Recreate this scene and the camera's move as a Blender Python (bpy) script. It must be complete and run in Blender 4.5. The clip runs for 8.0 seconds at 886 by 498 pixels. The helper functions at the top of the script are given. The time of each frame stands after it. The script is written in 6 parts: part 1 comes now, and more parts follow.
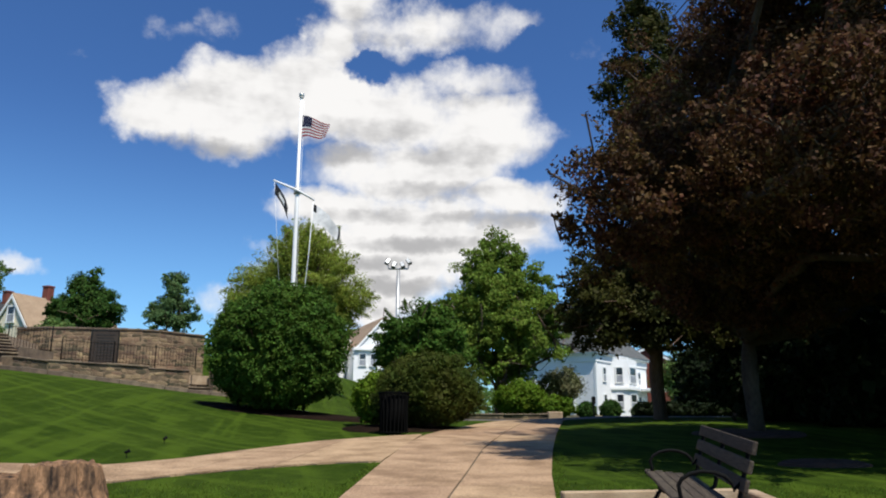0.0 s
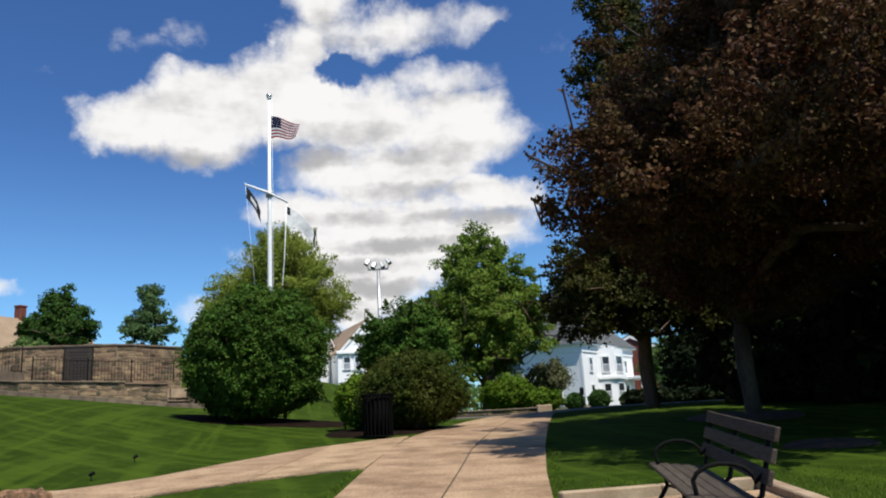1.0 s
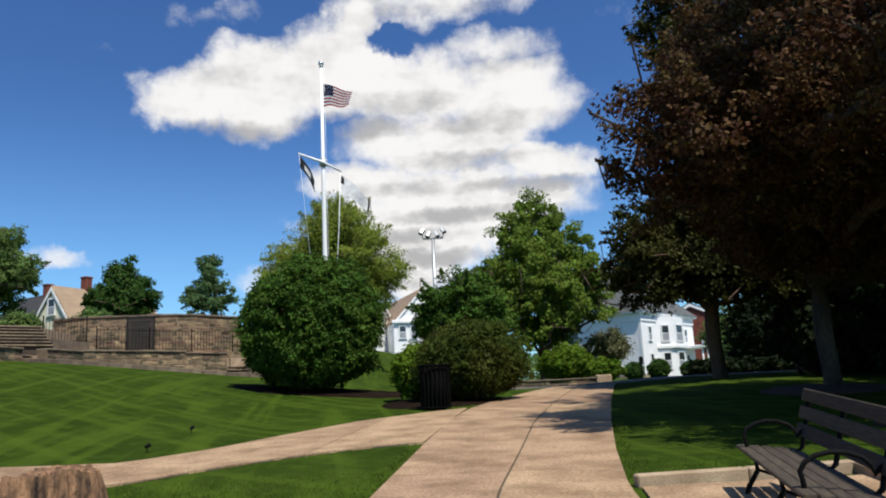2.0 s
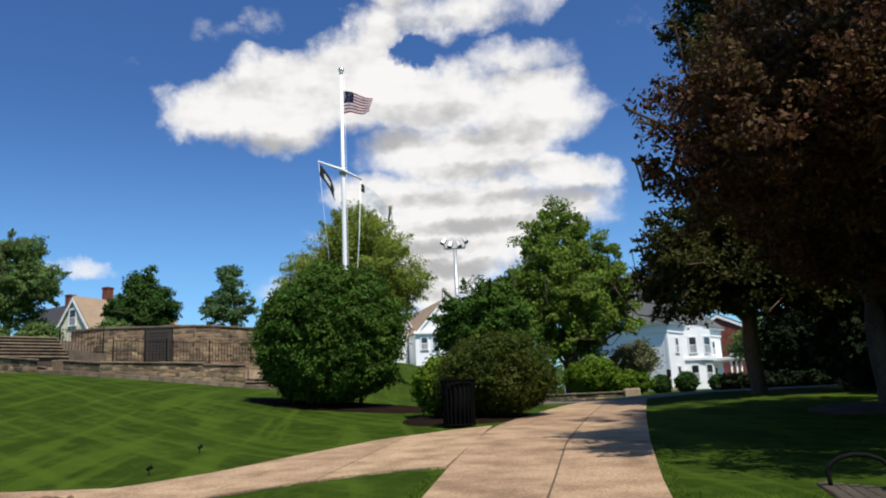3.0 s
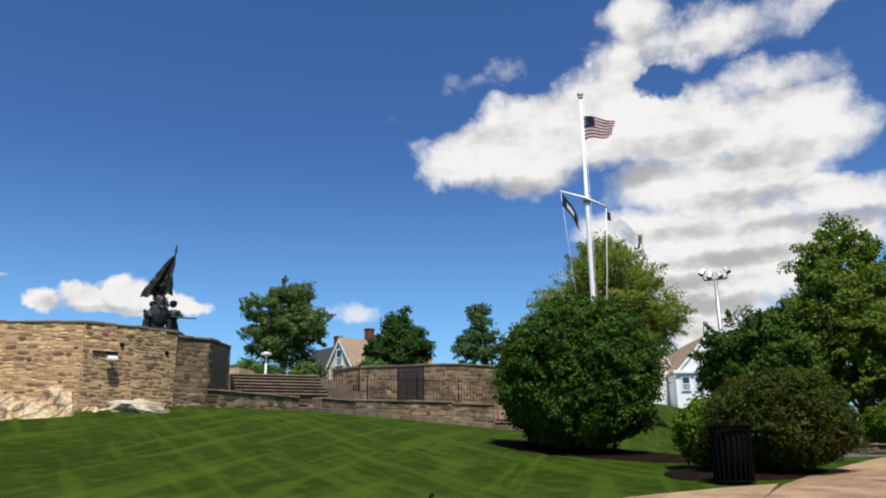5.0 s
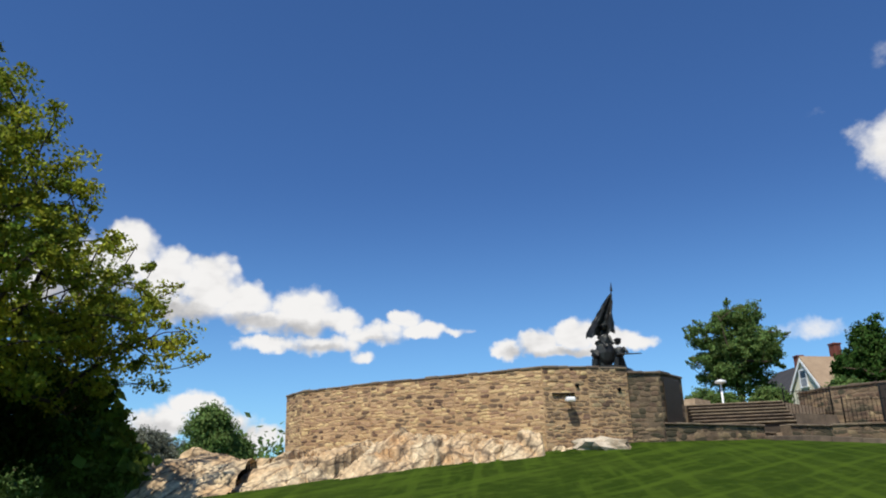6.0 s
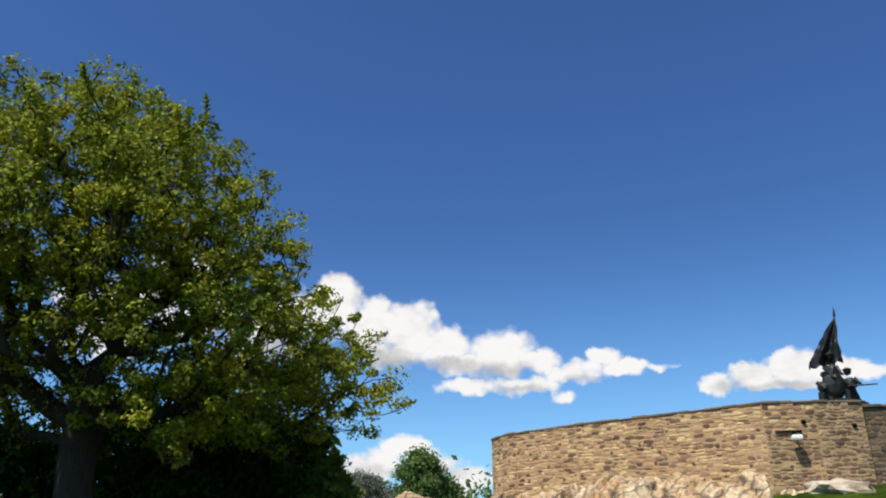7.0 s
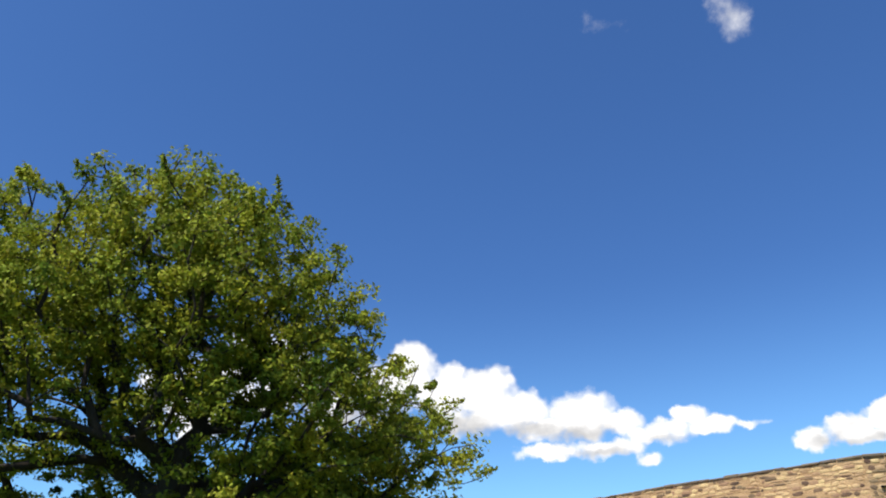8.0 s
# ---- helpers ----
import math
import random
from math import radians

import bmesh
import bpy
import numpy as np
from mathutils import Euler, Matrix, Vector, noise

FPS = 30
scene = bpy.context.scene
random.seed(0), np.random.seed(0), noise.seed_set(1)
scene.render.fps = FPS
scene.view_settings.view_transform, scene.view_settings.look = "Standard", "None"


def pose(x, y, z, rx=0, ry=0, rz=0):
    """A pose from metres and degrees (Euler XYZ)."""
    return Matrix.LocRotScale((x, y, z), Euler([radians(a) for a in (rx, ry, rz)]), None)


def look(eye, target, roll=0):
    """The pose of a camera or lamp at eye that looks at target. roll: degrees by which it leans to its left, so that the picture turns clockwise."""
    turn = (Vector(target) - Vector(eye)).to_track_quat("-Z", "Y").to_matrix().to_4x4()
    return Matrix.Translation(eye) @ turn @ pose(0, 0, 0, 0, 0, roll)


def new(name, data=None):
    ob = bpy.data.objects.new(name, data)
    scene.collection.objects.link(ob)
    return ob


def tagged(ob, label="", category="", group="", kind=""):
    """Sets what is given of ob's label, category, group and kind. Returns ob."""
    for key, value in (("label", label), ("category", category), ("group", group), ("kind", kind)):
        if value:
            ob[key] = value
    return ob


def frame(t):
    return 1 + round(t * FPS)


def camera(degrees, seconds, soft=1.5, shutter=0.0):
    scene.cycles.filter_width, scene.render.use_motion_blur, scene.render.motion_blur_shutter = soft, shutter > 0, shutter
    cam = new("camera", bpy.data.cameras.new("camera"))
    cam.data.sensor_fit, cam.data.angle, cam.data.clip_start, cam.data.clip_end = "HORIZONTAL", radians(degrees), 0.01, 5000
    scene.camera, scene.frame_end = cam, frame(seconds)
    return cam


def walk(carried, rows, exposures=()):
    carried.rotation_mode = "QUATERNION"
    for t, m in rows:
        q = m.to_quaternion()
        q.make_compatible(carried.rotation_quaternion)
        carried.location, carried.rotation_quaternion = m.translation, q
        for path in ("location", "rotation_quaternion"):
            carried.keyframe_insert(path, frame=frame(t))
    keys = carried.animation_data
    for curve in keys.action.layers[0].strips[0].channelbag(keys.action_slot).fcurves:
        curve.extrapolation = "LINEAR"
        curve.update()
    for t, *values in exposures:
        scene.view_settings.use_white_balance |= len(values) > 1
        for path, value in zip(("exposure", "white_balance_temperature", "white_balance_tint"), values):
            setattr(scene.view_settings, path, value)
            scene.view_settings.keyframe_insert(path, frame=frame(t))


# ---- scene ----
cam = camera(59.2, 8.0, soft=2.0)
PATH = [
    (0, (0.154, 0.394, 1.559), (0.127, 2.343, 2.008), 0.1),
    (0.5, (0.151, 0.842, 1.555), (0.112, 2.801, 1.954), -1.5),
    (1, (0.201, 1.187, 1.588), (0.225, 3.137, 2.033), -3.2),
    (1.5, (0.195, 1.500, 1.640), (0.300, 3.451, 2.068), -0.5),
    (1.9, (0.140, 1.770, 1.660), (0.090, 3.730, 2.055), -2.1),
    (2, (0.121, 1.835, 1.677), (0.002, 3.796, 2.052), -2.9),
    (2.2, (0.099, 2.000, 1.700), (-0.074, 3.959, 2.064), -4.3),
    (3.3, (-0.020, 3.130, 1.850), (-0.192, 5.079, 2.264), -2.3),
    (3.5, (-0.039, 3.357, 1.880), (-0.208, 5.310, 2.277), -3.5),
    (4, (-0.060, 3.919, 1.893), (-0.366, 5.835, 2.378), -3.4),
    (4.5, (-0.160, 4.400, 1.893), (-0.620, 6.292, 2.348), -1.9),
    (4.7, (-0.180, 4.550, 1.906), (-0.725, 6.412, 2.392), -1.0),
    (5.8, (-0.220, 4.850, 1.950), (-1.704, 6.054, 2.540), -1.9),
    (5.9, (-0.230, 4.880, 1.960), (-1.765, 6.010, 2.565), -1.6),
    (6, (-0.240, 4.900, 1.970), (-1.816, 5.965, 2.588), -1.5),
    (6.5, (-0.310, 4.920, 2.000), (-2.040, 5.703, 2.628), -0.4),
    (7, (-0.370, 4.920, 2.030), (-2.131, 5.535, 2.751), -0.6),
    (7.5, (-0.360, 4.910, 2.010), (-2.103, 5.316, 2.903), -1.4),
    (8, (-0.280, 4.870, 1.980), (-2.026, 5.299, 2.857), -1.8),
]
walk(cam, [(t, look(eye, target, roll)) for t, eye, target, roll in PATH],
     exposures=[(0.0, 0.21), (2.0, 0.20), (3.5, 0.19), (4.0, 0.0), (4.5, 0.15), (5.8, 0.14), (6.6, 0.14), (7.0, 0.20), (7.5, 0.46), (8.0, 0.52)])


# ---- light ----
SUN_AZ, SUN_EL = 146.0, 60.0            # degrees clockwise from +y, and above the horizon
world = bpy.data.worlds.new("world")
scene.world = world
world.use_nodes = True


def sun_way():
    a, e = radians(SUN_AZ), radians(SUN_EL)
    return Vector((math.sin(a) * math.cos(e), math.cos(a) * math.cos(e), math.sin(e)))


# Clouds: heading (degrees, clockwise from +y), height, half width, half height, strength
def cloud_rows(text):
    return [(a - 0.6, *rest) for a, *rest in (map(float, c.split()) for c in text.split("; "))]


CLOUDS = cloud_rows(
    "-21.2 21.7 3.6 2.4 1.15; -16.0 22.3 5.0 3.1 1.25; -10.2 23.6 4.6 3.4 1.2; -3.4 22.2 6.0 3.4 1.2; 2.8 21.6 5.2 3.2 1.15; "
    "6.0 20.9 3.2 2.1 0.95; -9.3 27.4 2.0 2.2 0.85; -3.2 28.6 6.5 1.8 0.85; -7.4 30.4 3.0 1.9 0.85; 3.6 28.8 4.4 1.4 0.55; 2.2 25.2 4.2 1.5 0.8; "
    "10.6 26.0 3 2.2 0.30; -2.6 18.6 7.6 2.6 1.15; 4.6 16.6 4.6 1.6 1.1; -8.6 16.0 4.6 1.7 1.1; -1.2 14.4 9.2 3.0 1.2; "
    "-12.9 12.7 2.6 0.9 0.7; -5.2 11.4 9.4 2.9 1.15; -7.6 8.4 10 2.2 1.0; -21.4 26.9 2.8 0.8 0.30; -22.8 26.3 1.2 0.8 0.30; "
    "-18.0 28.0 1.6 0.9 0.32; -27.4 24 1.5 0.45 0.42; -59.8 41.2 3.4 1.4 0.52; -57.6 40.2 1.5 0.9 0.4; -49.7 39.4 2.2 2.2 0.46; -30.2 10.2 2.7 0.9 0.75; -6.2 26.0 2.2 1.2 -0.75; 7.5 27.6 2.6 1.0 -0.35")
# crisp heaps of cloud with bright tops
PUFFS = cloud_rows(
    "-78.2 17.3 2.0 2.0 1.1; -75.8 15.7 2.1 1.9 1.1; -72.6 15.2 2.2 2.1 1.15; -70.0 13.9 1.9 1.6 1.1; -66.0 13.4 2.6 1.8 1.15; -63.4 12.8 1.8 0.9 1.0; "
    "-68.5 12.8 4.0 0.9 1.0; -74.0 13.5 3.4 1.2 1.0; -80.8 15.8 2.6 2.4 1.0; -84.5 14.8 3.6 2.8 1.0; -89.0 16.6 4.0 3.2 1.0; -94.0 15.0 4.0 3.0 1.0; "
    "-68.2 11.2 2.8 0.6 1.0; -64.5 11.1 3.2 0.7 1.0; -60.5 11.9 2.7 0.8 1.05; -58.3 12.8 1.2 0.7 0.95; -57.0 12.0 2.1 0.6 1.0; -54.6 11.9 1.4 0.32 0.85; -61.5 10.2 1.1 0.5 1.0; "
    "-50.7 10.4 1.2 0.75 1.05; -48.7 10.8 1.6 0.9 1.1; -45.7 11.2 1.8 1.15 1.15; -43.0 10.9 1.7 0.85 1.1; -41.2 10.5 1.3 0.45 1.0; -46.0 10.2 4.2 0.5 1.0; "
    "-73.0 7.0 1.9 0.8 1.0; -75.5 5.7 2.4 1.1 1.0; -71.0 5.7 2.0 1.1 1.0; -68.4 4.6 2.0 1.1 1.0; -78.0 4.6 3.0 1.3 1.0")
# grey undersides
GREYS = cloud_rows(
    "-18.0 19.3 4.5 0.8 0.8; -10.0 19.8 4.0 1.0 0.85; -6.0 21.6 4.5 0.8 0.45; 1.0 20.0 6.0 0.8 0.45; -2.0 17.2 6.0 0.6 0.6; 4.0 15.2 5.0 0.55 0.7; -6.5 15.2 4.0 0.5 0.5; "
    "-1.0 13.2 7.0 0.55 0.7; -7.0 11.9 5.0 0.5 0.6; -3.0 10.2 6.0 0.6 0.8; -9.0 8.6 6.0 0.7 0.7; 3.0 23.8 4.0 0.7 0.35; -8.0 29.2 2.5 0.8 0.4; -2.0 27.9 5.0 0.5 0.5; "
    "-75.0 13.0 3.6 0.8 0.75; -70.0 12.6 3.0 0.6 0.7; -66.5 12.2 2.4 0.6 0.7; -64.0 10.8 3.4 0.35 0.55; -60.0 11.3 2.4 0.4 0.5; -81.0 13.8 4.0 1.2 0.7; -89.0 13.8 5.0 1.5 0.7; "
    "-46.0 9.95 4.2 0.4 0.65; -50.0 10.1 1.4 0.4 0.5; -72.0 5.2 4.0 0.6 0.5")


def build_sky():
    nt = world.node_tree
    nt.nodes.clear()
    L = nt.links

    def nd(kind, **kw):
        n = nt.nodes.new(kind)
        for k, v in kw.items():
            n.inputs[k].default_value = v
        return n

    def mth(op, a, b=None, c=None):
        n = nt.nodes.new("ShaderNodeMath")
        n.operation = op
        for i, v in enumerate((a, b, c)):
            if v is None:
                continue
            if isinstance(v, (int, float)):
                n.inputs[i].default_value = v
            else:
                L.new(v, n.inputs[i])
        return n.outputs[0]

    sky = nt.nodes.new("ShaderNodeTexSky")
    sky.sky_type = "NISHITA"
    sky.sun_disc = False
    sky.sun_elevation, sky.sun_rotation = radians(SUN_EL), radians(SUN_AZ)
    sky.air_density, sky.dust_density, sky.ozone_density = 1.0, 0.9, 2.6
    co = nt.nodes.new("ShaderNodeTexCoord")
    sep = nt.nodes.new("ShaderNodeSeparateXYZ")
    L.new(co.outputs["Generated"], sep.inputs[0])
    wob = nd("ShaderNodeTexNoise", Scale=14.0, Detail=5.0, Roughness=0.6)
    L.new(co.outputs["Generated"], wob.inputs["Vector"])
    ws = nt.nodes.new("ShaderNodeSeparateColor")
    L.new(wob.outputs["Color"], ws.inputs[0])
    az = mth("MULTIPLY", mth("ARCTAN2", sep.outputs[0], sep.outputs[1]), 57.2958)
    el = mth("MULTIPLY", mth("ARCSINE", sep.outputs[2]), 57.2958)
    az0, el0 = az, el
    az = mth("ADD", az, mth("MULTIPLY", mth("SUBTRACT", ws.outputs[0], 0.5), 5.0))
    el = mth("ADD", el, mth("MULTIPLY", mth("SUBTRACT", ws.outputs[1], 0.5), 3.6))
    fine = nd("ShaderNodeTexNoise", Scale=34.0, Detail=6.0, Roughness=0.6)
    L.new(co.outputs["Generated"], fine.inputs["Vector"])
    fs = nt.nodes.new("ShaderNodeSeparateColor")
    L.new(fine.outputs["Color"], fs.inputs[0])
    az2 = mth("ADD", az0, mth("MULTIPLY", mth("SUBTRACT", fs.outputs[0], 0.5), 2.2))
    el2 = mth("ADD", el0, mth("MULTIPLY", mth("SUBTRACT", fs.outputs[1], 0.5), 1.5))

    def heap(rows, a0, e0, join):
        total = None
        for a, e, wa, we, s in rows:
            dx = mth("DIVIDE", mth("SUBTRACT", a0, a), wa)
            dy = mth("DIVIDE", mth("SUBTRACT", e0, e), we)
            r2 = mth("ADD", mth("MULTIPLY", dx, dx), mth("MULTIPLY", dy, dy))
            if s < 0:                     # a gap of open sky
                total = mth("ADD", total, mth("MULTIPLY", mth("MAXIMUM", mth("SUBTRACT", 1.0, r2), 0.0), s))
                continue
            blob = mth("MULTIPLY", mth("MAXIMUM", mth("SUBTRACT", 1.0, mth("MULTIPLY", r2, 0.55)), 0.0), s)
            total = blob if total is None else mth(join, total, blob)
        return total

    def cover(total, rough, lo, hi):
        dens = mth("ADD", total, rough)
        ramp = nt.nodes.new("ShaderNodeMapRange")
        ramp.interpolation_type = "SMOOTHSTEP"
        L.new(dens, ramp.inputs["Value"])
        ramp.inputs["From Min"].default_value, ramp.inputs["From Max"].default_value = lo, hi
        has = nt.nodes.new("ShaderNodeMapRange")
        L.new(total, has.inputs["Value"])
        has.inputs["From Min"].default_value, has.inputs["From Max"].default_value = 0.02, 0.22
        return mth("MULTIPLY", ramp.outputs[0], has.outputs[0])

    puff = nd("ShaderNodeTexNoise", Scale=12.0, Detail=9.0, Roughness=0.60)
    L.new(co.outputs["Generated"], puff.inputs["Vector"])
    bill = nd("ShaderNodeTexVoronoi", Scale=30.0, Detail=2.0, Roughness=0.6)
    bill.feature = "SMOOTH_F1"
    L.new(co.outputs["Generated"], bill.inputs["Vector"])
    veil = cover(heap(CLOUDS, az, el, "MAXIMUM"), mth("MULTIPLY", mth("SUBTRACT", puff.outputs["Fac"], 0.5), 1.4), 0.30, 0.92)
    knobs = mth("ADD", mth("MULTIPLY", mth("SUBTRACT", 0.55, bill.outputs["Distance"]), 0.75), mth("MULTIPLY", mth("SUBTRACT", fine.outputs["Fac"], 0.5), 0.55))
    crisp = cover(heap(PUFFS, az2, el2, "MAXIMUM"), knobs, 0.06, 0.66)
    fac = mth("MAXIMUM", veil, crisp)
    band = nd("ShaderNodeMapping", Scale=(1.0, 1.0, 3.2))
    L.new(co.outputs["Generated"], band.inputs["Vector"])
    grey = nd("ShaderNodeTexNoise", Scale=10.0, Detail=6.0, Roughness=0.58)
    L.new(band.outputs[0], grey.inputs["Vector"])
    g = mth("ADD", heap(GREYS, az2, el2, "MAXIMUM"), mth("ADD", mth("MULTIPLY", mth("SUBTRACT", grey.outputs["Fac"], 0.5), 1.5), mth("MULTIPLY", mth("SUBTRACT", bill.outputs["Distance"], 0.45), 0.5)))
    gr = nt.nodes.new("ShaderNodeMapRange")
    gr.interpolation_type = "SMOOTHSTEP"
    L.new(g, gr.inputs["Value"])
    gr.inputs["From Min"].default_value, gr.inputs["From Max"].default_value = 0.08, 1.12
    white = nt.nodes.new("ShaderNodeMix")
    white.data_type = "RGBA"
    L.new(gr.outputs[0], white.inputs["Factor"])
    white.inputs["A"].default_value = (CLOUD_WHITE, CLOUD_WHITE * 0.985, CLOUD_WHITE * 0.97, 1)
    white.inputs["B"].default_value = (CLOUD_GREY, CLOUD_GREY * 0.99, CLOUD_GREY, 1)
    mix = nt.nodes.new("ShaderNodeMix")
    mix.data_type = "RGBA"
    tint = nt.nodes.new("ShaderNodeMix")
    tint.data_type, tint.blend_type = "RGBA", "MULTIPLY"
    tint.inputs["Factor"].default_value = 1.0
    L.new(sky.outputs[0], tint.inputs["A"])
    low_air = nt.nodes.new("ShaderNodeMapRange")    # paler air towards the horizon
    low_air.interpolation_type = "SMOOTHSTEP"
    L.new(mth("MULTIPLY", mth("ARCSINE", sep.outputs[2]), 57.2958), low_air.inputs["Value"])
    low_air.inputs["From Min"].default_value, low_air.inputs["From Max"].default_value = 3.0, 24.0
    haze = nt.nodes.new("ShaderNodeMix")
    haze.data_type = "RGBA"
    L.new(low_air.outputs[0], haze.inputs["Factor"])
    haze.inputs["A"].default_value = (SKY_TINT[0] * 1.80, SKY_TINT[1] * 1.72, SKY_TINT[2] * 1.42, 1)
    haze.inputs["B"].default_value = (*SKY_TINT, 1)
    L.new(haze.outputs["Result"], tint.inputs["B"])
    L.new(fac, mix.inputs["Factor"])
    L.new(tint.outputs["Result"], mix.inputs["A"])
    L.new(white.outputs["Result"], mix.inputs["B"])
    bg = nd("ShaderNodeBackground", Strength=SKY_STRENGTH)
    L.new(mix.outputs["Result"], bg.inputs["Color"])
    out = nt.nodes.new("ShaderNodeOutputWorld")
    L.new(bg.outputs[0], out.inputs["Surface"])


SKY_STRENGTH = 0.086
SKY_TINT = (0.485, 0.79, 1.21)
CLOUD_WHITE, CLOUD_GREY = 9.6, 4.9
build_sky()
sun_data = bpy.data.lights.new("sun", "SUN")
sun_data.energy, sun_data.angle, sun_data.color = 5.0, radians(0.53), (1.0, 0.95, 0.86)
sun = new("sun", sun_data)
sun.matrix_world = look(sun_way() * 60, (0, 0, 0))


# ---- materials ----
def mat(name, base, rough=0.8, alt=None, placed=False, grain=6.0, fine=60.0, bump=0.3, metal=0.0, spread=0.12, island=0.0, objrand=0.0, through_light=0.0, spec=0.35, warp=None, bump_dist=0.02):
    """A surface with two scales of colour change, and relief. alt: the second colour of the large stains."""
    m = bpy.data.materials.new(name)
    m.use_nodes = True
    nt = m.node_tree
    L = nt.links
    b = nt.nodes["Principled BSDF"]
    b.inputs["Roughness"].default_value, b.inputs["Metallic"].default_value = rough, metal
    b.inputs["Specular IOR Level"].default_value = spec
    co = nt.nodes.new("ShaderNodeTexCoord")
    src = co.outputs["Object"]
    if placed:                            # one stain pattern over all the pieces
        src = nt.nodes.new("ShaderNodeNewGeometry").outputs["Position"]
    if warp:
        mp = nt.nodes.new("ShaderNodeMapping")
        mp.inputs["Scale"].default_value = warp
        L.new(src, mp.inputs["Vector"])
        src = mp.outputs[0]
    n1 = nt.nodes.new("ShaderNodeTexNoise")
    n1.inputs["Scale"].default_value, n1.inputs["Detail"].default_value = grain, 5.0
    n2 = nt.nodes.new("ShaderNodeTexNoise")
    n2.inputs["Scale"].default_value, n2.inputs["Detail"].default_value = fine, 4.0
    L.new(src, n1.inputs["Vector"])
    L.new(src, n2.inputs["Vector"])
    r = nt.nodes.new("ShaderNodeMapRange")
    L.new(n1.outputs["Fac"], r.inputs["Value"])
    r.inputs["From Min"].default_value, r.inputs["From Max"].default_value = 0.35, 0.68
    c = nt.nodes.new("ShaderNodeMix")
    c.data_type = "RGBA"
    alt = alt or tuple(v * 0.72 for v in base)
    c.inputs["A"].default_value, c.inputs["B"].default_value = (*base, 1), (*alt, 1)
    L.new(r.outputs[0], c.inputs["Factor"])
    hsv = nt.nodes.new("ShaderNodeHueSaturation")
    L.new(c.outputs["Result"], hsv.inputs["Color"])
    val = nt.nodes.new("ShaderNodeMapRange")
    L.new(n2.outputs["Fac"], val.inputs["Value"])
    val.inputs["From Min"].default_value, val.inputs["From Max"].default_value = 0.25, 0.75
    val.inputs["To Min"].default_value, val.inputs["To Max"].default_value = 1 - spread, 1 + spread
    last = val.outputs[0]
    rnd = None
    if island:
        g = nt.nodes.new("ShaderNodeNewGeometry")
        rnd, amount = g.outputs["Random Per Island"], island
    elif objrand:
        g = nt.nodes.new("ShaderNodeObjectInfo")
        rnd, amount = g.outputs["Random"], objrand
    if rnd is not None:
        k = nt.nodes.new("ShaderNodeMapRange")
        L.new(rnd, k.inputs["Value"])
        k.inputs["To Min"].default_value, k.inputs["To Max"].default_value = 1 - amount, 1 + amount
        p = nt.nodes.new("ShaderNodeMath")
        p.operation = "MULTIPLY"
        L.new(last, p.inputs[0])
        L.new(k.outputs[0], p.inputs[1])
        last = p.outputs[0]
        h = nt.nodes.new("ShaderNodeMath")
        h.operation = "MULTIPLY_ADD"
        L.new(rnd, h.inputs[0])
        h.inputs[1].default_value, h.inputs[2].default_value = 0.05 * min(1, amount * 2), 0.5 - 0.025 * min(1, amount * 2)
        L.new(h.outputs[0], hsv.inputs["Hue"])
    L.new(last, hsv.inputs["Value"])
    L.new(hsv.outputs[0], b.inputs["Base Color"])
    if bump:
        bp = nt.nodes.new("ShaderNodeBump")
        bp.inputs["Strength"].default_value, bp.inputs["Distance"].default_value = bump, bump_dist
        L.new(n2.outputs["Fac"], bp.inputs["Height"])
        L.new(bp.outputs[0], b.inputs["Normal"])
    if through_light:
        t = nt.nodes.new("ShaderNodeBsdfTranslucent")
        L.new(hsv.outputs[0], t.inputs["Color"])
        s = nt.nodes.new("ShaderNodeMixShader")
        s.inputs[0].default_value = through_light
        out = nt.nodes["Material Output"]
        L.new(b.outputs[0], s.inputs[1])
        L.new(t.outputs[0], s.inputs[2])
        L.new(s.outputs[0], out.inputs["Surface"])
    return m


def leaf_mat(name, base, alt, thr=0.3, island=0.35, rough=0.7, spec=0.12):
    return mat(name, base, rough, alt, grain=0.9, fine=4.0, bump=0, island=island, through_light=thr, spread=0.15, spec=spec)


M = {}
M["lawn"] = mat("lawn", (0.021, 0.040, 0.0045), 0.95, (0.033, 0.056, 0.007), grain=0.55, fine=42.0, bump=0.9, spread=0.40, bump_dist=0.03, spec=0.02)
M["blade"] = mat("blade", (0.085, 0.140, 0.014), 0.7, (0.11, 0.16, 0.02), grain=0.5, fine=3.0, bump=0, island=0.4, through_light=0.5, spec=0.1)
M["concrete"] = mat("concrete", (0.375, 0.255, 0.155), 0.9, (0.215, 0.138, 0.080), grain=1.7, fine=30.0, bump=0.8, spread=0.42, objrand=0.10, bump_dist=0.008, spec=0.2)
M["joint"] = mat("joint", (0.09, 0.075, 0.055), 0.95, grain=5, fine=60, spread=0.3)
M["curb"] = mat("curb", (0.40, 0.30, 0.20), 0.9, (0.27, 0.19, 0.12), grain=3, fine=70, bump=0.4, spread=0.2, objrand=0.1)
M["mulch"] = mat("mulch", (0.016, 0.010, 0.007), 0.95, (0.009, 0.006, 0.004), grain=4, fine=45, bump=1.0, spread=0.45, spec=0.03)
M["redmulch"] = mat("redmulch", (0.060, 0.030, 0.020), 0.95, (0.030, 0.016, 0.011), grain=4, fine=45, bump=1.0, spread=0.45)
M["asphalt"] = mat("asphalt", (0.130, 0.112, 0.092), 0.9, (0.092, 0.080, 0.067), grain=0.8, fine=70, bump=0.4, spread=0.2)
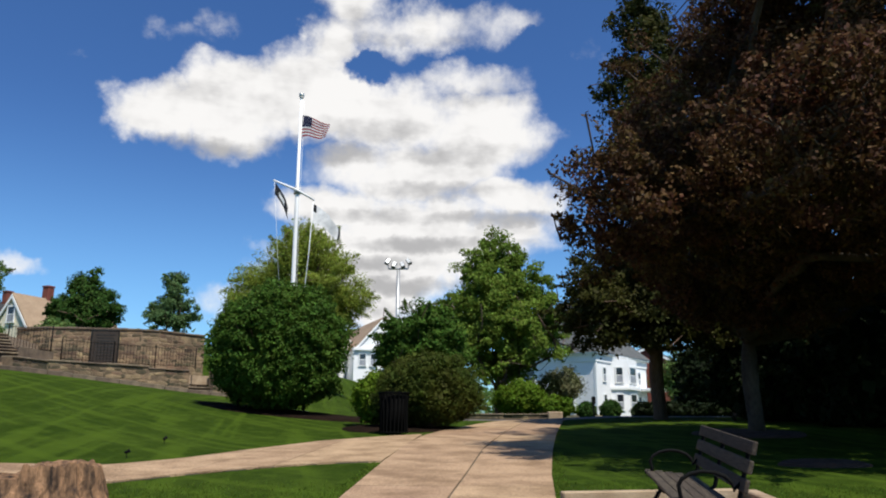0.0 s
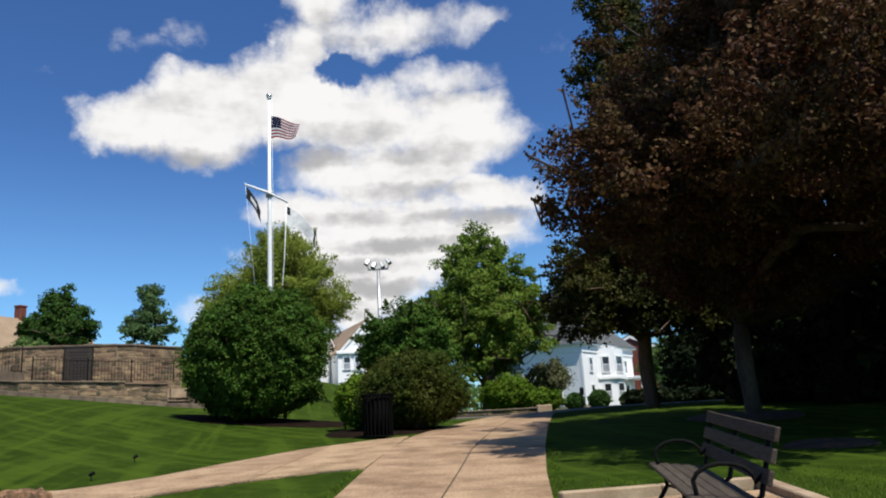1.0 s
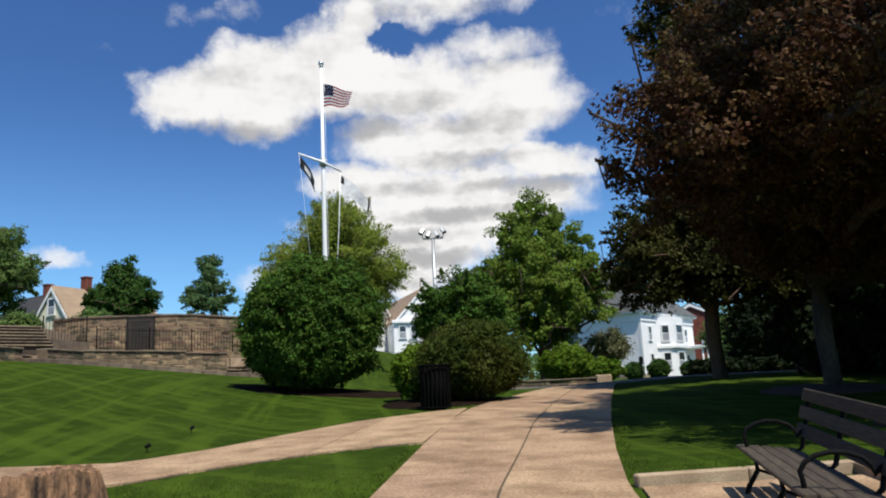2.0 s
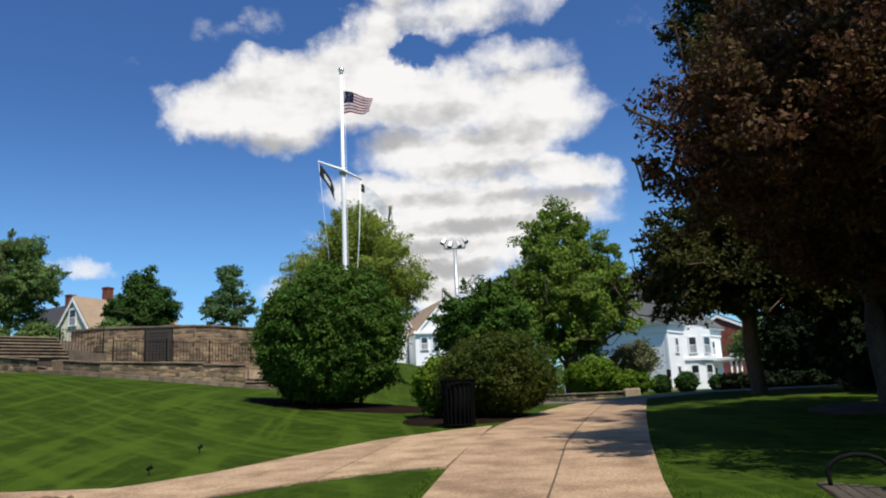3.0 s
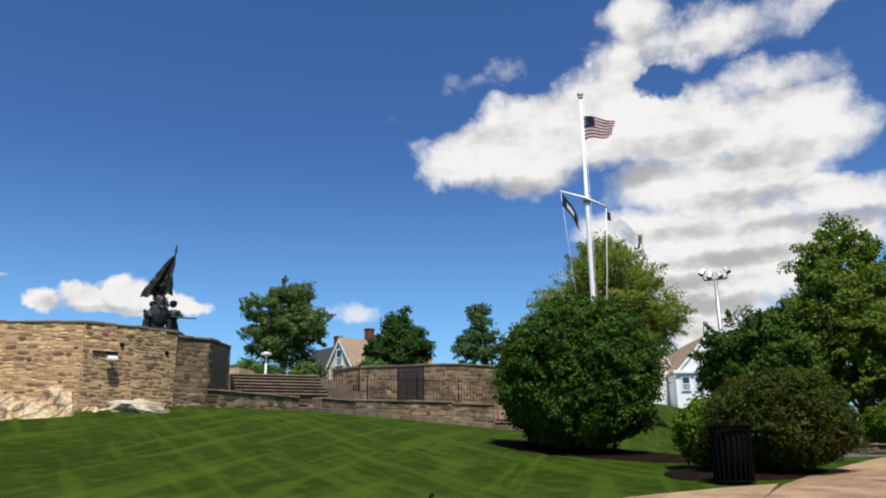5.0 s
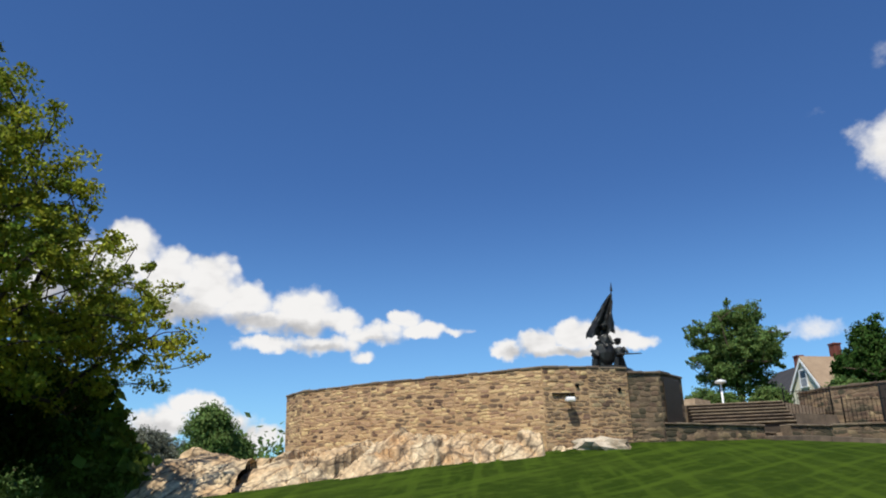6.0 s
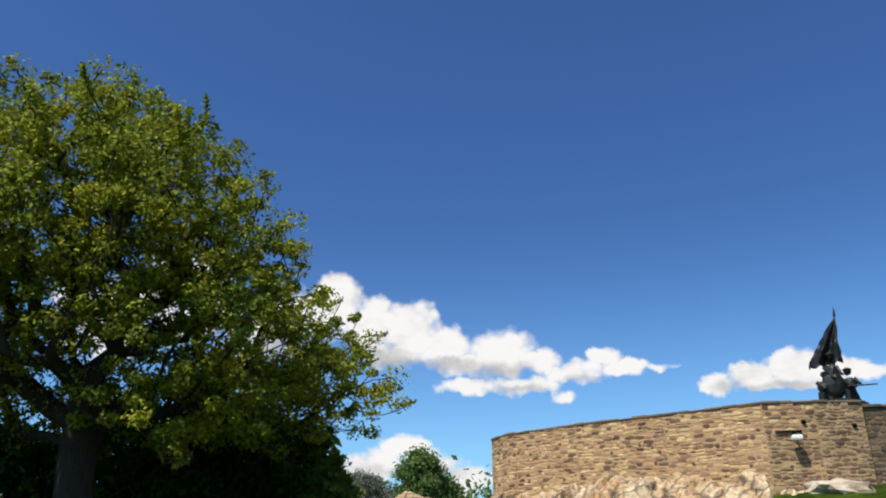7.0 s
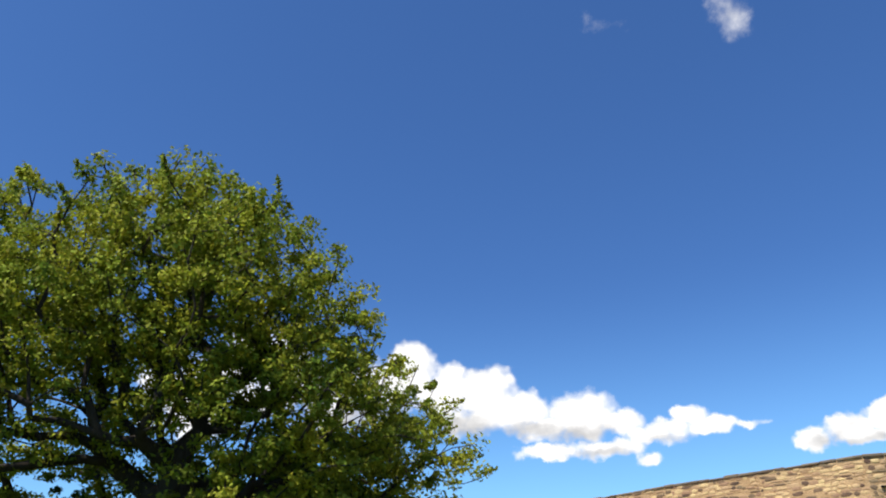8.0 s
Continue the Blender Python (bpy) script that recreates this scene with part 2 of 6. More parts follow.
M["benchwood"] = mat("benchwood", (0.078, 0.060, 0.042), 0.85, (0.032, 0.025, 0.019), grain=6, fine=30, bump=0.5, spread=0.25, warp=(12, 0.8, 12), objrand=0.15)
M["iron"] = mat("iron", (0.010, 0.010, 0.010), 0.85, grain=8, fine=50, bump=0.15, spec=0.05)
M["whitepaint"] = mat("whitepaint", (0.84, 0.84, 0.82), 0.45, (0.80, 0.80, 0.78), grain=1.2, fine=18, bump=0.05, spread=0.04)
M["gilt"] = mat("gilt", (0.75, 0.72, 0.62), 0.3, metal=0.8, bump=0)
M["bark"] = mat("bark", (0.140, 0.088, 0.060), 0.95, (0.065, 0.043, 0.031), grain=3, fine=22, bump=1.0, spread=0.35, warp=(1, 1, 0.25), bump_dist=0.04)
# oak bark, its colour darkened for limbs in shade and against the light
M["barkdark"] = mat("barkdark", (0.050, 0.037, 0.027), 0.95, (0.028, 0.021, 0.016), grain=3, fine=22, bump=1.0, spread=0.3, warp=(1, 1, 0.25), bump_dist=0.04)
M["barkpale"] = mat("barkpale", (0.078, 0.058, 0.043), 0.95, (0.022, 0.017, 0.013), grain=2.2, fine=20, bump=0.8, spread=0.3, warp=(1, 1, 0.5), bump_dist=0.03)
M["stumpwood"] = mat("stumpwood", (0.270, 0.150, 0.078), 0.95, (0.034, 0.021, 0.014), warp=(1, 1, 0.35), grain=9, fine=30, bump=1.0, spread=0.4, bump_dist=0.03)
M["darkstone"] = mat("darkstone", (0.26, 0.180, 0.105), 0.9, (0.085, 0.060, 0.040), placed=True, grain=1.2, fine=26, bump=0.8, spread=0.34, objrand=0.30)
M["darkstone_rest"] = mat("darkstone_rest", (0.26, 0.180, 0.105), 0.9, (0.085, 0.060, 0.040), placed=True, grain=1.2, fine=26, bump=0.8, spread=0.34, island=0.30)
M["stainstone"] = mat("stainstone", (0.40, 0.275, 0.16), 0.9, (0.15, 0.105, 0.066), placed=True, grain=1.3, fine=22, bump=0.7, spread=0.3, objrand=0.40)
M["mortar"] = mat("mortar", (0.24, 0.172, 0.106), 0.95, (0.11, 0.080, 0.052), placed=True, grain=1.6, fine=50, bump=0.6, spread=0.25)
M["tanmortar"] = mat("tanmortar", (0.52, 0.350, 0.185), 0.95, (0.36, 0.225, 0.112), placed=True, grain=1.1, fine=30, bump=0.8, spread=0.28, bump_dist=0.03)
M["stone"] = mat("stone", (0.53, 0.362, 0.196), 0.9, (0.36, 0.235, 0.125), placed=True, grain=1.5, fine=26, bump=0.7, spread=0.28, objrand=0.36)
M["stone_rest"] = mat("stone_rest", (0.53, 0.362, 0.196), 0.9, (0.36, 0.235, 0.125), placed=True, grain=1.5, fine=26, bump=0.7, spread=0.28, island=0.36)
M["mossstone"] = mat("mossstone", (0.105, 0.078, 0.048), 0.95, (0.055, 0.050, 0.030), placed=True, grain=1.4, fine=26, bump=0.8, spread=0.35, island=0.35)
M["stone_dark"] = mat("stone_dark", (0.230, 0.150, 0.088), 0.9, (0.105, 0.072, 0.048), placed=True, grain=1.5, fine=26, bump=0.7, spread=0.3, island=0.35)
M["greystone"] = mat("greystone", (0.30, 0.235, 0.16), 0.9, (0.165, 0.125, 0.088), grain=2.2, fine=26, bump=0.7, spread=0.3, island=0.38)
M["coping"] = mat("coping", (0.21, 0.158, 0.106), 0.9, (0.115, 0.088, 0.062), grain=2.5, fine=30, bump=0.6, spread=0.25, objrand=0.2)
M["rock"] = mat("rock", (0.57, 0.455, 0.29), 0.9, (0.45, 0.275, 0.13), grain=0.8, fine=6, bump=0.7, spread=0.42, bump_dist=0.08)
M["bronze"] = mat("bronze", (0.030, 0.028, 0.026), 0.45, (0.045, 0.050, 0.046), grain=3, fine=18, bump=0.35, metal=0.7, spread=0.2)
M["plaque"] = mat("plaque", (0.048, 0.036, 0.027), 0.5, (0.062, 0.048, 0.036), grain=2, fine=14, bump=0.2, metal=0.4)
# weathered step stone, darkened further for the shadow on the risers
M["wornstep_shade"] = mat("wornstep_shade", (0.065, 0.048, 0.034), 0.9, (0.040, 0.030, 0.022), grain=2.0, fine=30, bump=0.4, objrand=0.15)
M["bin"] = mat("bin", (0.004, 0.004, 0.004), 0.9, grain=6, fine=40, bump=0.2, spec=0.05)
M["clap"] = mat("clap", (0.83, 0.83, 0.82), 0.6, (0.78, 0.78, 0.77), grain=0.7, fine=12, bump=0.08, spread=0.05)
M["cream"] = mat("cream", (0.78, 0.72, 0.54), 0.65, (0.70, 0.64, 0.47), grain=0.7, fine=12, bump=0.08, spread=0.05)
M["shingletan"] = mat("shingletan", (0.33, 0.235, 0.15), 0.9, (0.26, 0.18, 0.115), grain=1.0, fine=16, bump=0.4, spread=0.18)
M["shinglegrey"] = mat("shinglegrey", (0.105, 0.108, 0.105), 0.9, (0.075, 0.080, 0.078), grain=1.0, fine=16, bump=0.4, spread=0.18)
M["shingledark"] = mat("shingledark", (0.045, 0.043, 0.045), 0.9, grain=1.0, fine=16, bump=0.4, spread=0.18)
M["brick"] = mat("brick", (0.20, 0.058, 0.038), 0.9, (0.13, 0.038, 0.027), grain=2, fine=24, bump=0.3, spread=0.25)
M["curtain"] = mat("curtain", (0.34, 0.35, 0.37), 0.35, (0.22, 0.23, 0.25), grain=2, fine=9, bump=0, spread=0.15)
M["glass"] = mat("glass", (0.022, 0.026, 0.034), 0.08, grain=2, fine=6, bump=0, spec=0.6)
M["steel"] = mat("steel", (0.46, 0.47, 0.47), 0.4, (0.38, 0.39, 0.39), grain=4, fine=30, bump=0.05, metal=0.5)
M["darksteel"] = mat("darksteel", (0.16, 0.16, 0.165), 0.5, (0.11, 0.11, 0.115), grain=4, fine=30, bump=0.05, metal=0.4)
M["lampglass"] = mat("lampglass", (0.72, 0.72, 0.70), 0.3, bump=0)
M["flagred"] = mat("flagred", (0.40, 0.026, 0.036), 0.8, grain=3, fine=30, bump=0.1, through_light=0.25)
M["flagwhite"] = mat("flagwhite", (0.82, 0.82, 0.80), 0.8, grain=3, fine=30, bump=0.1, spread=0.05, through_light=0.12)
M["flagblue"] = mat("flagblue", (0.012, 0.014, 0.055), 0.8, grain=3, fine=30, bump=0.1, through_light=0.2)
M["flagblack"] = mat("flagblack", (0.016, 0.016, 0.018), 0.8, grain=3, fine=30, bump=0.1)
M["copper_leaf"] = leaf_mat("copper_leaf", (0.088, 0.036, 0.020), (0.068, 0.045, 0.015), 0.30, island=0.50)
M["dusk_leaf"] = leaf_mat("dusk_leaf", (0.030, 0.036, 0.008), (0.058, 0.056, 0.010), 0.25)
M["maple_leaf"] = leaf_mat("maple_leaf", (0.120, 0.188, 0.026), (0.170, 0.238, 0.036), 0.38)
M["willow_leaf"] = leaf_mat("willow_leaf", (0.250, 0.300, 0.046), (0.190, 0.245, 0.040), 0.42)
M["yew_leaf"] = leaf_mat("yew_leaf", (0.036, 0.058, 0.007), (0.062, 0.070, 0.010), 0.2)
M["ball_leaf"] = leaf_mat("ball_leaf", (0.042, 0.092, 0.012), (0.070, 0.128, 0.016), 0.3)
M["hedge_leaf"] = leaf_mat("hedge_leaf", (0.115, 0.185, 0.013), (0.080, 0.140, 0.011), 0.35)
M["oak_leaf"] = leaf_mat("oak_leaf", (0.138, 0.186, 0.020), (0.350, 0.345, 0.028), 0.31)
M["dark_leaf"] = leaf_mat("dark_leaf", (0.032, 0.072, 0.012), (0.050, 0.100, 0.016), 0.28)
# near-black leaf: the deep shade under the trees is put into its colour
M["dark_shade_leaf"] = leaf_mat("dark_shade_leaf", (0.007, 0.014, 0.003), (0.011, 0.019, 0.004), 0.1)
M["blue_leaf"] = leaf_mat("blue_leaf", (0.085, 0.150, 0.055), (0.110, 0.175, 0.062), 0.3)
M["blush_leaf"] = leaf_mat("blush_leaf", (0.185, 0.175, 0.095), (0.105, 0.130, 0.045), 0.35)
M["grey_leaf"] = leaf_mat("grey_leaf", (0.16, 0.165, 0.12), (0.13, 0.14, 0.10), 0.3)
M["ash_leaf"] = leaf_mat("ash_leaf", (0.150, 0.220, 0.060), (0.105, 0.175, 0.048), 0.40)


def cracked(m, dark, width, size):
    """Adds slanting cracks and bedding lines to the colour, in the dark tone given."""
    nt = m.node_tree
    L = nt.links
    b = nt.nodes["Principled BSDF"]
    src = b.inputs["Base Color"].links[0].from_socket
    pos = nt.nodes.new("ShaderNodeNewGeometry").outputs["Position"]
    wob = nt.nodes.new("ShaderNodeTexNoise")
    wob.inputs["Scale"].default_value, wob.inputs["Detail"].default_value = 1.3, 4.0
    L.new(pos, wob.inputs["Vector"])
    add = nt.nodes.new("ShaderNodeVectorMath")
    add.operation = "MULTIPLY_ADD"
    L.new(wob.outputs["Color"], add.inputs[0])
    add.inputs[1].default_value = (0.55, 0.55, 0.55)
    L.new(pos, add.inputs[2])
    com = nt.nodes.new("ShaderNodeCombineXYZ")
    for k, way in enumerate(((0.26, 0.36, 0.30), (-0.75, -0.95, 1.75))):
        d = nt.nodes.new("ShaderNodeVectorMath")
        d.operation = "DOT_PRODUCT"
        L.new(add.outputs[0], d.inputs[0])
        d.inputs[1].default_value = way
        L.new(d.outputs["Value"], com.inputs[k])
    last = src
    for scale, w, amount in ((size, width, 0.9), (size * 2.3, width * 1.1, 0.35)):
        v = nt.nodes.new("ShaderNodeTexVoronoi")
        v.voronoi_dimensions, v.feature = "2D", "DISTANCE_TO_EDGE"
        v.inputs["Scale"].default_value = scale
        L.new(com.outputs[0], v.inputs["Vector"])
        r = nt.nodes.new("ShaderNodeMapRange")
        L.new(v.outputs["Distance"], r.inputs["Value"])
        r.inputs["From Min"].default_value, r.inputs["From Max"].default_value = 0.0, w
        r.inputs["To Min"].default_value, r.inputs["To Max"].default_value = amount, 0.0
        x = nt.nodes.new("ShaderNodeMix")
        x.data_type = "RGBA"
        L.new(r.outputs[0], x.inputs["Factor"])
        L.new(last, x.inputs["A"])
        x.inputs["B"].default_value = (*dark, 1)
        last = x.outputs["Result"]
    L.new(last, b.inputs["Base Color"])


cracked(M["rock"], (0.085, 0.060, 0.040), 0.10, 1.1)


# ---- mesh helpers ----
def ob_from(name, verts, faces, material, parent=None, label="", smooth=False):
    me = bpy.data.meshes.new(name)
    me.from_pydata([tuple(v) for v in verts], [], faces)
    mats = material if isinstance(material, (list, tuple)) else [material]
    for m in mats:
        me.materials.append(m)
    if smooth:
        me.shade_smooth()
    me.update()
    ob = new(name, me)
    if parent is not None:
        ob.parent = parent
    if label:
        ob["label"] = label
    return ob


def part(name, bm, material, parent=None, label="", smooth=False):
    me = bpy.data.meshes.new(name)
    bm.normal_update()
    bm.to_mesh(me)
    bm.free()
    me.materials.append(material)
    if smooth:
        me.shade_smooth()
    ob = new(name, me)
    if parent is not None:
        ob.parent = parent
    if label:
        ob["label"] = label
    return ob


def thing(name, label, category, at=(0, 0, 0), rz=0.0, group="", kind=""):
    ob = new(name)
    ob.empty_display_size = 0.2
    ob.matrix_world = pose(*at, 0, 0, rz)
    return tagged(ob, label, category, group, kind)


def box(bm, x0, x1, y0, y1, z0, z1, bevel=0.0, m=None):
    r = bmesh.ops.create_cube(bm, size=1.0)
    vs = r["verts"]
    for v in vs:
        v.co = Vector((x0 + (v.co.x + 0.5) * (x1 - x0), y0 + (v.co.y + 0.5) * (y1 - y0), z0 + (v.co.z + 0.5) * (z1 - z0)))
    if bevel:
        es = list({e for v in vs for e in v.link_edges})
        r = bmesh.ops.bevel(bm, geom=es, offset=bevel, segments=1, affect="EDGES")
        vs = list({v for v in r["verts"]} | {v for v in vs if v.is_valid})
    if m is not None:
        bmesh.ops.transform(bm, matrix=m, verts=list({v for v in vs if v.is_valid}))
    return vs


def box_part(name, parent, material, x0, x1, y0, y1, z0, z1, bevel=0.01, m=None, label=""):
    bm = bmesh.new()
    box(bm, x0, x1, y0, y1, z0, z1, bevel, m)
    return part(name, bm, material, parent, label)


def tube_arrays(points, radii, sides=7, caps=True):
    pts = [Vector(p) for p in points]
    verts, faces = [], []
    side = None
    for i, p in enumerate(pts):
        d = (pts[min(i + 1, len(pts) - 1)] - pts[max(i - 1, 0)]).normalized()
        if side is None:
            side = d.orthogonal().normalized()
        side = (side - d * side.dot(d)).normalized()
        up = d.cross(side)
        for k in range(sides):
            a = 2 * math.pi * k / sides
            verts.append(p + (side * math.cos(a) + up * math.sin(a)) * radii[i])
    for i in range(len(pts) - 1):
        for k in range(sides):
            a, b = i * sides + k, i * sides + (k + 1) % sides
            faces.append((a, b, b + sides, a + sides))
    if caps:
        faces.append(tuple(range(sides))[::-1])
        n = (len(pts) - 1) * sides
        faces.append(tuple(range(n, n + sides)))
    return verts, faces


def tube(name, points, radii, material, parent=None, sides=8, label="", smooth=True):
    if isinstance(radii, (int, float)):
        radii = [radii] * len(points)
    v, f = tube_arrays(points, radii, sides)
    return ob_from(name, v, f, material, parent, label, smooth)


def quads_object(name, corners, material, parent=None, label=""):
    """corners: n x 4 x 3 array, one quad each."""
    n = len(corners)
    me = bpy.data.meshes.new(name)
    me.vertices.add(n * 4)
    me.loops.add(n * 4)
    me.polygons.add(n)
    me.vertices.foreach_set("co", corners.reshape(-1).astype(np.float32))
    me.loops.foreach_set("vertex_index", np.arange(n * 4, dtype=np.int32))
    me.polygons.foreach_set("loop_start", np.arange(0, n * 4, 4, dtype=np.int32))
    me.materials.append(material)
    me.update(calc_edges=True)
    me.validate()
    ob = new(name, me)
    if parent is not None:
        ob.parent = parent
    if label:
        ob["label"] = label
    return ob


def leaf_quads(rng, centers, size, out=None, flat=0.3, slim=0.55):
    """A rhombic, bent leaf at each centre. out: n x 3 ways that the leaves favour."""
    n = len(centers)
    nor = rng.normal(size=(n, 3))
    if out is not None:
        nor += out * 0.9
    nor[:, 2] += flat
    nor /= np.linalg.norm(nor, axis=1, keepdims=True) + 1e-9
    t = np.cross(nor, rng.normal(size=(n, 3)))
    t /= np.linalg.norm(t, axis=1, keepdims=True) + 1e-9
    b = np.cross(nor, t)
    s = (size * rng.uniform(0.6, 1.35, n))[:, None]
    bend = nor * s * rng.uniform(-0.25, 0.25, n)[:, None]
    return np.stack([centers - t * s + bend, centers - b * s * slim, centers + t * s + bend, centers + b * s * slim], 1)


# ---- the lie of the land ----
PY = [-40, 0, 4, 8, 14.4, 20, 28, 34, 48, 62, 78, 120, 400]
PZ = [-2.5, 0, 0.38, 0.62, 1.0, 1.38, 1.8, 1.95, 2.0, 1.75, 2.5, 3.0, 3.0]


def gz(x, y):
    """Height of the ground."""
    x, y = np.asarray(x, float), np.asarray(y, float)
    a = sum(np.interp(y + k * 1.2, PY, PZ) / 5 for k in (-2.0, -1.0, 0.0, 1.0, 2.0))
    near = 4.5 - 2.5 * np.clip((y - 19) / 8, 0, 1)
    s = np.clip((-x - near) / (20 - near), 0, 1)
    amp = np.interp(y, [-5, 8, 12, 26, 60, 90], [0.9, 1.3, 1.45, 2.15, 2.6, 2.6])
    drop = np.clip((-x - 24) / 10, 0, 1) * np.interp(y, [0, 10, 20, 30], [2.2, 2.0, 0.5, 0])
    right = 0.14 * np.clip((x - 3.5) / 3, 0, 1) * np.clip((y - 14) / 8, 0, 1)
    u, v = np.clip((y - 38) / 24, 0, 1), np.clip((-x - 1) / 10, 0, 1)
    hill = 2.8 * u * u * (3 - 2 * u) * v * v * (3 - 2 * v)
    return a + amp * s ** 1.15 - drop + right + hill


def gzf(x, y):
    return float(gz(x, y))


# ---- ground, paths, road ----
def spaced(lo, hi, mid, step, far):
    """Grid lines: even near the middle, wider further out."""
    out, v, s = [mid], mid, step
    while v < hi:
        s = step if v < far[1] else s * 1.25
        v += s
        out.append(v)
    v, s = mid, step
    while v > lo:
        s = step if v > far[0] else s * 1.25
        v -= s
        out.insert(0, v)
    return np.array(out)


def build_ground():
    xs, ys = spaced(-1500, 1500, 0, 0.6, (-40, 26)), spaced(-600, 2500, 20, 0.6, (-6, 70))
    X, Y = np.meshgrid(xs, ys)
    Zg = gz(X, Y)
    rip = np.array([noise.noise((x * 0.35, y * 0.35, 0.3)) for x, y in zip(X.ravel(), Y.ravel())]).reshape(X.shape)
    Zg = Zg + 0.035 * rip * np.clip((-X - 9) / 5, 0, 1) * np.clip((Y - 5) / 5, 0, 1)
    verts = np.stack([X, Y, Zg], -1).reshape(-1, 3)
    w, h = len(xs), len(ys)
    faces = [(j * w + i, j * w + i + 1, j * w + i + 1 + w, j * w + i + w) for j in range(h - 1) for i in range(w - 1)]
    g = ob_from("ground", verts.tolist(), faces, M["lawn"], smooth=True)
    tagged(g, "green mown lawn with pale mowing stripes on a slope", "lawn", kind="structure")
    nt = M["lawn"].node_tree              # mowing stripes: two directions of cut grass, a little lighter or darker
    L = nt.links
    b = nt.nodes["Principled BSDF"]
    src = b.inputs["Base Color"].links[0].from_socket
    co = nt.nodes.new("ShaderNodeTexCoord")
    last = src
    for turn, scale, bright, amount in ((20, (0.5, 0.6, 1), (0.018, 0.037, 0.004, 1), 0.35), (70, (2.1, 2.6, 1), (0.060, 0.096, 0.011, 1), 0.40), (10, (6.0, 7.0, 1), (0.016, 0.034, 0.003, 1), 0.40), (102, (0.09, 2.2, 1), (0.066, 0.108, 0.011, 1), 0.46), (-38, (0.12, 2.4, 1), (0.066, 0.108, 0.011, 1), 0.40)):
        way = nt.nodes.new("ShaderNodeVectorRotate")
        way.rotation_type = "Z_AXIS"
        way.inputs["Angle"].default_value = radians(-turn)
        L.new(co.outputs["Object"], way.inputs["Vector"])
        mp = nt.nodes.new("ShaderNodeMapping")
        mp.inputs["Scale"].default_value = scale
        L.new(way.outputs[0], mp.inputs["Vector"])
        ns = nt.nodes.new("ShaderNodeTexNoise")
        ns.inputs["Scale"].default_value, ns.inputs["Detail"].default_value = 1.0, 4.0
        L.new(mp.outputs[0], ns.inputs["Vector"])
        mr = nt.nodes.new("ShaderNodeMapRange")
        mr.interpolation_type = "SMOOTHSTEP"
        L.new(ns.outputs["Fac"], mr.inputs["Value"])
        mr.inputs["From Min"].default_value, mr.inputs["From Max"].default_value, mr.inputs["To Max"].default_value = 0.49, 0.64, amount
        mx = nt.nodes.new("ShaderNodeMix")
        mx.data_type = "RGBA"
        L.new(mr.outputs[0], mx.inputs["Factor"])
        L.new(last, mx.inputs["A"])
        mx.inputs["B"].default_value = bright
        last = mx.outputs["Result"]
    L.new(last, b.inputs["Base Color"])
    return g


build_ground()


def sheet(name, left, right, material, parent=None, lift=0.035, thick=0.12, label="", nx=5, gap=0.012):
    """A slab that lies on the ground between two lists of (x, y)."""
    n = len(left)
    verts, faces = [], []
    for a, b in zip(left, right):
        for k in range(nx + 1):
            f = k / nx
            x, y = a[0] + (b[0] - a[0]) * f, a[1] + (b[1] - a[1]) * f
            verts.append((x, y, gzf(x, y) + lift))
    w = nx + 1
    for i in range(n - 1):
        for k in range(nx):
            faces.append((i * w + k, i * w + k + 1, (i + 1) * w + k + 1, (i + 1) * w + k))
    rim = [k for k in range(w)] + [i * w + nx for i in range(1, n)] + [(n - 1) * w + k for k in range(nx - 1, -1, -1)] + [i * w for i in range(n - 2, 0, -1)]
    base = len(verts)
    for r in rim:
        verts.append((verts[r][0], verts[r][1], verts[r][2] - thick))
    for i in range(len(rim)):
        j = (i + 1) % len(rim)
        faces.append((rim[i], base + i, base + j, rim[j]))
    return ob_from(name, verts, faces, material, parent, label)


XL = ([-8, 0, 9.7, 14, 17.5, 20.2, 22.4, 27, 30], [-1.35, -1.3, -1.2, -1.05, -0.86, -0.55, -0.03, 1.3, 2.3])
XM = ([-8, 0, 9.7, 12.3, 16.3, 21.3, 28.4, 30], [-0.25, -0.15, 0.06, 0.33, 0.72, 1.5, 2.75, 3.1])
XR = ([-8, 0, 9.8, 12.4, 16.3, 21.2, 28.4, 30], [0.9, 1.05, 1.33, 1.6, 2.1, 2.82, 3.98, 4.35])


def edge(table, y):
    return float(np.interp(y, *table))


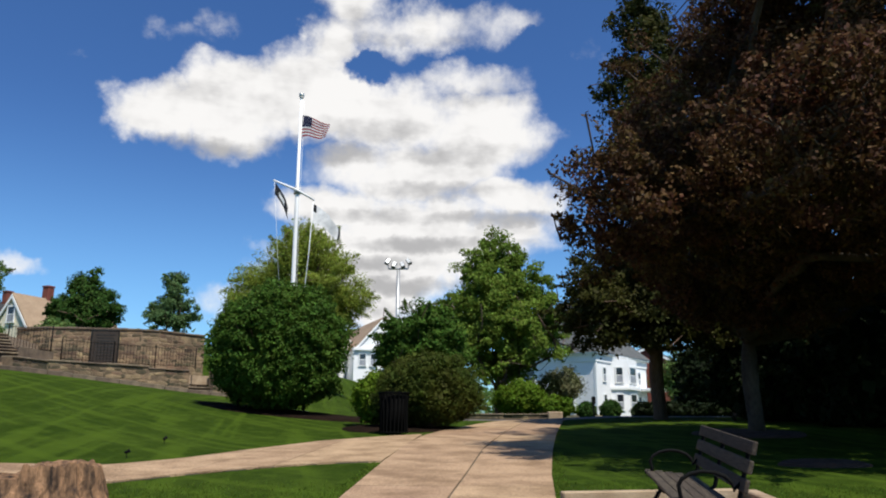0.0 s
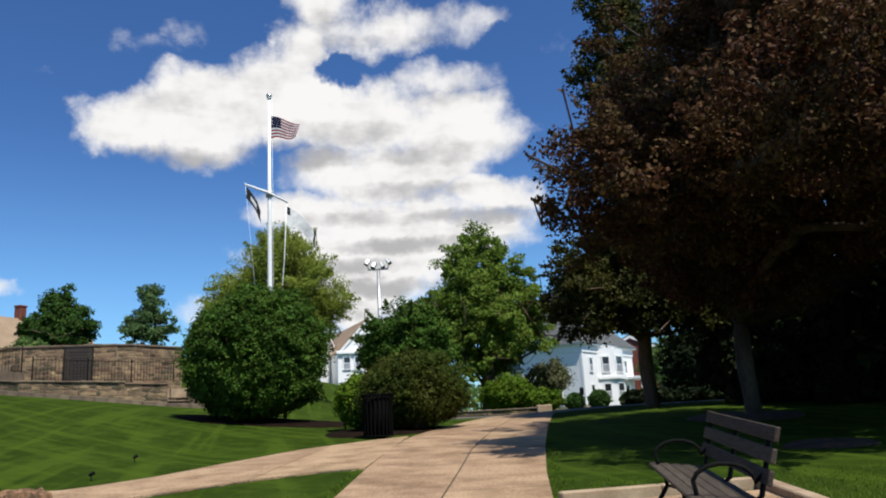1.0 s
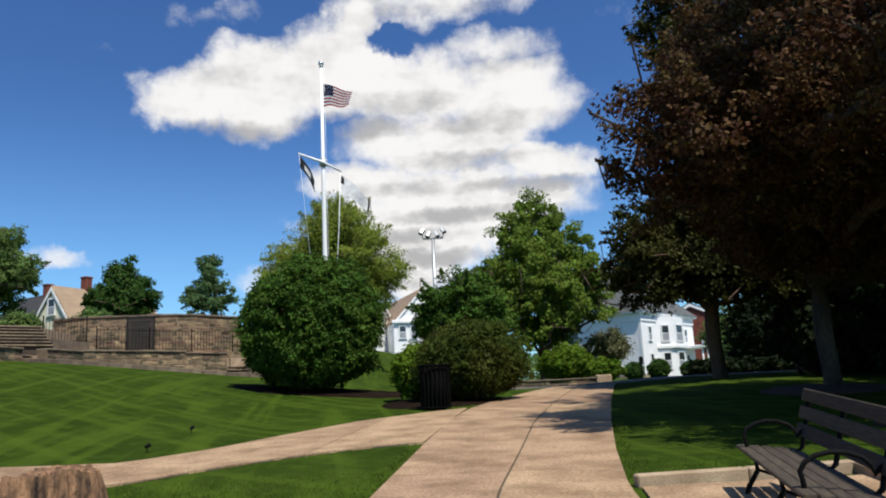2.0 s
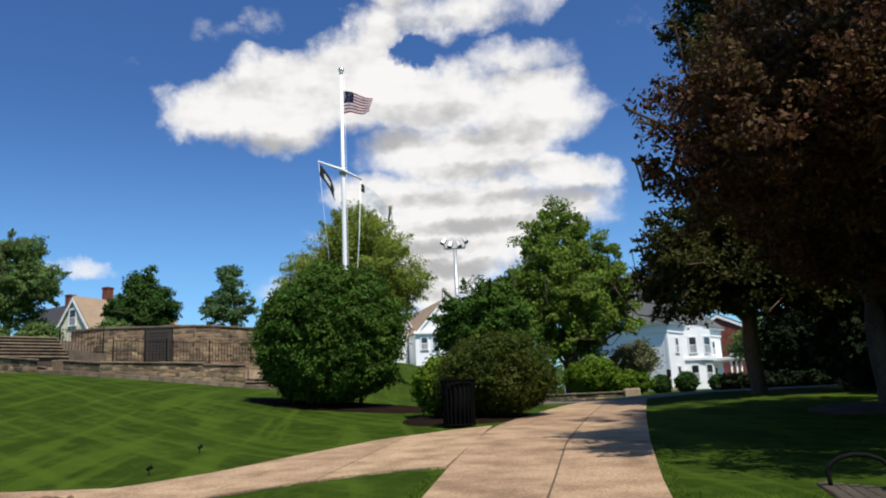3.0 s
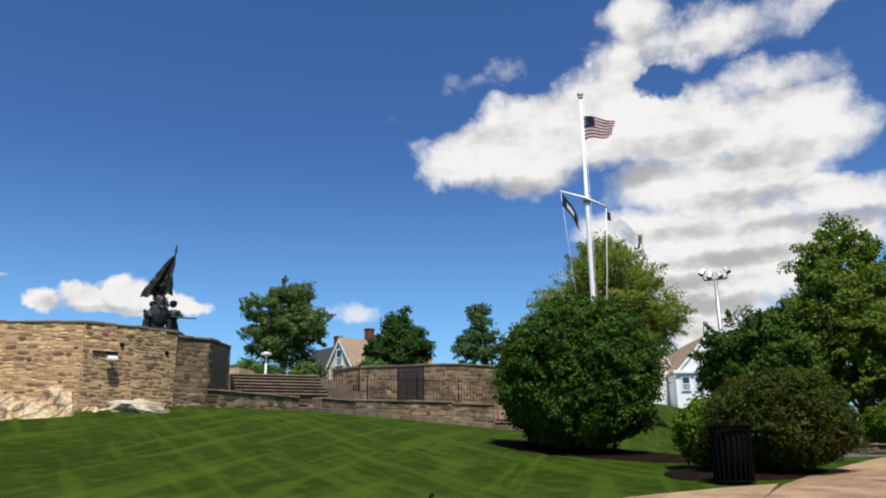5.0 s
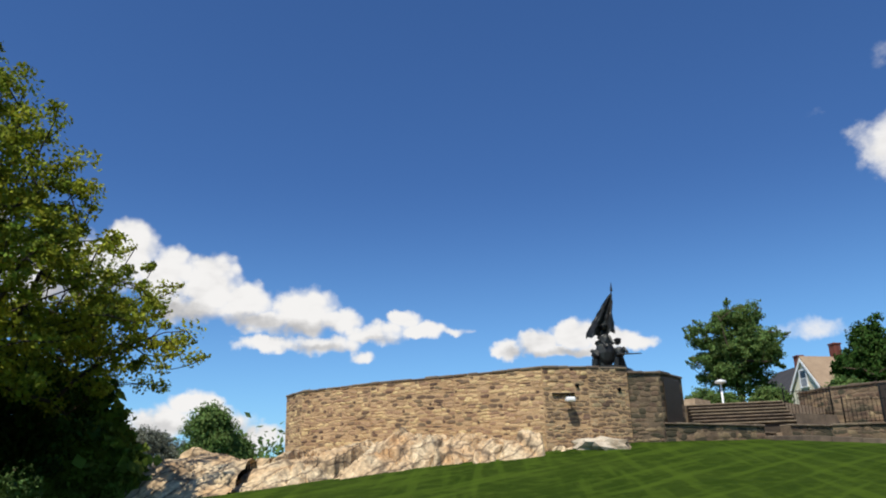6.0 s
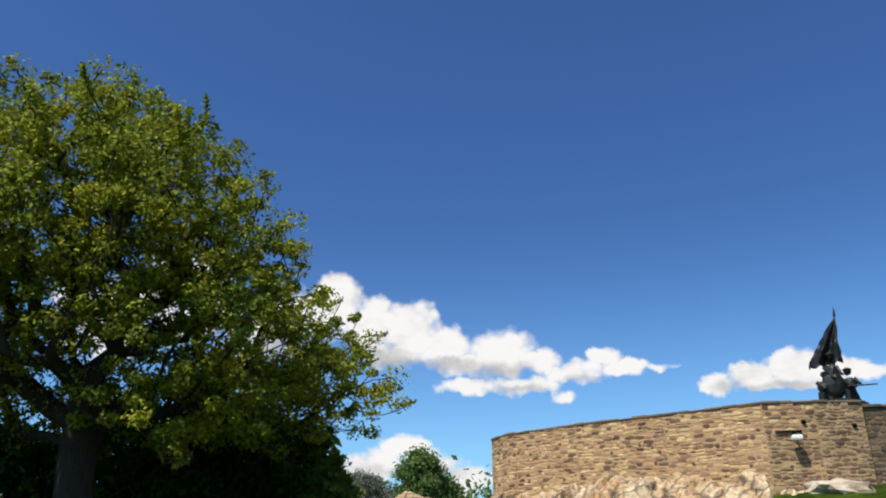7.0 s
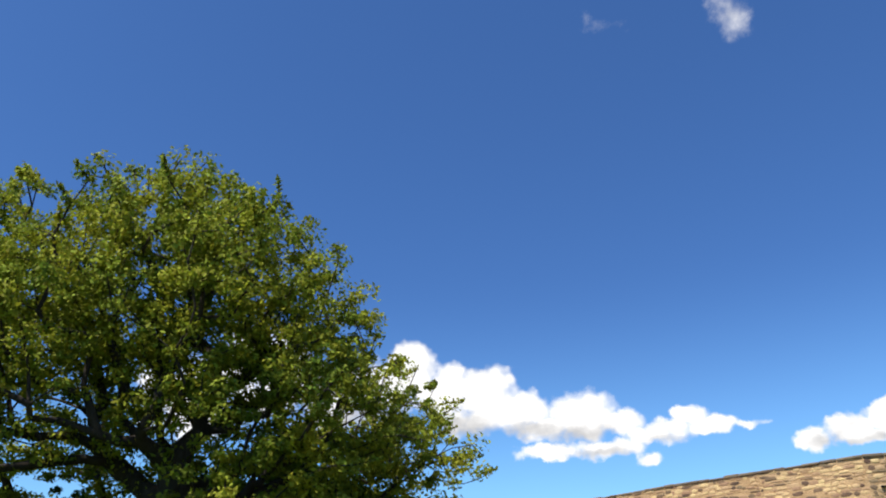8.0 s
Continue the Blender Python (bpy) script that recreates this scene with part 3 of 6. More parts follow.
def build_paths():
    p = thing("main_path", "tan exposed-aggregate concrete path with dark joints", "path", kind="structure")
    cuts = [-7.5, -4.4, -1.3, 1.8, 4.9, 8.0, 11.0, 13.95, 17.0, 20.1, 23.2, 26.3, 29.4]
    for a, b in zip(cuts, cuts[1:]):
        ys = np.linspace(a + 0.012, b - 0.012, 7)
        sheet("slab", [(edge(XL, y), y) for y in ys], [(edge(XM, y) - 0.014, y) for y in ys], M["concrete"], p)
        sheet("slab", [(edge(XM, y) + 0.014, y) for y in ys], [(edge(XR, y), y) for y in ys], M["concrete"], p)
    ys = np.linspace(-7.5, 29.4, 60)
    sheet("joint_bed", [(edge(XL, y) + 0.03, y) for y in ys], [(edge(XR, y) - 0.03, y) for y in ys], M["joint"], p, lift=0.016, label="dark earth in the joints")
    s = thing("side_path", "tan concrete side path branching over the lawn", "path", kind="structure")
    up = [(-16, 7.4), (-9, 11.0), (-5.3, 12.95), (-4.73, 14.2), (-3.97, 16.0), (-2.78, 18.3), (-1.3, 19.9), (-0.62, 20.4)]
    lo = [(-16, 5.6), (-9, 9.0), (-4.58, 11.25), (-3.94, 12.2), (-3.12, 13.08), (-1.95, 13.95), (-1.25, 14.2), (-1.075, 14.15)]

    def along(pts, t):
        q = np.array(pts)
        d = np.r_[0, np.cumsum(np.hypot(*np.diff(q, axis=0).T))]
        return [(float(np.interp(v * d[-1], d, q[:, 0])), float(np.interp(v * d[-1], d, q[:, 1]))) for v in t]

    cutsf = [0, 0.16, 0.32, 0.45, 0.57, 0.68, 0.79, 0.89, 1.0]
    for a, b in zip(cutsf, cutsf[1:]):
        t = np.linspace(a + 0.0007, b - 0.0007, 6)
        sheet("slab", along(lo, t), along(up, t), M["concrete"], s)
    t = np.linspace(0.004, 0.996, 40)
    sheet("joint_bed", along(lo, t), along(up, t), M["joint"], s, lift=0.016)
    r = sheet("road", [(x, 29.7 + 0.02 * x) for x in np.linspace(-3, 60, 40)], [(x, 34.0 + 0.02 * x) for x in np.linspace(-3, 60, 40)], M["asphalt"], lift=0.012, thick=0.05)
    tagged(r, "grey worn asphalt drive crossing the park", "road", kind="structure")
    r2 = sheet("road", [(x, 60 + 0.05 * x) for x in np.linspace(2, 90, 40)], [(x, 67 + 0.05 * x) for x in np.linspace(2, 90, 40)], M["asphalt"], lift=0.012, thick=0.05)
    tagged(r2, "grey asphalt street in front of the houses", "road", kind="structure")


build_paths()


def bed(name, cx, cy, rx, ry, label, seed=0, material="mulch"):
    """A mulched planting bed with an uneven rim, heaped a little."""
    rng = random.Random(seed)
    ph = [rng.uniform(0, 6.28) for _ in range(4)]
    verts, faces, n = [(cx, cy, gzf(cx, cy) + 0.10)], [], 44
    for ring, f in enumerate((0.4, 0.75, 0.95, 1.0)):
        for k in range(n):
            a = 2 * math.pi * k / n
            w = 1 + 0.05 * math.sin(2 * a + ph[0]) + 0.03 * math.sin(5 * a + ph[1])
            x, y = cx + rx * f * w * math.cos(a), cy + ry * f * w * math.sin(a)
            verts.append((x, y, gzf(x, y) + (0.09, 0.07, 0.035, -0.05)[ring] + rng.uniform(-0.012, 0.012)))
    for k in range(n):
        faces.append((0, 1 + k, 1 + (k + 1) % n))
        for ring in range(3):
            a, b = 1 + ring * n + k, 1 + ring * n + (k + 1) % n
            faces.append((a, a + n, b + n, b))
    return tagged(ob_from(name, verts, faces, M[material], smooth=True), label, "mulch", kind="structure")


bed("mulch_bed", -5.5, 27.2, 2.9, 2.1, "black mulch bed under a round bush", 1)
bed("mulch_bed", -2.6, 27.4, 2.2, 1.3, "dark mulch bed between the bushes", 6)
bed("mulch_bed", -1.35, 23.2, 1.75, 1.9, "dark mulch bed under a spreading yew", 2)
bed("mulch_bed", 6.3, 13.9, 0.75, 0.45, "reddish brown mulch ring in the lawn", 3, "redmulch")
bed("mulch_bed", 7.2, 19.6, 1.3, 1.2, "brown mulch ring round a tree trunk", 4, "redmulch")


# ---- bench on its pad ----
def build_bench():
    # pad with a kerb of pale stone
    pad = thing("bench_pad", "tan concrete pad with a pale raised stone kerb", "pad", kind="structure")
    sheet("slab", [(1.24 + 0.033 * i, 6.0 + 0.62 * i) for i in range(7)], [(3.44 + 0.03 * i, 6.0 + 0.64 * i) for i in range(7)], M["concrete"], pad, lift=0.03)

    def kerb(a, b, w=0.16, h=0.12):
        d = Vector((b[0] - a[0], b[1] - a[1], 0))
        n = max(1, round(d.length / 0.95))
        for i in range(n):
            p, q = Vector((*a, 0)) + d * (i / n), Vector((*a, 0)) + d * ((i + 1) / n)
            bm = bmesh.new()
            L = (q - p).length
            box(bm, 0.006, L - 0.006, -w / 2, w / 2, -0.12, h, 0.015)
            o = part("kerb_stone", bm, M["curb"], pad, "pale kerb stone")
            slope = (gzf(q.x, q.y) - gzf(p.x, p.y)) / L
            o.matrix_world = pose(p.x, p.y, gzf(p.x, p.y), 0, -math.degrees(math.atan(slope)), math.degrees(math.atan2(d.y, d.x)))

    kerb((1.40, 9.86), (3.62, 10.16))
    kerb((3.66, 10.1), (3.50, 6.0))
    bench = thing("park_bench", "weathered grey-brown slatted wooden bench with black iron arms", "bench", at=(2.72, 8.12, 0.685), rz=-7.5)
    bench.matrix_world = pose(2.50, 8.12, 0.60, 3.4, 0, -7.5)
    # bench frame: y along the length, x from the front (left, -x) to the back
    half = 1.19
    for i, x in enumerate((-0.36, -0.255, -0.15, -0.045, 0.06)):
        box_part("seat_slat", bench, M["benchwood"], x - 0.045, x + 0.045, -half, half, 0.425 - 0.012 * i, 0.46 - 0.012 * i, 0.008)
    for i, (x, z) in enumerate(((0.145, 0.58), (0.185, 0.73), (0.225, 0.88))):
        m = Matrix.Translation((x, 0, z)) @ Euler((0, radians(16), 0)).to_matrix().to_4x4()
        box_part("back_slat", bench, M["benchwood"], -0.018, 0.018, -half, half, -0.055, 0.055, 0.008, m)
    for y in (-1.0, 1.0, 0.0):
        leg = tube("iron_frame", [(-0.40, y, 0.0), (-0.36, y, 0.12), (-0.27, y, 0.26), (-0.30, y, 0.40), (0.05, y, 0.385), (0.115, y, 0.44), (0.232, y, 0.90)], [0.022] * 7, M["iron"], bench, 6, "black cast iron end frame")
        tube("rear_leg", [(0.06, y, 0.40), (0.14, y, 0.22), (0.26, y, 0.0)], [0.022] * 3, M["iron"], bench, 6, "black iron leg")
        tube("brace", [(-0.27, y, 0.26), (-0.08, y, 0.19), (0.12, y, 0.26)], [0.014] * 3, M["iron"], bench, 6, "black iron brace")
        pts = [(-0.34, y, 0.41)]
        for k in range(9):
            a = radians(200 - k * 26)
            pts.append((-0.14 + 0.22 * math.cos(a), y, 0.53 + 0.13 * math.sin(a) + 0.02))
        if y:
            tube("armrest", pts + [(0.15, y, 0.60)], [0.017] * 11, M["iron"], bench, 6, "curled black iron armrest")


build_bench()


def build_stump():
    """A broad stump: furrowed flanks, a rough top, and a higher splintered ledge along one side."""
    st = thing("tree_stump", "broad cut tree stump with rough reddish wood", "stump", at=(-4.55, 9.35, gzf(-4.55, 9.35)))
    rng = random.Random(5)
    n, verts, faces = 120, [], []
    side = [(0.92, -0.12), (0.86, 0.0), (0.80, 0.08), (0.76, 0.16), (0.73, 0.24), (0.71, 0.31), (0.70, 0.37)]
    top = [0.67, 0.60, 0.52, 0.44, 0.34, 0.22, 0.10]

    def furrow(a, z):
        p = Vector((math.cos(a) * 4.5, math.sin(a) * 4.5, z * 1.3))
        return 1 + 0.05 * math.sin(5 * a + 1) + 0.10 * noise.noise(p) + 0.07 * noise.noise(p * 2.6) + 0.03 * noise.noise(p * 6)

    for r, z in side:
        for k in range(n):
            a = 2 * math.pi * k / n
            w = furrow(a, z)
            verts.append((r * w * math.cos(a), r * w * math.sin(a), 0.86 * z * (1 + 0.10 * math.sin(3 * a))))
    for r in top:
        for k in range(n):
            a = 2 * math.pi * k / n
            w = furrow(a, 0.37) * (1 if r > 0.5 else 1.0)
            x, y = r * w * math.cos(a), r * w * math.sin(a)
            ledge = 0.17 if (0.92 * x + 0.30 * y) > 0.02 + 0.06 * math.sin(9 * y) else 0.0
            verts.append((x, y, 0.32 + ledge * 0.8 + 0.06 * noise.noise(Vector((x * 4, y * 4, 1))) + 0.05 * noise.noise(Vector((x * 13, y * 13, 4)))))
    rows = len(side) + len(top)
    for j in range(rows - 1):
        for k in range(n):
            a, b = j * n + k, j * n + (k + 1) % n
            faces.append((a, b, b + n, a + n))
    faces.append(tuple(range((rows - 1) * n, rows * n)))
    ob_from("stump_body", verts, faces, M["stumpwood"], st)
    for k in range(16):                   # splinters standing along the ledge
        a = radians(rng.uniform(-70, 70))
        r = rng.uniform(0.30, 0.60)
        x, y, h = r * math.cos(a), r * math.sin(a), rng.uniform(0.03, 0.09)
        tube("splinter", [(x, y, 0.34), (x + rng.uniform(-0.02, 0.02), y, 0.39 + h)], [rng.uniform(0.03, 0.05), 0.008], M["stumpwood"], st, 4, smooth=False)


build_stump()


def build_spot(x, y, rz):
    s = thing("ground_spotlight", "small black ground spotlight on a stake in the lawn", "spotlight", at=(x, y, gzf(x, y)), rz=rz, group="spotlights on the lawn")
    tube("stake", [(0, 0, -0.05), (0, 0, 0.10)], 0.009, M["iron"], s, 6)
    tube("lamp_head", [(-0.035, 0, 0.08), (-0.02, 0, 0.09), (0.04, 0, 0.12), (0.05, 0, 0.125)], [0.015, 0.027, 0.032, 0.033], M["iron"], s, 9)


build_spot(-5.48, 14.2, 20)
build_spot(-5.75, 16.7, 70)


def build_bin():
    b = thing("litter_bin", "black slatted metal litter bin at the path's edge", "litter bin", at=(-1.38, 20.75, gzf(-1.38, 20.75)))
    tube("liner", [(0, 0, 0.06), (0, 0, 0.98)], [0.32, 0.33], M["bin"], b, 16, "black plastic liner")
    for k in range(22):
        a = 2 * math.pi * k / 22
        c, s = math.cos(a), math.sin(a)
        tube("slat", [(0.35 * c, 0.35 * s, 0.04), (0.35 * c, 0.35 * s, 0.75), (0.38 * c, 0.38 * s, 1.04)], [0.022] * 3, M["bin"], b, 4, smooth=False)
    for z, r in ((0.05, 0.36), (1.04, 0.39)):
        pts = [(r * math.cos(2 * math.pi * k / 20), r * math.sin(2 * math.pi * k / 20), z) for k in range(21)]
        tube("hoop", pts, [0.02] * 21, M["bin"], b, 5)


build_bin()


# ---- flagpole ----
def cloth(name, w, h, cols, rows, mats, pick, parent, wave, droop, seed, thick=0.006, taper=0.0):
    """A waving cloth: pick(i, j) gives the material of a cell."""
    ph = seed * 1.7
    verts, faces, idx = [], [], []
    for side in (0, 1):
        for j in range(rows + 1):
            for i in range(cols + 1):
                u, v = i / cols, j / rows
                y = wave * math.sin(u * 7.5 + v * 1.2 + ph) * (0.25 + u) + side * thick
                x = w * u * (0.93 + 0.04 * math.sin(3 * v + ph))
                z = -h * v * (1 - taper * u) - droop * u * (0.75 + 0.5 * u) + 0.08 * h * math.sin(u * 6 + ph) * u
                verts.append((x, y, z))
    nv = (rows + 1) * (cols + 1)
    for side in (0, 1):
        for j in range(rows):
            for i in range(cols):
                a = side * nv + j * (cols + 1) + i
                q = (a, a + 1, a + cols + 2, a + cols + 1)
                faces.append(q if side else q[::-1])
                idx.append(pick(i, j))
    ob = ob_from(name, verts, faces, mats, parent, smooth=True)
    ob.data.polygons.foreach_set("material_index", idx)
    return ob


def build_flagpole():
    x, y = -7.98, 39.2
    z0, z1 = gzf(x, y), 18.85
    f = thing("flagpole", "tall white flagpole with a slanted yardarm and a ball finial", "flagpole", at=(x, y, z0))
    h = z1 - z0
    tube("pole", [(0, 0, 0), (0, 0, 0.35), (0, 0, 4), (0, 0, 9.5), (0, 0, h)], [0.18, 0.125, 0.120, 0.105, 0.060], M["whitepaint"], f, 14)
    bm = bmesh.new()
    bmesh.ops.create_uvsphere(bm, u_segments=14, v_segments=9, radius=0.15)
    bmesh.ops.translate(bm, verts=bm.verts, vec=(0, 0, h + 0.12))
    part("finial_ball", bm, M["gilt"], f, "pale metal ball", True)
    zy = 13.62 - z0
    tube("yardarm", [(-1.15, -0.5, zy + 0.42), (0, -0.16, zy), (0.85, 0.30, zy - 0.42)], [0.05, 0.07, 0.045], M["whitepaint"], f, 8)
    tube("truck", [(0, 0, h - 0.05), (0, 0, h + 0.02)], 0.11, M["whitepaint"], f, 10)
    tube("collar", [(0, 0, zy - 0.18), (0, 0, zy + 0.18)], 0.19, M["steel"], f, 12)
    tube("halyard", [(-1.1, -0.5, zy + 0.38), (-0.9, -0.45, zy - 2), (-0.2, -0.3, 1.2)], 0.010, M["whitepaint"], f, 4)
    tube("halyard", [(0.82, 0.3, zy - 0.44), (0.7, 0.1, zy - 3.5), (0.25, -0.1, 1.2)], 0.022, M["whitepaint"], f, 4)
    tube("halyard", [(0.16, -0.02, h - 0.1), (0.2, -0.1, 5.0), (0.22, -0.12, 1.2)], 0.008, M["whitepaint"], f, 4)
    flag = thing("national_flag", "red, white and blue striped flag flying from the pole", "flag", at=(x + 0.1, y - 0.05, z0 + h - 1.02), rz=-12)

    def pick(i, j):
        return 2 if (j < 14 and i < 10) else (0 if (j // 2) % 2 == 0 else 1)

    cl = cloth("cloth", 1.62, 1.25, 26, 26, [M["flagred"], M["flagwhite"], M["flagblue"]], pick, flag, 0.15, 0.62, 1, taper=0.42)
    rng = random.Random(3)
    for r in range(9):
        for c in range(6 if r % 2 == 0 else 5):
            u = (0.04 + (c + (0.5 if r % 2 else 0.0)) * 0.058)
            v = 0.035 + r * 0.058
            yy = 0.15 * math.sin(u * 7.5 + v * 1.2 + 1.7) * (0.25 + u)
            zz = -1.25 * v * (1 - 0.42 * u) - 0.62 * u * (0.75 + 0.5 * u) + 0.08 * 1.25 * math.sin(u * 6 + 1.7) * u
            m = Matrix.Translation((1.62 * u * (0.93 + 0.04 * math.sin(3 * v + 1.7)), yy - 0.012, zz)) @ Matrix.Rotation(radians(90), 4, "X")
            bm = bmesh.new()
            bmesh.ops.create_circle(bm, cap_ends=True, segments=5, radius=0.008, matrix=m)
            part("star", bm, M["flagwhite"], flag)
    bf = thing("black_flag", "black flag with a white emblem hanging from the yardarm", "flag", at=(x - 1.05, y - 0.48, z0 + zy + 0.30), rz=-8)
    cloth("cloth", 0.85, 0.62, 10, 16, [M["flagblack"], M["flagwhite"]], lambda i, j: 1 if (3 <= i <= 6 and 5 <= j <= 10) else 0, bf, 0.09, 1.15, 2)
    wf = thing("white_flag", "white flag with a grey corner flying from the yardarm", "flag", at=(x + 0.82, y + 0.28, z0 + zy - 0.62), rz=16)
    cloth("cloth", 1.5, 1.0, 16, 12, [M["flagwhite"], M["flagblack"]], lambda i, j: 1 if (i < 2 and j < 5) or i > 14 else 0, wf, 0.13, 1.0, 4, taper=0.35)


build_flagpole()


def build_mast():
    x, y = -5.1, 73.0
    z0 = gzf(x, y)
    m = thing("floodlight_mast", "tall grey steel mast with four floodlights", "floodlight", at=(x, y, z0))
    h = 16.25 - z0
    tube("pole", [(0, 0, 0), (0, 0, h)], [0.26, 0.15], M["steel"], m, 12)
    tube("crossbar", [(-0.95, 0, h + 0.1), (0.95, 0, h + 0.1)], 0.08, M["steel"], m, 6)
    for k, (dx, tilt) in enumerate(((-1.0, 30), (-0.4, 20), (0.4, -20), (1.0, -30))):
        lamp = box_part("lamp_housing", m, M["darksteel"], -0.20, 0.20, -0.18, 0.18, -0.33, 0.33, 0.05, Matrix.Translation((dx, -0.15, h + (0.78 if abs(dx) > 0.6 else 0.45))) @ Euler((radians(-25), radians(tilt), 0)).to_matrix().to_4x4())
        box_part("lens", lamp, M["lampglass"], -0.16, 0.16, -0.195, -0.165, -0.28, 0.28, 0.01, Matrix.Translation((dx, -0.15, h + (0.78 if abs(dx) > 0.6 else 0.45))) @ Euler((radians(-25), radians(tilt), 0)).to_matrix().to_4x4())
        tube("bracket", [(dx * 0.9, 0, h + 0.1), (dx, -0.05, h + 0.45)], 0.05, M["steel"], m, 5)


build_mast()


# ---- stone memorial ----
STONES = []


def stone_variants():
    """Uneven six- and seven-sided stones, dished towards a rough middle."""
    rng = random.Random(11)
    for k in range(18):
        n = 6 + k % 2
        ph = rng.uniform(0, 6.28)
        c = []
        for i in range(n):
            a = ph + 2 * math.pi * (i + rng.uniform(-0.28, 0.28)) / n
            r = rng.uniform(0.80, 1.06)
            x, z = math.cos(a), math.sin(a)
            q = 0.62 / max(abs(x), abs(z)) * 0.55 + 0.28          # between an oval and a block
            c.append((0.5 + x * r * q, 0.5 + z * r * q))
        verts = [(x, 0.0, z) for x, z in c]
        verts += [(0.5 + (x - 0.5) * 0.84, 0.7, 0.5 + (z - 0.5) * 0.80) for x, z in c]
        verts += [(0.5 + rng.uniform(-0.15, 0.15), 1.0, 0.5 + rng.uniform(-0.12, 0.12))]
        faces = [(i, (i + 1) % n, n + (i + 1) % n, n + i) for i in range(n)] + [(n + i, n + (i + 1) % n, 2 * n) for i in range(n)]
        me = bpy.data.meshes.new("stone")
        me.from_pydata(verts, [], [f[::-1] for f in faces])
        STONES.append((me, verts, [f[::-1] for f in faces]))


stone_variants()


def shared_stone(me, material):
    """The variant's mesh in one material, made once."""
    key = (me.name, material.name)
    if key not in STONE_MESH:
        STONE_MESH[key] = me.copy()
        STONE_MESH[key].materials.append(material)
    return STONE_MESH[key]


STONE_MESH = {}


def stone_face(parent, a, b, z0, z1, rng, material, limit, rest, depth=0.05, course=(0.11, 0.25), length=(0.22, 0.62), gap=0.02, dark=None, share=0.3):
    """Rubble stones on the upright face from a to b, whose outside lies to the right of the way from a to b. z0: a foot height, or a function of the share along."""
    d = Vector((b[0] - a[0], b[1] - a[1], 0))
    L = d.length
    ang = math.atan2(d.y, d.x)
    base = Matrix.Translation((a[0], a[1], 0)) @ Matrix.Rotation(ang, 4, "Z")
    foot = z0 if callable(z0) else (lambda f: z0)
    low = min(foot(0), foot(1), foot(0.5))
    cuts = [0.0]
    while cuts[-1] < L - 1.0:
        cuts.append(min(L, cuts[-1] + rng.uniform(0.6, 1.3)))
    cuts[-1] = L
    if len(cuts) == 1:
        cuts = [0.0, L]
    spans = [[lo, hi, low] for lo, hi in zip(cuts, cuts[1:])]
    while spans:                          # short runs of stones, each with courses of its own
        spans.sort(key=lambda s: s[2])
        lo, hi, z = spans[0]
        h = min(rng.uniform(*course), z1 - z)
        if z1 - z - h < 0.06:
            h = z1 - z
        x = lo + rng.uniform(-0.10, 0.08)
        while x < hi - 0.05:
            w = rng.uniform(*length)
            x0, x1 = max(x, 0), min(x + w, L, hi + 0.10)
            x += w
            if x1 - x0 < 0.06 or z + h < foot((x0 + x1) / 2 / L):
                continue
            me, vs, fs = STONES[rng.randrange(18)]
            dz = rng.uniform(-0.035, 0.035)
            if rng.random() < 0.05:
                continue
            deep = dark is not None and rng.random() < share
            m = base @ Matrix.Translation((x0 + gap / 2, 0, z + gap / 2 + dz)) @ Matrix.Rotation(rng.uniform(-0.11, 0.11), 4, "Y") @ Matrix.Diagonal((x1 - x0 - gap, -depth * rng.uniform(0.4, 1.3), h - gap * 0.8, 1))
            if limit[0] > 0:
                limit[0] -= 1
                o = new("stone", shared_stone(me, dark if deep else material))
                o.parent = parent
                o.matrix_world = m
            else:
                vv, ff = rest[2:4] if deep else rest[:2]
                n = len(vv)
                vv.extend(m @ Vector(v) for v in vs)
                ff.extend(tuple(i + n for i in f) for f in fs)
        spans[0][2] = z + h
        if z + h > z1 - 0.05:
            spans.pop(0)


def core_wall(name, pts, thick, z0, z1, material, parent, label=""):
    """The mortar body of a wall along pts; its outside lies to the right of the way."""
    n = len(pts)
    outer, inner = [Vector((*p, 0)) for p in pts], []
    for i in range(n):
        d = (outer[min(i + 1, n - 1)] - outer[max(i - 1, 0)]).normalized()
        inner.append(outer[i] + Vector((-d.y, d.x, 0)) * thick)
    ring = outer + inner[::-1]
    m = len(ring)
    verts = [(p.x, p.y, z0) for p in ring] + [(p.x, p.y, z1) for p in ring]
    faces = [(i, (i + 1) % m, m + (i + 1) % m, m + i) for i in range(m)]
    for i in range(n - 1):
        a, b, c, d = i, i + 1, m - 2 - i, m - 1 - i
        faces += [(m + a, m + b, m + c, m + d), (d, c, b, a)]
    return ob_from(name, verts, faces, material, parent, label)


def coping_run(parent, pts, z, rng, w=0.7, h=0.10, length=(0.5, 1.1), over=0.07, material=None):
    for p, q in zip(pts, pts[1:]):
        d = Vector((q[0] - p[0], q[1] - p[1], 0))
        L, ang, x = d.length, math.degrees(math.atan2(q[1] - p[1], q[0] - p[0])), 0.0
        while x < L - 0.05:
            l = min(rng.uniform(*length), L - x)
            if L - x - l < 0.25:
                l = L - x
            o = box_part("coping_stone", parent, material or M["coping"], 0.005, l - 0.005, -over + rng.uniform(-0.02, 0.02), w, 0, h + rng.uniform(-0.02, 0.025), 0.02)
            f = Vector((*p, 0)) + d * (x / L)
            o.matrix_world = pose(f.x, f.y, z, 0, 0, ang)
            x += l


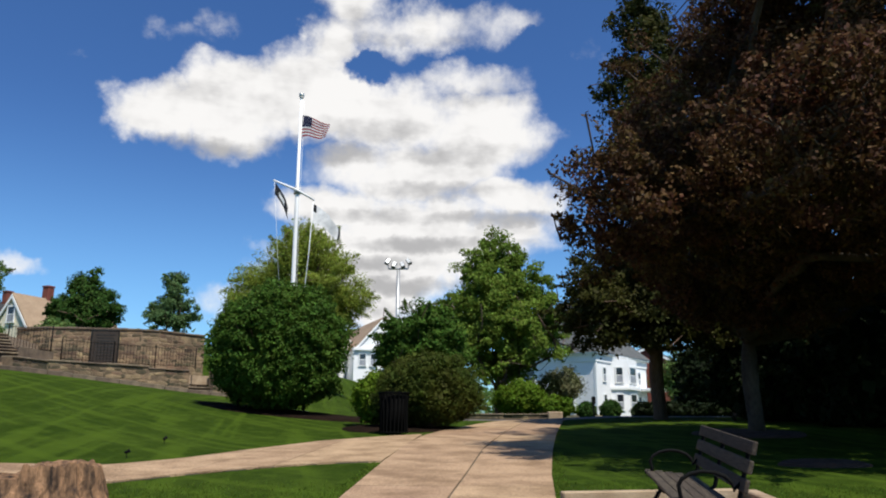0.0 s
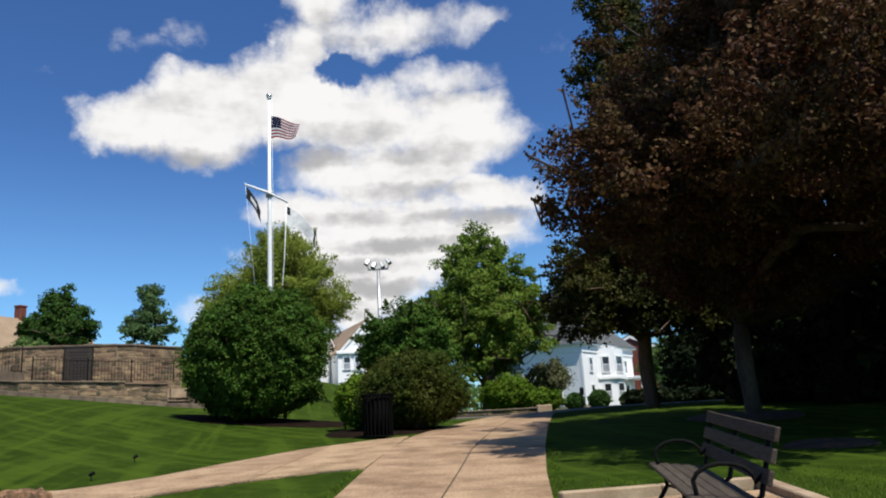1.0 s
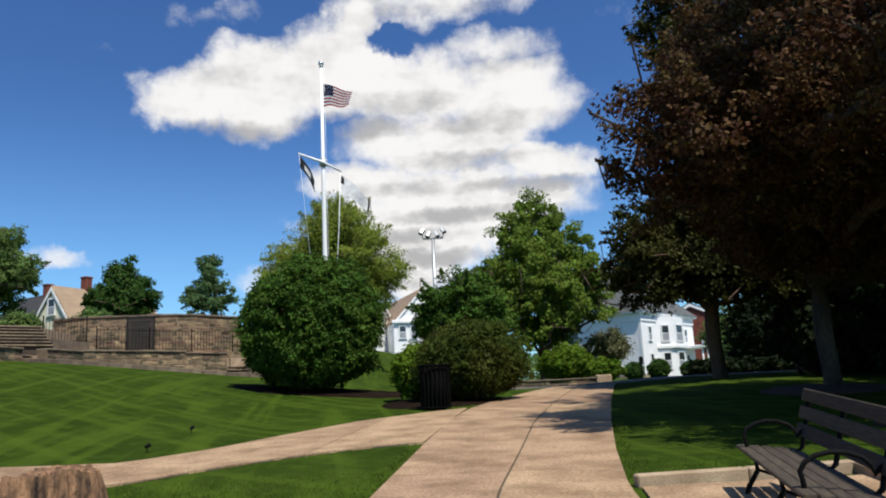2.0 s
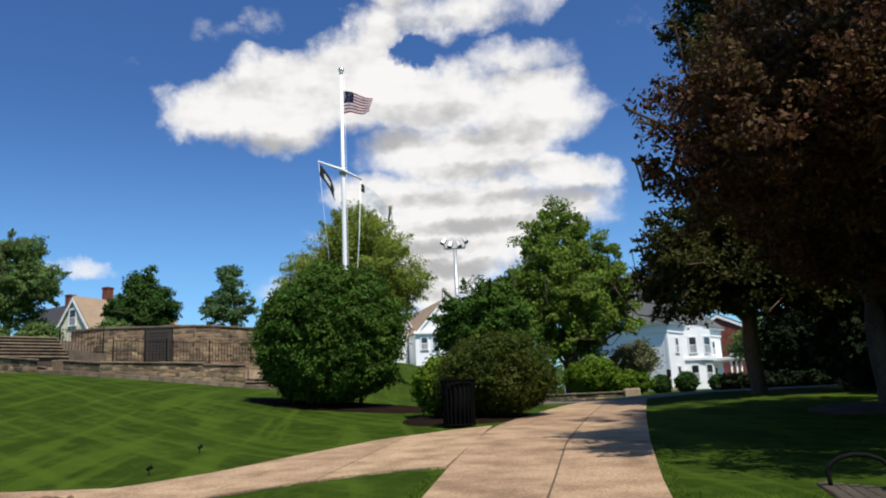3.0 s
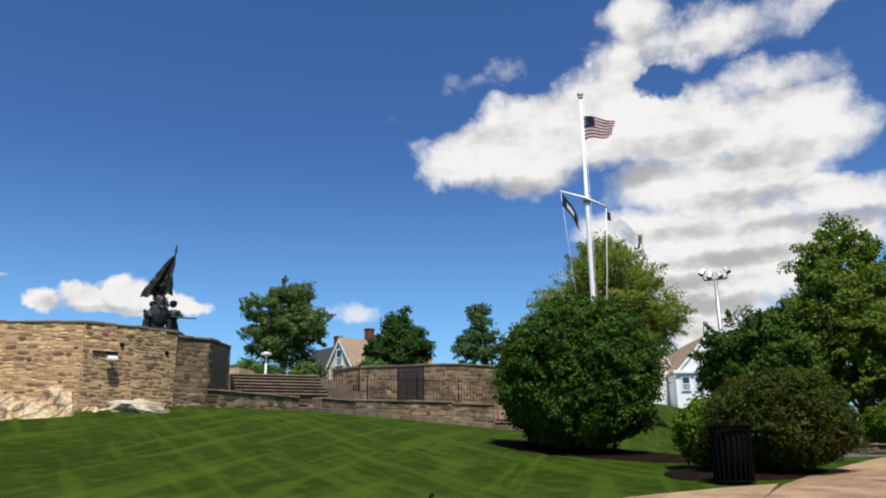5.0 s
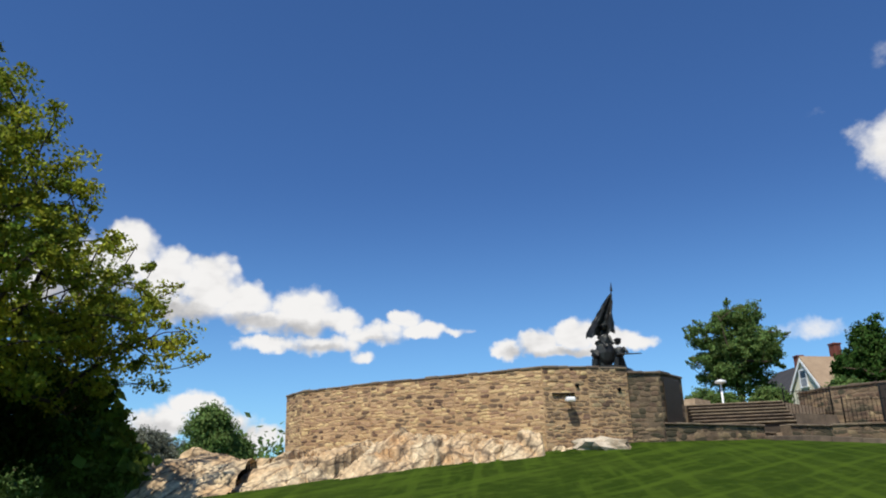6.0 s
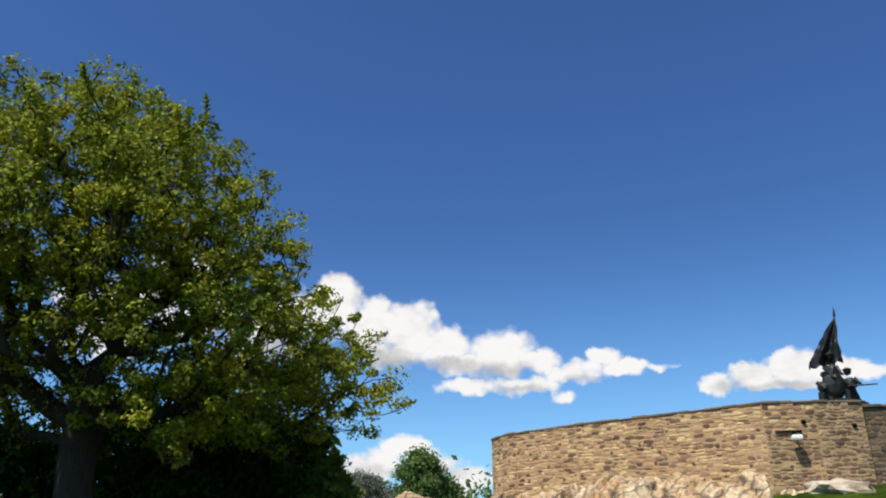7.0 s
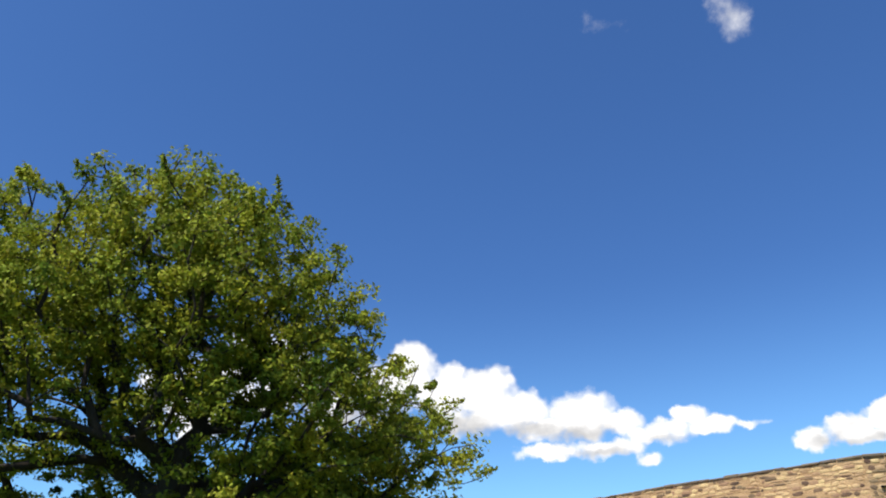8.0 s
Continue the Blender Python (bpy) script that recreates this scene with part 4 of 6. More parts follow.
def build_bastion():
    rng = random.Random(21)
    top = 6.33
    t = thing("bastion_wall", "high curved wall of tan rubble stone with dark coping", "stone wall", kind="structure")
    pts = [(-33.2, 21.5), (-32.9, 19.8), (-32.2, 18.6), (-31.2, 17.75), (-29.6, 17.75), (-26.55, 19.2), (-23.65, 21.05), (-20.75, 22.75), (-20.05, 24.2), (-19.65, 25.75)]
    core_wall("core", pts, 0.7, 1.0, top, M["tanmortar"], t, "mortar between the stones")
    limit, rest = [300], ([], [], [], [])
    for n, (a, b) in enumerate(list(zip(pts, pts[1:]))[::-1]):
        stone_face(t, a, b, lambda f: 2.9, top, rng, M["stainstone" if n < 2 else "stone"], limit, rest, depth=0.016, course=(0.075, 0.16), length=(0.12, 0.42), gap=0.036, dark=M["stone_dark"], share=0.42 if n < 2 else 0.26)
    tagged(ob_from("stones", rest[0], rest[1], M["stone_rest"], t), kind="stuff")
    tagged(ob_from("dark_stones", rest[2], rest[3], M["stone_dark"], t, "dark brown weathered stones"), kind="stuff")
    coping_run(t, pts, top - 0.03, rng, h=0.08, over=0.035, length=(0.22, 0.7), material=M["coping"])
    # a small white floodlight on its bracket, on the wall's face
    lt = thing("wall_light", "small white floodlight with a dark bracket on the stone wall", "light", at=(-20.45, 23.55, 5.25), rz=-25)
    tube("bracket", [(0.0, 0, 0.12), (0.30, 0, 0.12), (0.36, 0, 0.02)], 0.03, M["iron"], lt, 6)
    tube("arm", [(0.12, -0.55, 0.17), (0.12, 0.25, 0.17)], 0.035, M["iron"], lt, 6)
    box_part("lamp_head", lt, M["whitepaint"], 0.24, 0.50, -0.16, 0.16, -0.14, 0.02, 0.04)
    # scupper holes
    for x, y, z in ((-20.25, 23.85, 5.72), (-19.78, 25.4, 5.6)):
        o = thing("drain_spout", "small dark drain spout in the stone wall", "drain", at=(x, y, z), rz=-25, group="drain spouts")
        tube("spout", [(-0.05, 0, 0), (0.10, 0, -0.02)], 0.07, M["iron"], o, 8)
    # pier with the plaque
    p = thing("wall_pier", "square stone pier at the wall's end with a dark plaque", "stone pier", kind="structure")
    pp = [(-19.80, 25.70), (-19.18, 26.86), (-19.75, 28.75), (-21.4, 28.4)]
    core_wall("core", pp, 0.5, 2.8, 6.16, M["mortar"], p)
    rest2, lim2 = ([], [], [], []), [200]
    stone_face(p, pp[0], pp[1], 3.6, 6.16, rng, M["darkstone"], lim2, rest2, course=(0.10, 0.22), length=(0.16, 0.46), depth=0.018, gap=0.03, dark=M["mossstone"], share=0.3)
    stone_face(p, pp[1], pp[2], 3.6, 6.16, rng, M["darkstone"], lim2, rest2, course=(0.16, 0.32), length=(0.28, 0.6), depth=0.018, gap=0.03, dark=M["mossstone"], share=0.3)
    coping_run(p, pp[:3], 6.16, rng, w=0.8)
    pl = box_part("plaque", p, M["plaque"], 0.18, 1.55, -0.09, -0.05, 0, 2.0, 0.02, label="dark bronze plaque")
    d = Vector((pp[2][0] - pp[1][0], pp[2][1] - pp[1][1]))
    pl.matrix_world = pose(pp[1][0], pp[1][1], 4.05, 0, 0, math.degrees(math.atan2(d.y, d.x)))


build_bastion()


def low_wall(name, pts, z0, z1, seed, label, cope=True, material=None):
    rng = random.Random(seed)
    t = thing(name, label, "stone wall", kind="structure")
    core_wall("core", pts, 0.5, z0 - 0.8, z1, M["mortar"], t)
    lim, rest = [240], ([], [], [], [])
    for a, b in zip(pts, pts[1:]):
        stone_face(t, a, b, z0 - 0.25, z1, rng, material or M["darkstone"], lim, rest, course=(0.11, 0.26), length=(0.18, 0.65), depth=0.018, gap=0.03, dark=M["mossstone"], share=0.45)
    if rest[0]:
        tagged(ob_from("stones", rest[0], rest[1], M["darkstone_rest"], t), kind="stuff")
    if rest[2]:
        tagged(ob_from("dark_stones", rest[2], rest[3], M["mossstone"], t, "dark mossy stones"), kind="stuff")
    if cope:
        coping_run(t, pts, z1, rng, w=0.55, h=0.07)
    return t


low_wall("terrace_wall", [(-19.2, 26.9), (-18.75, 29.4), (-18.55, 31.7)], 3.75, 4.38, 31, "low rubble stone terrace wall above the lawn")
low_wall("terrace_wall", [(-18.45, 33.2), (-18.05, 35.4)], 3.8, 4.45, 32, "low rubble stone wall beside the small steps")
low_wall("terrace_wall", [(-18.05, 35.4), (-16.3, 37.4), (-14.9, 39.0)], 3.75, 4.48, 33, "low dark rubble stone terrace wall with a fence")
low_wall("terrace_wall", [(-14.9, 39.0), (-13.4, 40.6)], 3.45, 4.40, 34, "low tan rubble stone terrace wall with a fence")
low_wall("terrace_wall", [(-12.3, 41.2), (-10.6, 43.0)], 3.2, 4.6, 35, "pale rubble stone terrace wall behind the bush")


def build_steps(name, a, b, rise, tread, n, z0, label, back):
    """Steps whose front edge runs from a to b; they climb along the way back."""
    t = thing(name, label, "steps", kind="structure")
    d = Vector((b[0] - a[0], b[1] - a[1], 0))
    L, ang = d.length, math.degrees(math.atan2(d.y, d.x))
    for i in range(n):
        o = box_part("step", t, M["wornstep_shade"], 0, L, i * tread + 0.02, (n + 1) * tread, z0 + i * rise - (0.6 if i == 0 else 0), z0 + (i + 1) * rise - 0.06, 0.0)
        o.matrix_world = pose(a[0], a[1], 0, 0, 0, ang)
        o = box_part("tread", t, M["coping"], -0.01, L + 0.01, i * tread - 0.08, (i + 1) * tread + 0.06, z0 + (i + 1) * rise - 0.06, z0 + (i + 1) * rise, 0.012)
        o.matrix_world = pose(a[0], a[1], 0, 0, 0, ang)
    return t


build_steps("small_steps", (-18.5, 31.75), (-18.45, 33.15), 0.17, 0.34, 3, 3.76, "short flight of weathered stone steps through the terrace wall, risers darkened for shade", 1)
build_steps("small_steps", (-13.35, 40.65), (-12.3, 41.2), 0.17, 0.34, 4, 3.3, "short flight of weathered stone steps beside the bush, risers darkened for shade", 1)
build_steps("wide_stairs", (-21.5, 31.4), (-18.75, 34.15), 0.165, 0.33, 7, 4.58, "wide flight of dark stone stairs up to the plaza", 1)

rngl = random.Random(41)
ledge = thing("ledge", "long low stone ledge at the lawn's edge", "kerb", kind="structure")
for a, b in (((-18.25, 31.6), (-18.0, 33.0)), ((-18.0, 33.0), (-14.6, 37.3)), ((-14.6, 37.3), (-11.0, 40.0))):
    za, zb = gzf(*a), gzf(*b)
    d = Vector((b[0] - a[0], b[1] - a[1], 0))
    n = round(d.length / 1.1)
    for i in range(n):
        o = box_part("kerb_stone", ledge, M["coping"], 0.006, d.length / n - 0.006, -0.2 + rngl.uniform(-0.02, 0.02), 0.35, -0.2, 0.16 + rngl.uniform(-0.02, 0.02), 0.02)
        q = Vector((*a, 0)) + d * (i / n)
        o.matrix_world = pose(q.x, q.y, gzf(q.x, q.y), 0, -math.degrees(math.atan2(zb - za, d.length)), math.degrees(math.atan2(d.y, d.x)))


def plate(name, outline, z, thick, material, label, category="terrace"):
    n = len(outline)
    verts = [(x, y, z) for x, y in outline] + [(x, y, z - thick) for x, y in outline]
    faces = [tuple(range(n)), tuple(range(2 * n - 1, n - 1, -1))] + [(i, n + i, n + (i + 1) % n, (i + 1) % n) for i in range(n)]
    return tagged(ob_from(name, verts, faces, material), label, category, kind="structure")


plate("terrace_floor", [(-19.4, 28.0), (-18.95, 31.70), (-19.75, 31.72), (-19.75, 33.2), (-18.9, 33.22), (-18.45, 35.6), (-15.2, 39.3), (-13.6, 41.2), (-11.0, 43.4), (-13, 44.5), (-21, 42), (-21, 28.3)], 4.25, 0.9, M["curb"], "pale stone terrace floor")
plate("side_block", [(-20.42, 35.85), (-18.78, 34.2), (-18.45, 36.6), (-18.9, 37.3), (-20.6, 40.5)], 5.0, 1.2, M["coping"], "stone block beside the stairs", "plinth")
plate("plaza_floor", [(-22.2, 28.6), (-23.15, 33.1), (-20.4, 35.87), (-21.3, 40.6), (-23.3, 44), (-32, 46), (-40, 40), (-36, 26), (-32, 21.5), (-24, 23), (-21.0, 25.5)], 5.735, 2.5, M["curb"], "pale stone plaza behind the wall")


def build_plaque_wall():
    rng = random.Random(51)
    t = thing("plaque_wall", "rubble stone wall with a large dark bronze plaque", "stone wall", kind="structure")
    pts = [(-22.9, 41.2), (-20.9, 40.75), (-16.45, 41.7), (-15.7, 42.2), (-14.0, 44.6)]
    z0, z1 = 4.2, 6.62
    core_wall("core", pts, 0.7, 3.0, z1, M["mortar"], t)
    lim, rest = [290], ([], [], [], [])
    for a, b in zip(pts, pts[1:]):
        stone_face(t, a, b, z0, z1, rng, M["darkstone"], lim, rest, course=(0.12, 0.27), length=(0.18, 0.6), depth=0.018, gap=0.03, dark=M["mossstone"], share=0.35)
    if rest[0]:
        tagged(ob_from("stones", rest[0], rest[1], M["darkstone_rest"], t), kind="stuff")
    if rest[2]:
        tagged(ob_from("dark_stones", rest[2], rest[3], M["mossstone"], t, "dark mossy stones"), kind="stuff")
    coping_run(t, pts, z1, rng, w=0.8)
    d = Vector((pts[2][0] - pts[1][0], pts[2][1] - pts[1][1]))
    ang = math.degrees(math.atan2(d.y, d.x))
    o = box_part("plaque", t, M["plaque"], 0.0, 1.30, -0.10, -0.055, 0, 1.75, 0.02, label="large dark bronze plaque")
    f = d.normalized() * 2.10
    o.matrix_world = pose(pts[1][0] + f.x, pts[1][1] + f.y, 4.80, 0, 0, ang)
    for k, (x0, x1, za, zb) in enumerate(((-0.05, 1.35, 1.75, 1.81), (-0.05, 1.35, -0.06, 0.0), (-0.06, 0.0, 0, 1.75), (1.30, 1.36, 0, 1.75))):
        r = box_part("plaque_frame", t, M["bronze"], x0, x1, -0.12, -0.055, za, zb, 0.01)
        r.matrix_world = o.matrix_world.copy()
    for k in range(9):                    # lines of raised lettering, too far to read
        r = box_part("inscription_line", t, M["bronze"], 0.16 + 0.05 * (k % 3), 1.14 - 0.06 * (k % 2), -0.106, -0.09, 1.50 - 0.155 * k, 1.56 - 0.155 * k, 0.004)
        r.matrix_world = o.matrix_world.copy()


build_plaque_wall()


def iron_fence(pts, z, height, gap, label, posts=True):
    f = thing("iron_fence", label, "fence", at=(pts[0][0], pts[0][1], z))
    o = Vector((pts[0][0], pts[0][1], 0))
    seg = []
    for a, b in zip(pts, pts[1:]):
        d = Vector((b[0] - a[0], b[1] - a[1], 0))
        n = max(1, round(d.length / gap))
        for i in range(n + 1):
            p = Vector((*a, 0)) + d * (i / n) - o
            if i in (0, n) and posts:
                tube("post", [p, p + Vector((0, 0, height + 0.06))], 0.030, M["iron"], f, 6)
            else:
                tube("picket", [p + Vector((0, 0, 0.08)), p + Vector((0, 0, height))], [0.011, 0.009], M["iron"], f, 4, smooth=False)
        for h in (0.12, height - 0.08):
            p, q = Vector((*a, h)) - o, Vector((*b, h)) - o
            tube("rail", [p, q], 0.015, M["iron"], f, 4, smooth=False)
    return f


iron_fence([(-20.4, 36.1), (-18.85, 37.05)], 5.0, 1.22, 0.13, "black iron picket fence beside the stairs")
iron_fence([(-17.75, 35.9), (-16.1, 37.65), (-14.7, 39.25), (-13.2, 40.85)], 4.52, 1.05, 0.16, "low black iron picket fence on the terrace wall")


def build_statue():
    """A bronze group with a standing flag, as one plain shape."""
    bm = bmesh.new()
    rng = random.Random(61)

    def blob(c, r, rot=(0, 0, 0)):
        m = Matrix.Translation(c) @ Euler([radians(a) for a in rot]).to_matrix().to_4x4() @ Matrix.Diagonal((*r, 1))
        bmesh.ops.create_icosphere(bm, subdivisions=2, radius=1.0, matrix=m)

    def rod(a, b, r0, r1, sides=7):
        a, b = Vector(a), Vector(b)
        d = b - a
        m = Matrix.Translation((a + b) / 2) @ d.to_track_quat("Z", "Y").to_matrix().to_4x4()
        bmesh.ops.create_cone(bm, cap_ends=True, segments=sides, radius1=r0, radius2=r1, depth=d.length, matrix=m)

    blob((0, 0, 0.05), (0.75, 0.55, 0.28))
    blob((-0.12, 0.05, 0.75), (0.34, 0.26, 0.55))
    blob((0.35, 0.1, 0.05), (0.45, 0.4, 0.2))
    for x0, lean, h in ((-0.14, 8, 1.22), (0.32, -6, 0.74), (-0.40, 22, 0.70)):
        rod((x0 - 0.10, 0, 0.2), (x0 - 0.04, 0, 0.2 + h * 0.5), 0.11, 0.13)
        rod((x0 + 0.14, 0.05, 0.2), (x0 + 0.05, 0, 0.2 + h * 0.5), 0.10, 0.13)
        blob((x0 + 0.02, 0, 0.2 + h * 0.75), (0.20, 0.17, 0.30 * max(h, 0.7)), (0, lean, 0))
        blob((x0 + 0.02 + 0.004 * lean, 0, 0.34 + h * 1.12), (0.11, 0.12, 0.14))
        blob((x0 + 0.02 + 0.004 * lean, 0, 0.40 + h * 1.12), (0.14, 0.15, 0.05))
        rod((x0 - 0.15, 0, 0.2 + h * 0.95), (x0 + 0.05, -0.2, 0.2 + h * 0.62), 0.07, 0.05)
        rod((x0 + 0.18, 0, 0.2 + h * 0.95), (x0 + 0.30, -0.15, 0.2 + h * 0.7), 0.07, 0.05)
    rod((0.25, -0.2, 0.66), (1.05, -0.35, 0.62), 0.030, 0.018)
    rod((-0.2, 0, 0.9), (-0.42, 0, 1.15), 0.07, 0.05)
    rod((-0.02, 0, 1.2), (0.15, 0, 2.2), 0.028, 0.026)
    rod((0.15, 0, 2.2), (0.27, 0, 3.05), 0.026, 0.022)
    rod((0.27, 0, 3.05), (0.30, 0, 3.35), 0.05, 0.005)
    # the hanging flag: a folded sheet with thickness
    n, k = 12, 14
    rows = []
    for side in (0, 1):
        for i in range(n + 1):
            v = i / n
            for j in range(k + 1):
                u = j / k
                right = 0.27 - 0.02 * v + 0.02 * math.sin(v * 9)
                left = 0.27 - 0.98 * min(1.0, v * 1.15) ** 0.8
                x = left + (right - left) * u
                z = 3.0 - 1.50 * v - (0.30 * (1 - u)) * v * (1 - v) - 0.42 * v * (1 - u) * 0.4 + 0.05 * math.sin(j * 1.7) * v
                y = 0.10 * math.sin(u * 11 + v * 2) * (0.2 + v) + side * 0.05
                rows.append(bm.verts.new((x, y, z)))
    bm.verts.ensure_lookup_table()
    nv = (n + 1) * (k + 1)
    for side in (0, 1):
        for i in range(n):
            for j in range(k):
                a = side * nv + i * (k + 1) + j
                q = [rows[a], rows[a + 1], rows[a + k + 2], rows[a + k + 1]]
                bm.faces.new(q if side else q[::-1])
    for v in bm.verts:
        v.co += Vector((noise.noise(v.co * 6) * 0.03, noise.noise(v.co * 6 + Vector((3, 1, 2))) * 0.03, noise.noise(v.co * 6 + Vector((7, 5, 1))) * 0.025))
    me = bpy.data.meshes.new("bronze_statue")
    bm.normal_update()
    bm.to_mesh(me)
    bm.free()
    me.materials.append(M["bronze"])
    s = new("bronze_statue", me)
    s.matrix_world = pose(-21.15, 26.5, 6.40, 0, 0, 48) @ Matrix.Diagonal((1.12, 1.12, 1.06, 1))
    tagged(s, "dark bronze group statue with a tall furled flag", "statue")
    # the boulder that it stands on
    bm = bmesh.new()
    bmesh.ops.create_icosphere(bm, subdivisions=3, radius=1.0)
    for v in bm.verts:
        v.co = Vector((v.co.x * 0.95, v.co.y * 0.8, v.co.z * 0.42)) * (1 + 0.25 * noise.noise(v.co * 2.3))
    b = part("statue_boulder", bm, M["greystone"])
    b.matrix_world = pose(-21.15, 26.5, 6.06, 0, 0, 48)
    tagged(b, "rough grey boulder that carries the bronze statue", "boulder")


build_statue()


def build_rock(A, B, crests, nu, nv, length, label, hump=False):
    """An outcrop between two lines on the ground: a ramp of tilted, broken ledges."""

    def along(pts, f):
        q = np.array(pts, float)
        d = np.r_[0, np.cumsum(np.hypot(*np.diff(q, axis=0).T))]
        return np.interp(f * d[-1], d, q[:, 0]), np.interp(f * d[-1], d, q[:, 1])

    verts, faces = [], []
    for i in range(nu + 1):
        f = i / nu
        ax, ay = along(A, f)
        bx, by = along(B, f)
        crest = float(np.interp(f, *crests))
        for j in range(nv + 1):
            g = j / nv
            x, y = ax + (bx - ax) * g, ay + (by - ay) * g
            up = -0.25 + crest * (math.sin(math.pi * g) ** 0.7 if hump else 1 - (1 - min(1, g * 1.35)) ** 1.7)
            p = Vector((x * 0.9 + y * 0.35, y * 0.9, 0.0))
            # blocks between cracks, each tilted its own way, with slanting beds
            u, v = f * length, g * math.hypot(bx - ax, by - ay)
            q = Vector(((0.45 * u + 0.90 * v) * 0.36, (0.90 * u - 0.45 * v) * 1.15, 0.0)) + Vector((noise.noise(p * 0.7), noise.noise(p * 0.7 + Vector((5, 3, 1))), 0)) * 0.55
            (d1, d2, *_), (c1, *_) = noise.voronoi(q * 0.72)
            h1, h2, h3 = (noise.cell(c1 * 7.3 + Vector((k * 3.1, 0.5, 0.5))) for k in range(3))
            block = 0.52 * ((h1 - 0.3) * (q.x - c1.x / 0.72) + (h2 - 0.25) * (q.y - c1.y / 0.72)) + 0.30 * (h3 - 0.5)
            (e1, e2, *_), (c2, *_) = noise.voronoi(q * 2.6 + Vector((4, 7, 0)))
            j1, j2 = (noise.cell(c2 * 5.7 + Vector((k * 2.3, 0.5, 0.5))) for k in range(2))
            chip = 0.34 * ((j1 - 0.5) * (q.x - (c2.x - 4) / 2.6) + (j2 - 0.5) * (q.y - (c2.y - 7) / 2.6)) + 0.08 * (j1 - 0.5)
            crack = -0.26 * max(0.0, 1 - (d2 - d1) * 9) - 0.05 * max(0.0, 1 - (e2 - e1) * 8)
            rough = 0.24 * noise.noise(p * 0.6) + 0.03 * noise.noise(p * 5.0)
            w = (0.45 * min(1, f * 6) if hump else 1) * min(1, g * 6) * (1 if g < 0.9 else (1 - g) * 10 * 0.6 + 0.4)
            z = gzf(x, y) + up + (block + chip + crack + rough) * w
            verts.append((x + 0.10 * noise.noise(p * 3.1) * w, y + 0.10 * noise.noise(p * 3.1 + Vector((9, 2, 4))) * w, z))
    for i in range(nu):
        for j in range(nv):
            a = i * (nv + 1) + j
            faces.append((a, a + nv + 1, a + nv + 2, a + 1))
    r = ob_from("rock_outcrop", verts, faces, M["rock"])
    tagged(r, label, "rock", kind="structure")


build_rock([(-29.5, 9.2), (-22.3, 11.6), (-19.9, 14.0), (-19.3, 17.2), (-18.9, 20.4), (-18.9, 22.9), (-19.3, 25.0)],
           [(-36.5, 19.5), (-33.5, 17.3), (-30.8, 17.5), (-27, 19.2), (-23.6, 21.3), (-21.2, 22.9), (-19.9, 24.9)],
           ([0, 0.12, 0.3, 0.5, 0.62, 0.8, 0.9, 1.0], [1.0, 1.3, 1.2, 1.25, 1.45, 1.05, 0.6, 0.25]), 330, 110, 21.0, "pale tan and pink bedrock outcrop with slanting broken ledges")
build_rock([(-27.0, 7.2), (-24.6, 9.0), (-23.0, 10.6), (-21.6, 12.0)], [(-31.5, 11.5), (-30.0, 13.5), (-29.0, 15.5), (-27.5, 16.8)],
           ([0, 0.3, 0.6, 1.0], [0.9, 2.0, 2.1, 1.2]), 110, 90, 8.0, "rounded shoulder of brown bedrock in the oak's shade", hump=True)
bm = bmesh.new()
bmesh.ops.create_icosphere(bm, subdivisions=3, radius=1.0)
for v in bm.verts:
    v.co = Vector((v.co.x * 1.25, v.co.y * 0.75, v.co.z * 0.42)) * (1 + 0.45 * noise.noise(v.co * 1.9) + 0.16 * noise.noise(v.co * 4.5))
whiterock = part("boulder", bm, mat("palerock", (0.52, 0.45, 0.34), 0.9, (0.30, 0.23, 0.15), grain=1.6, fine=14, bump=0.8, spread=0.25))
whiterock.matrix_world = pose(-19.25, 24.0, 3.50, 0, 8, 60) @ Matrix.Diagonal((0.8, 0.8, 0.9, 1))
tagged(whiterock, "pale white boulder at the foot of the wall", "boulder")


def build_globe():
    g = thing("globe_lamp", "white lamp post with a white lamp head", "street lamp", at=(-29.7, 44.4, 5.5))
    tube("post", [(0, 0, 0), (0, 0, 2.75)], [0.07, 0.055], M["whitepaint"], g, 10)
    tube("lamp_head", [(0, 0, 2.72), (0, 0, 2.80), (0, 0, 2.92), (0, 0, 3.0)], [0.08, 0.36, 0.30, 0.05], M["lampglass"], g, 14)
    p = plate("plinth", [(-29.9, 39.2), (-27.9, 39.6), (-28.3, 41.4), (-30.3, 41)], 6.95, 1.6, M["curb"], "pale block of stone on the plaza", "plinth")


build_globe()


# ---- houses ----
def gable_roof(parent, material, x0, x1, y0, y1, ze, zr, over=0.35, axis="y", thick=0.18, label=""):
    """Two slopes over the box; the ridge runs along the axis."""
    m = Matrix.Identity(4) if axis == "y" else Matrix(((0, 1, 0, 0), (1, 0, 0, 0), (0, 0, 1, 0), (0, 0, 0, 1)))
    if axis == "x":
        x0, x1, y0, y1 = y0, y1, x0, x1
    xm = (x0 + x1) / 2
    rise = (zr - ze) / (xm - x0)
    out = []
    for s in (-1, 1):
        xe = xm + s * (xm - x0 + over)
        zo = ze - rise * over
        v = [(xm, y0 - over, zr), (xm, y1 + over, zr), (xe, y1 + over, zo), (xe, y0 - over, zo)]
        v += [(a, b, c + thick) for a, b, c in v]
        f = [(0, 1, 2, 3), (7, 6, 5, 4), (0, 4, 5, 1), (1, 5, 6, 2), (2, 6, 7, 3), (3, 7, 4, 0)]
        v = [tuple(m @ Vector(p)) for p in v]
        out.append(ob_from("roof_slope", v, f, material, parent, label))
    return out


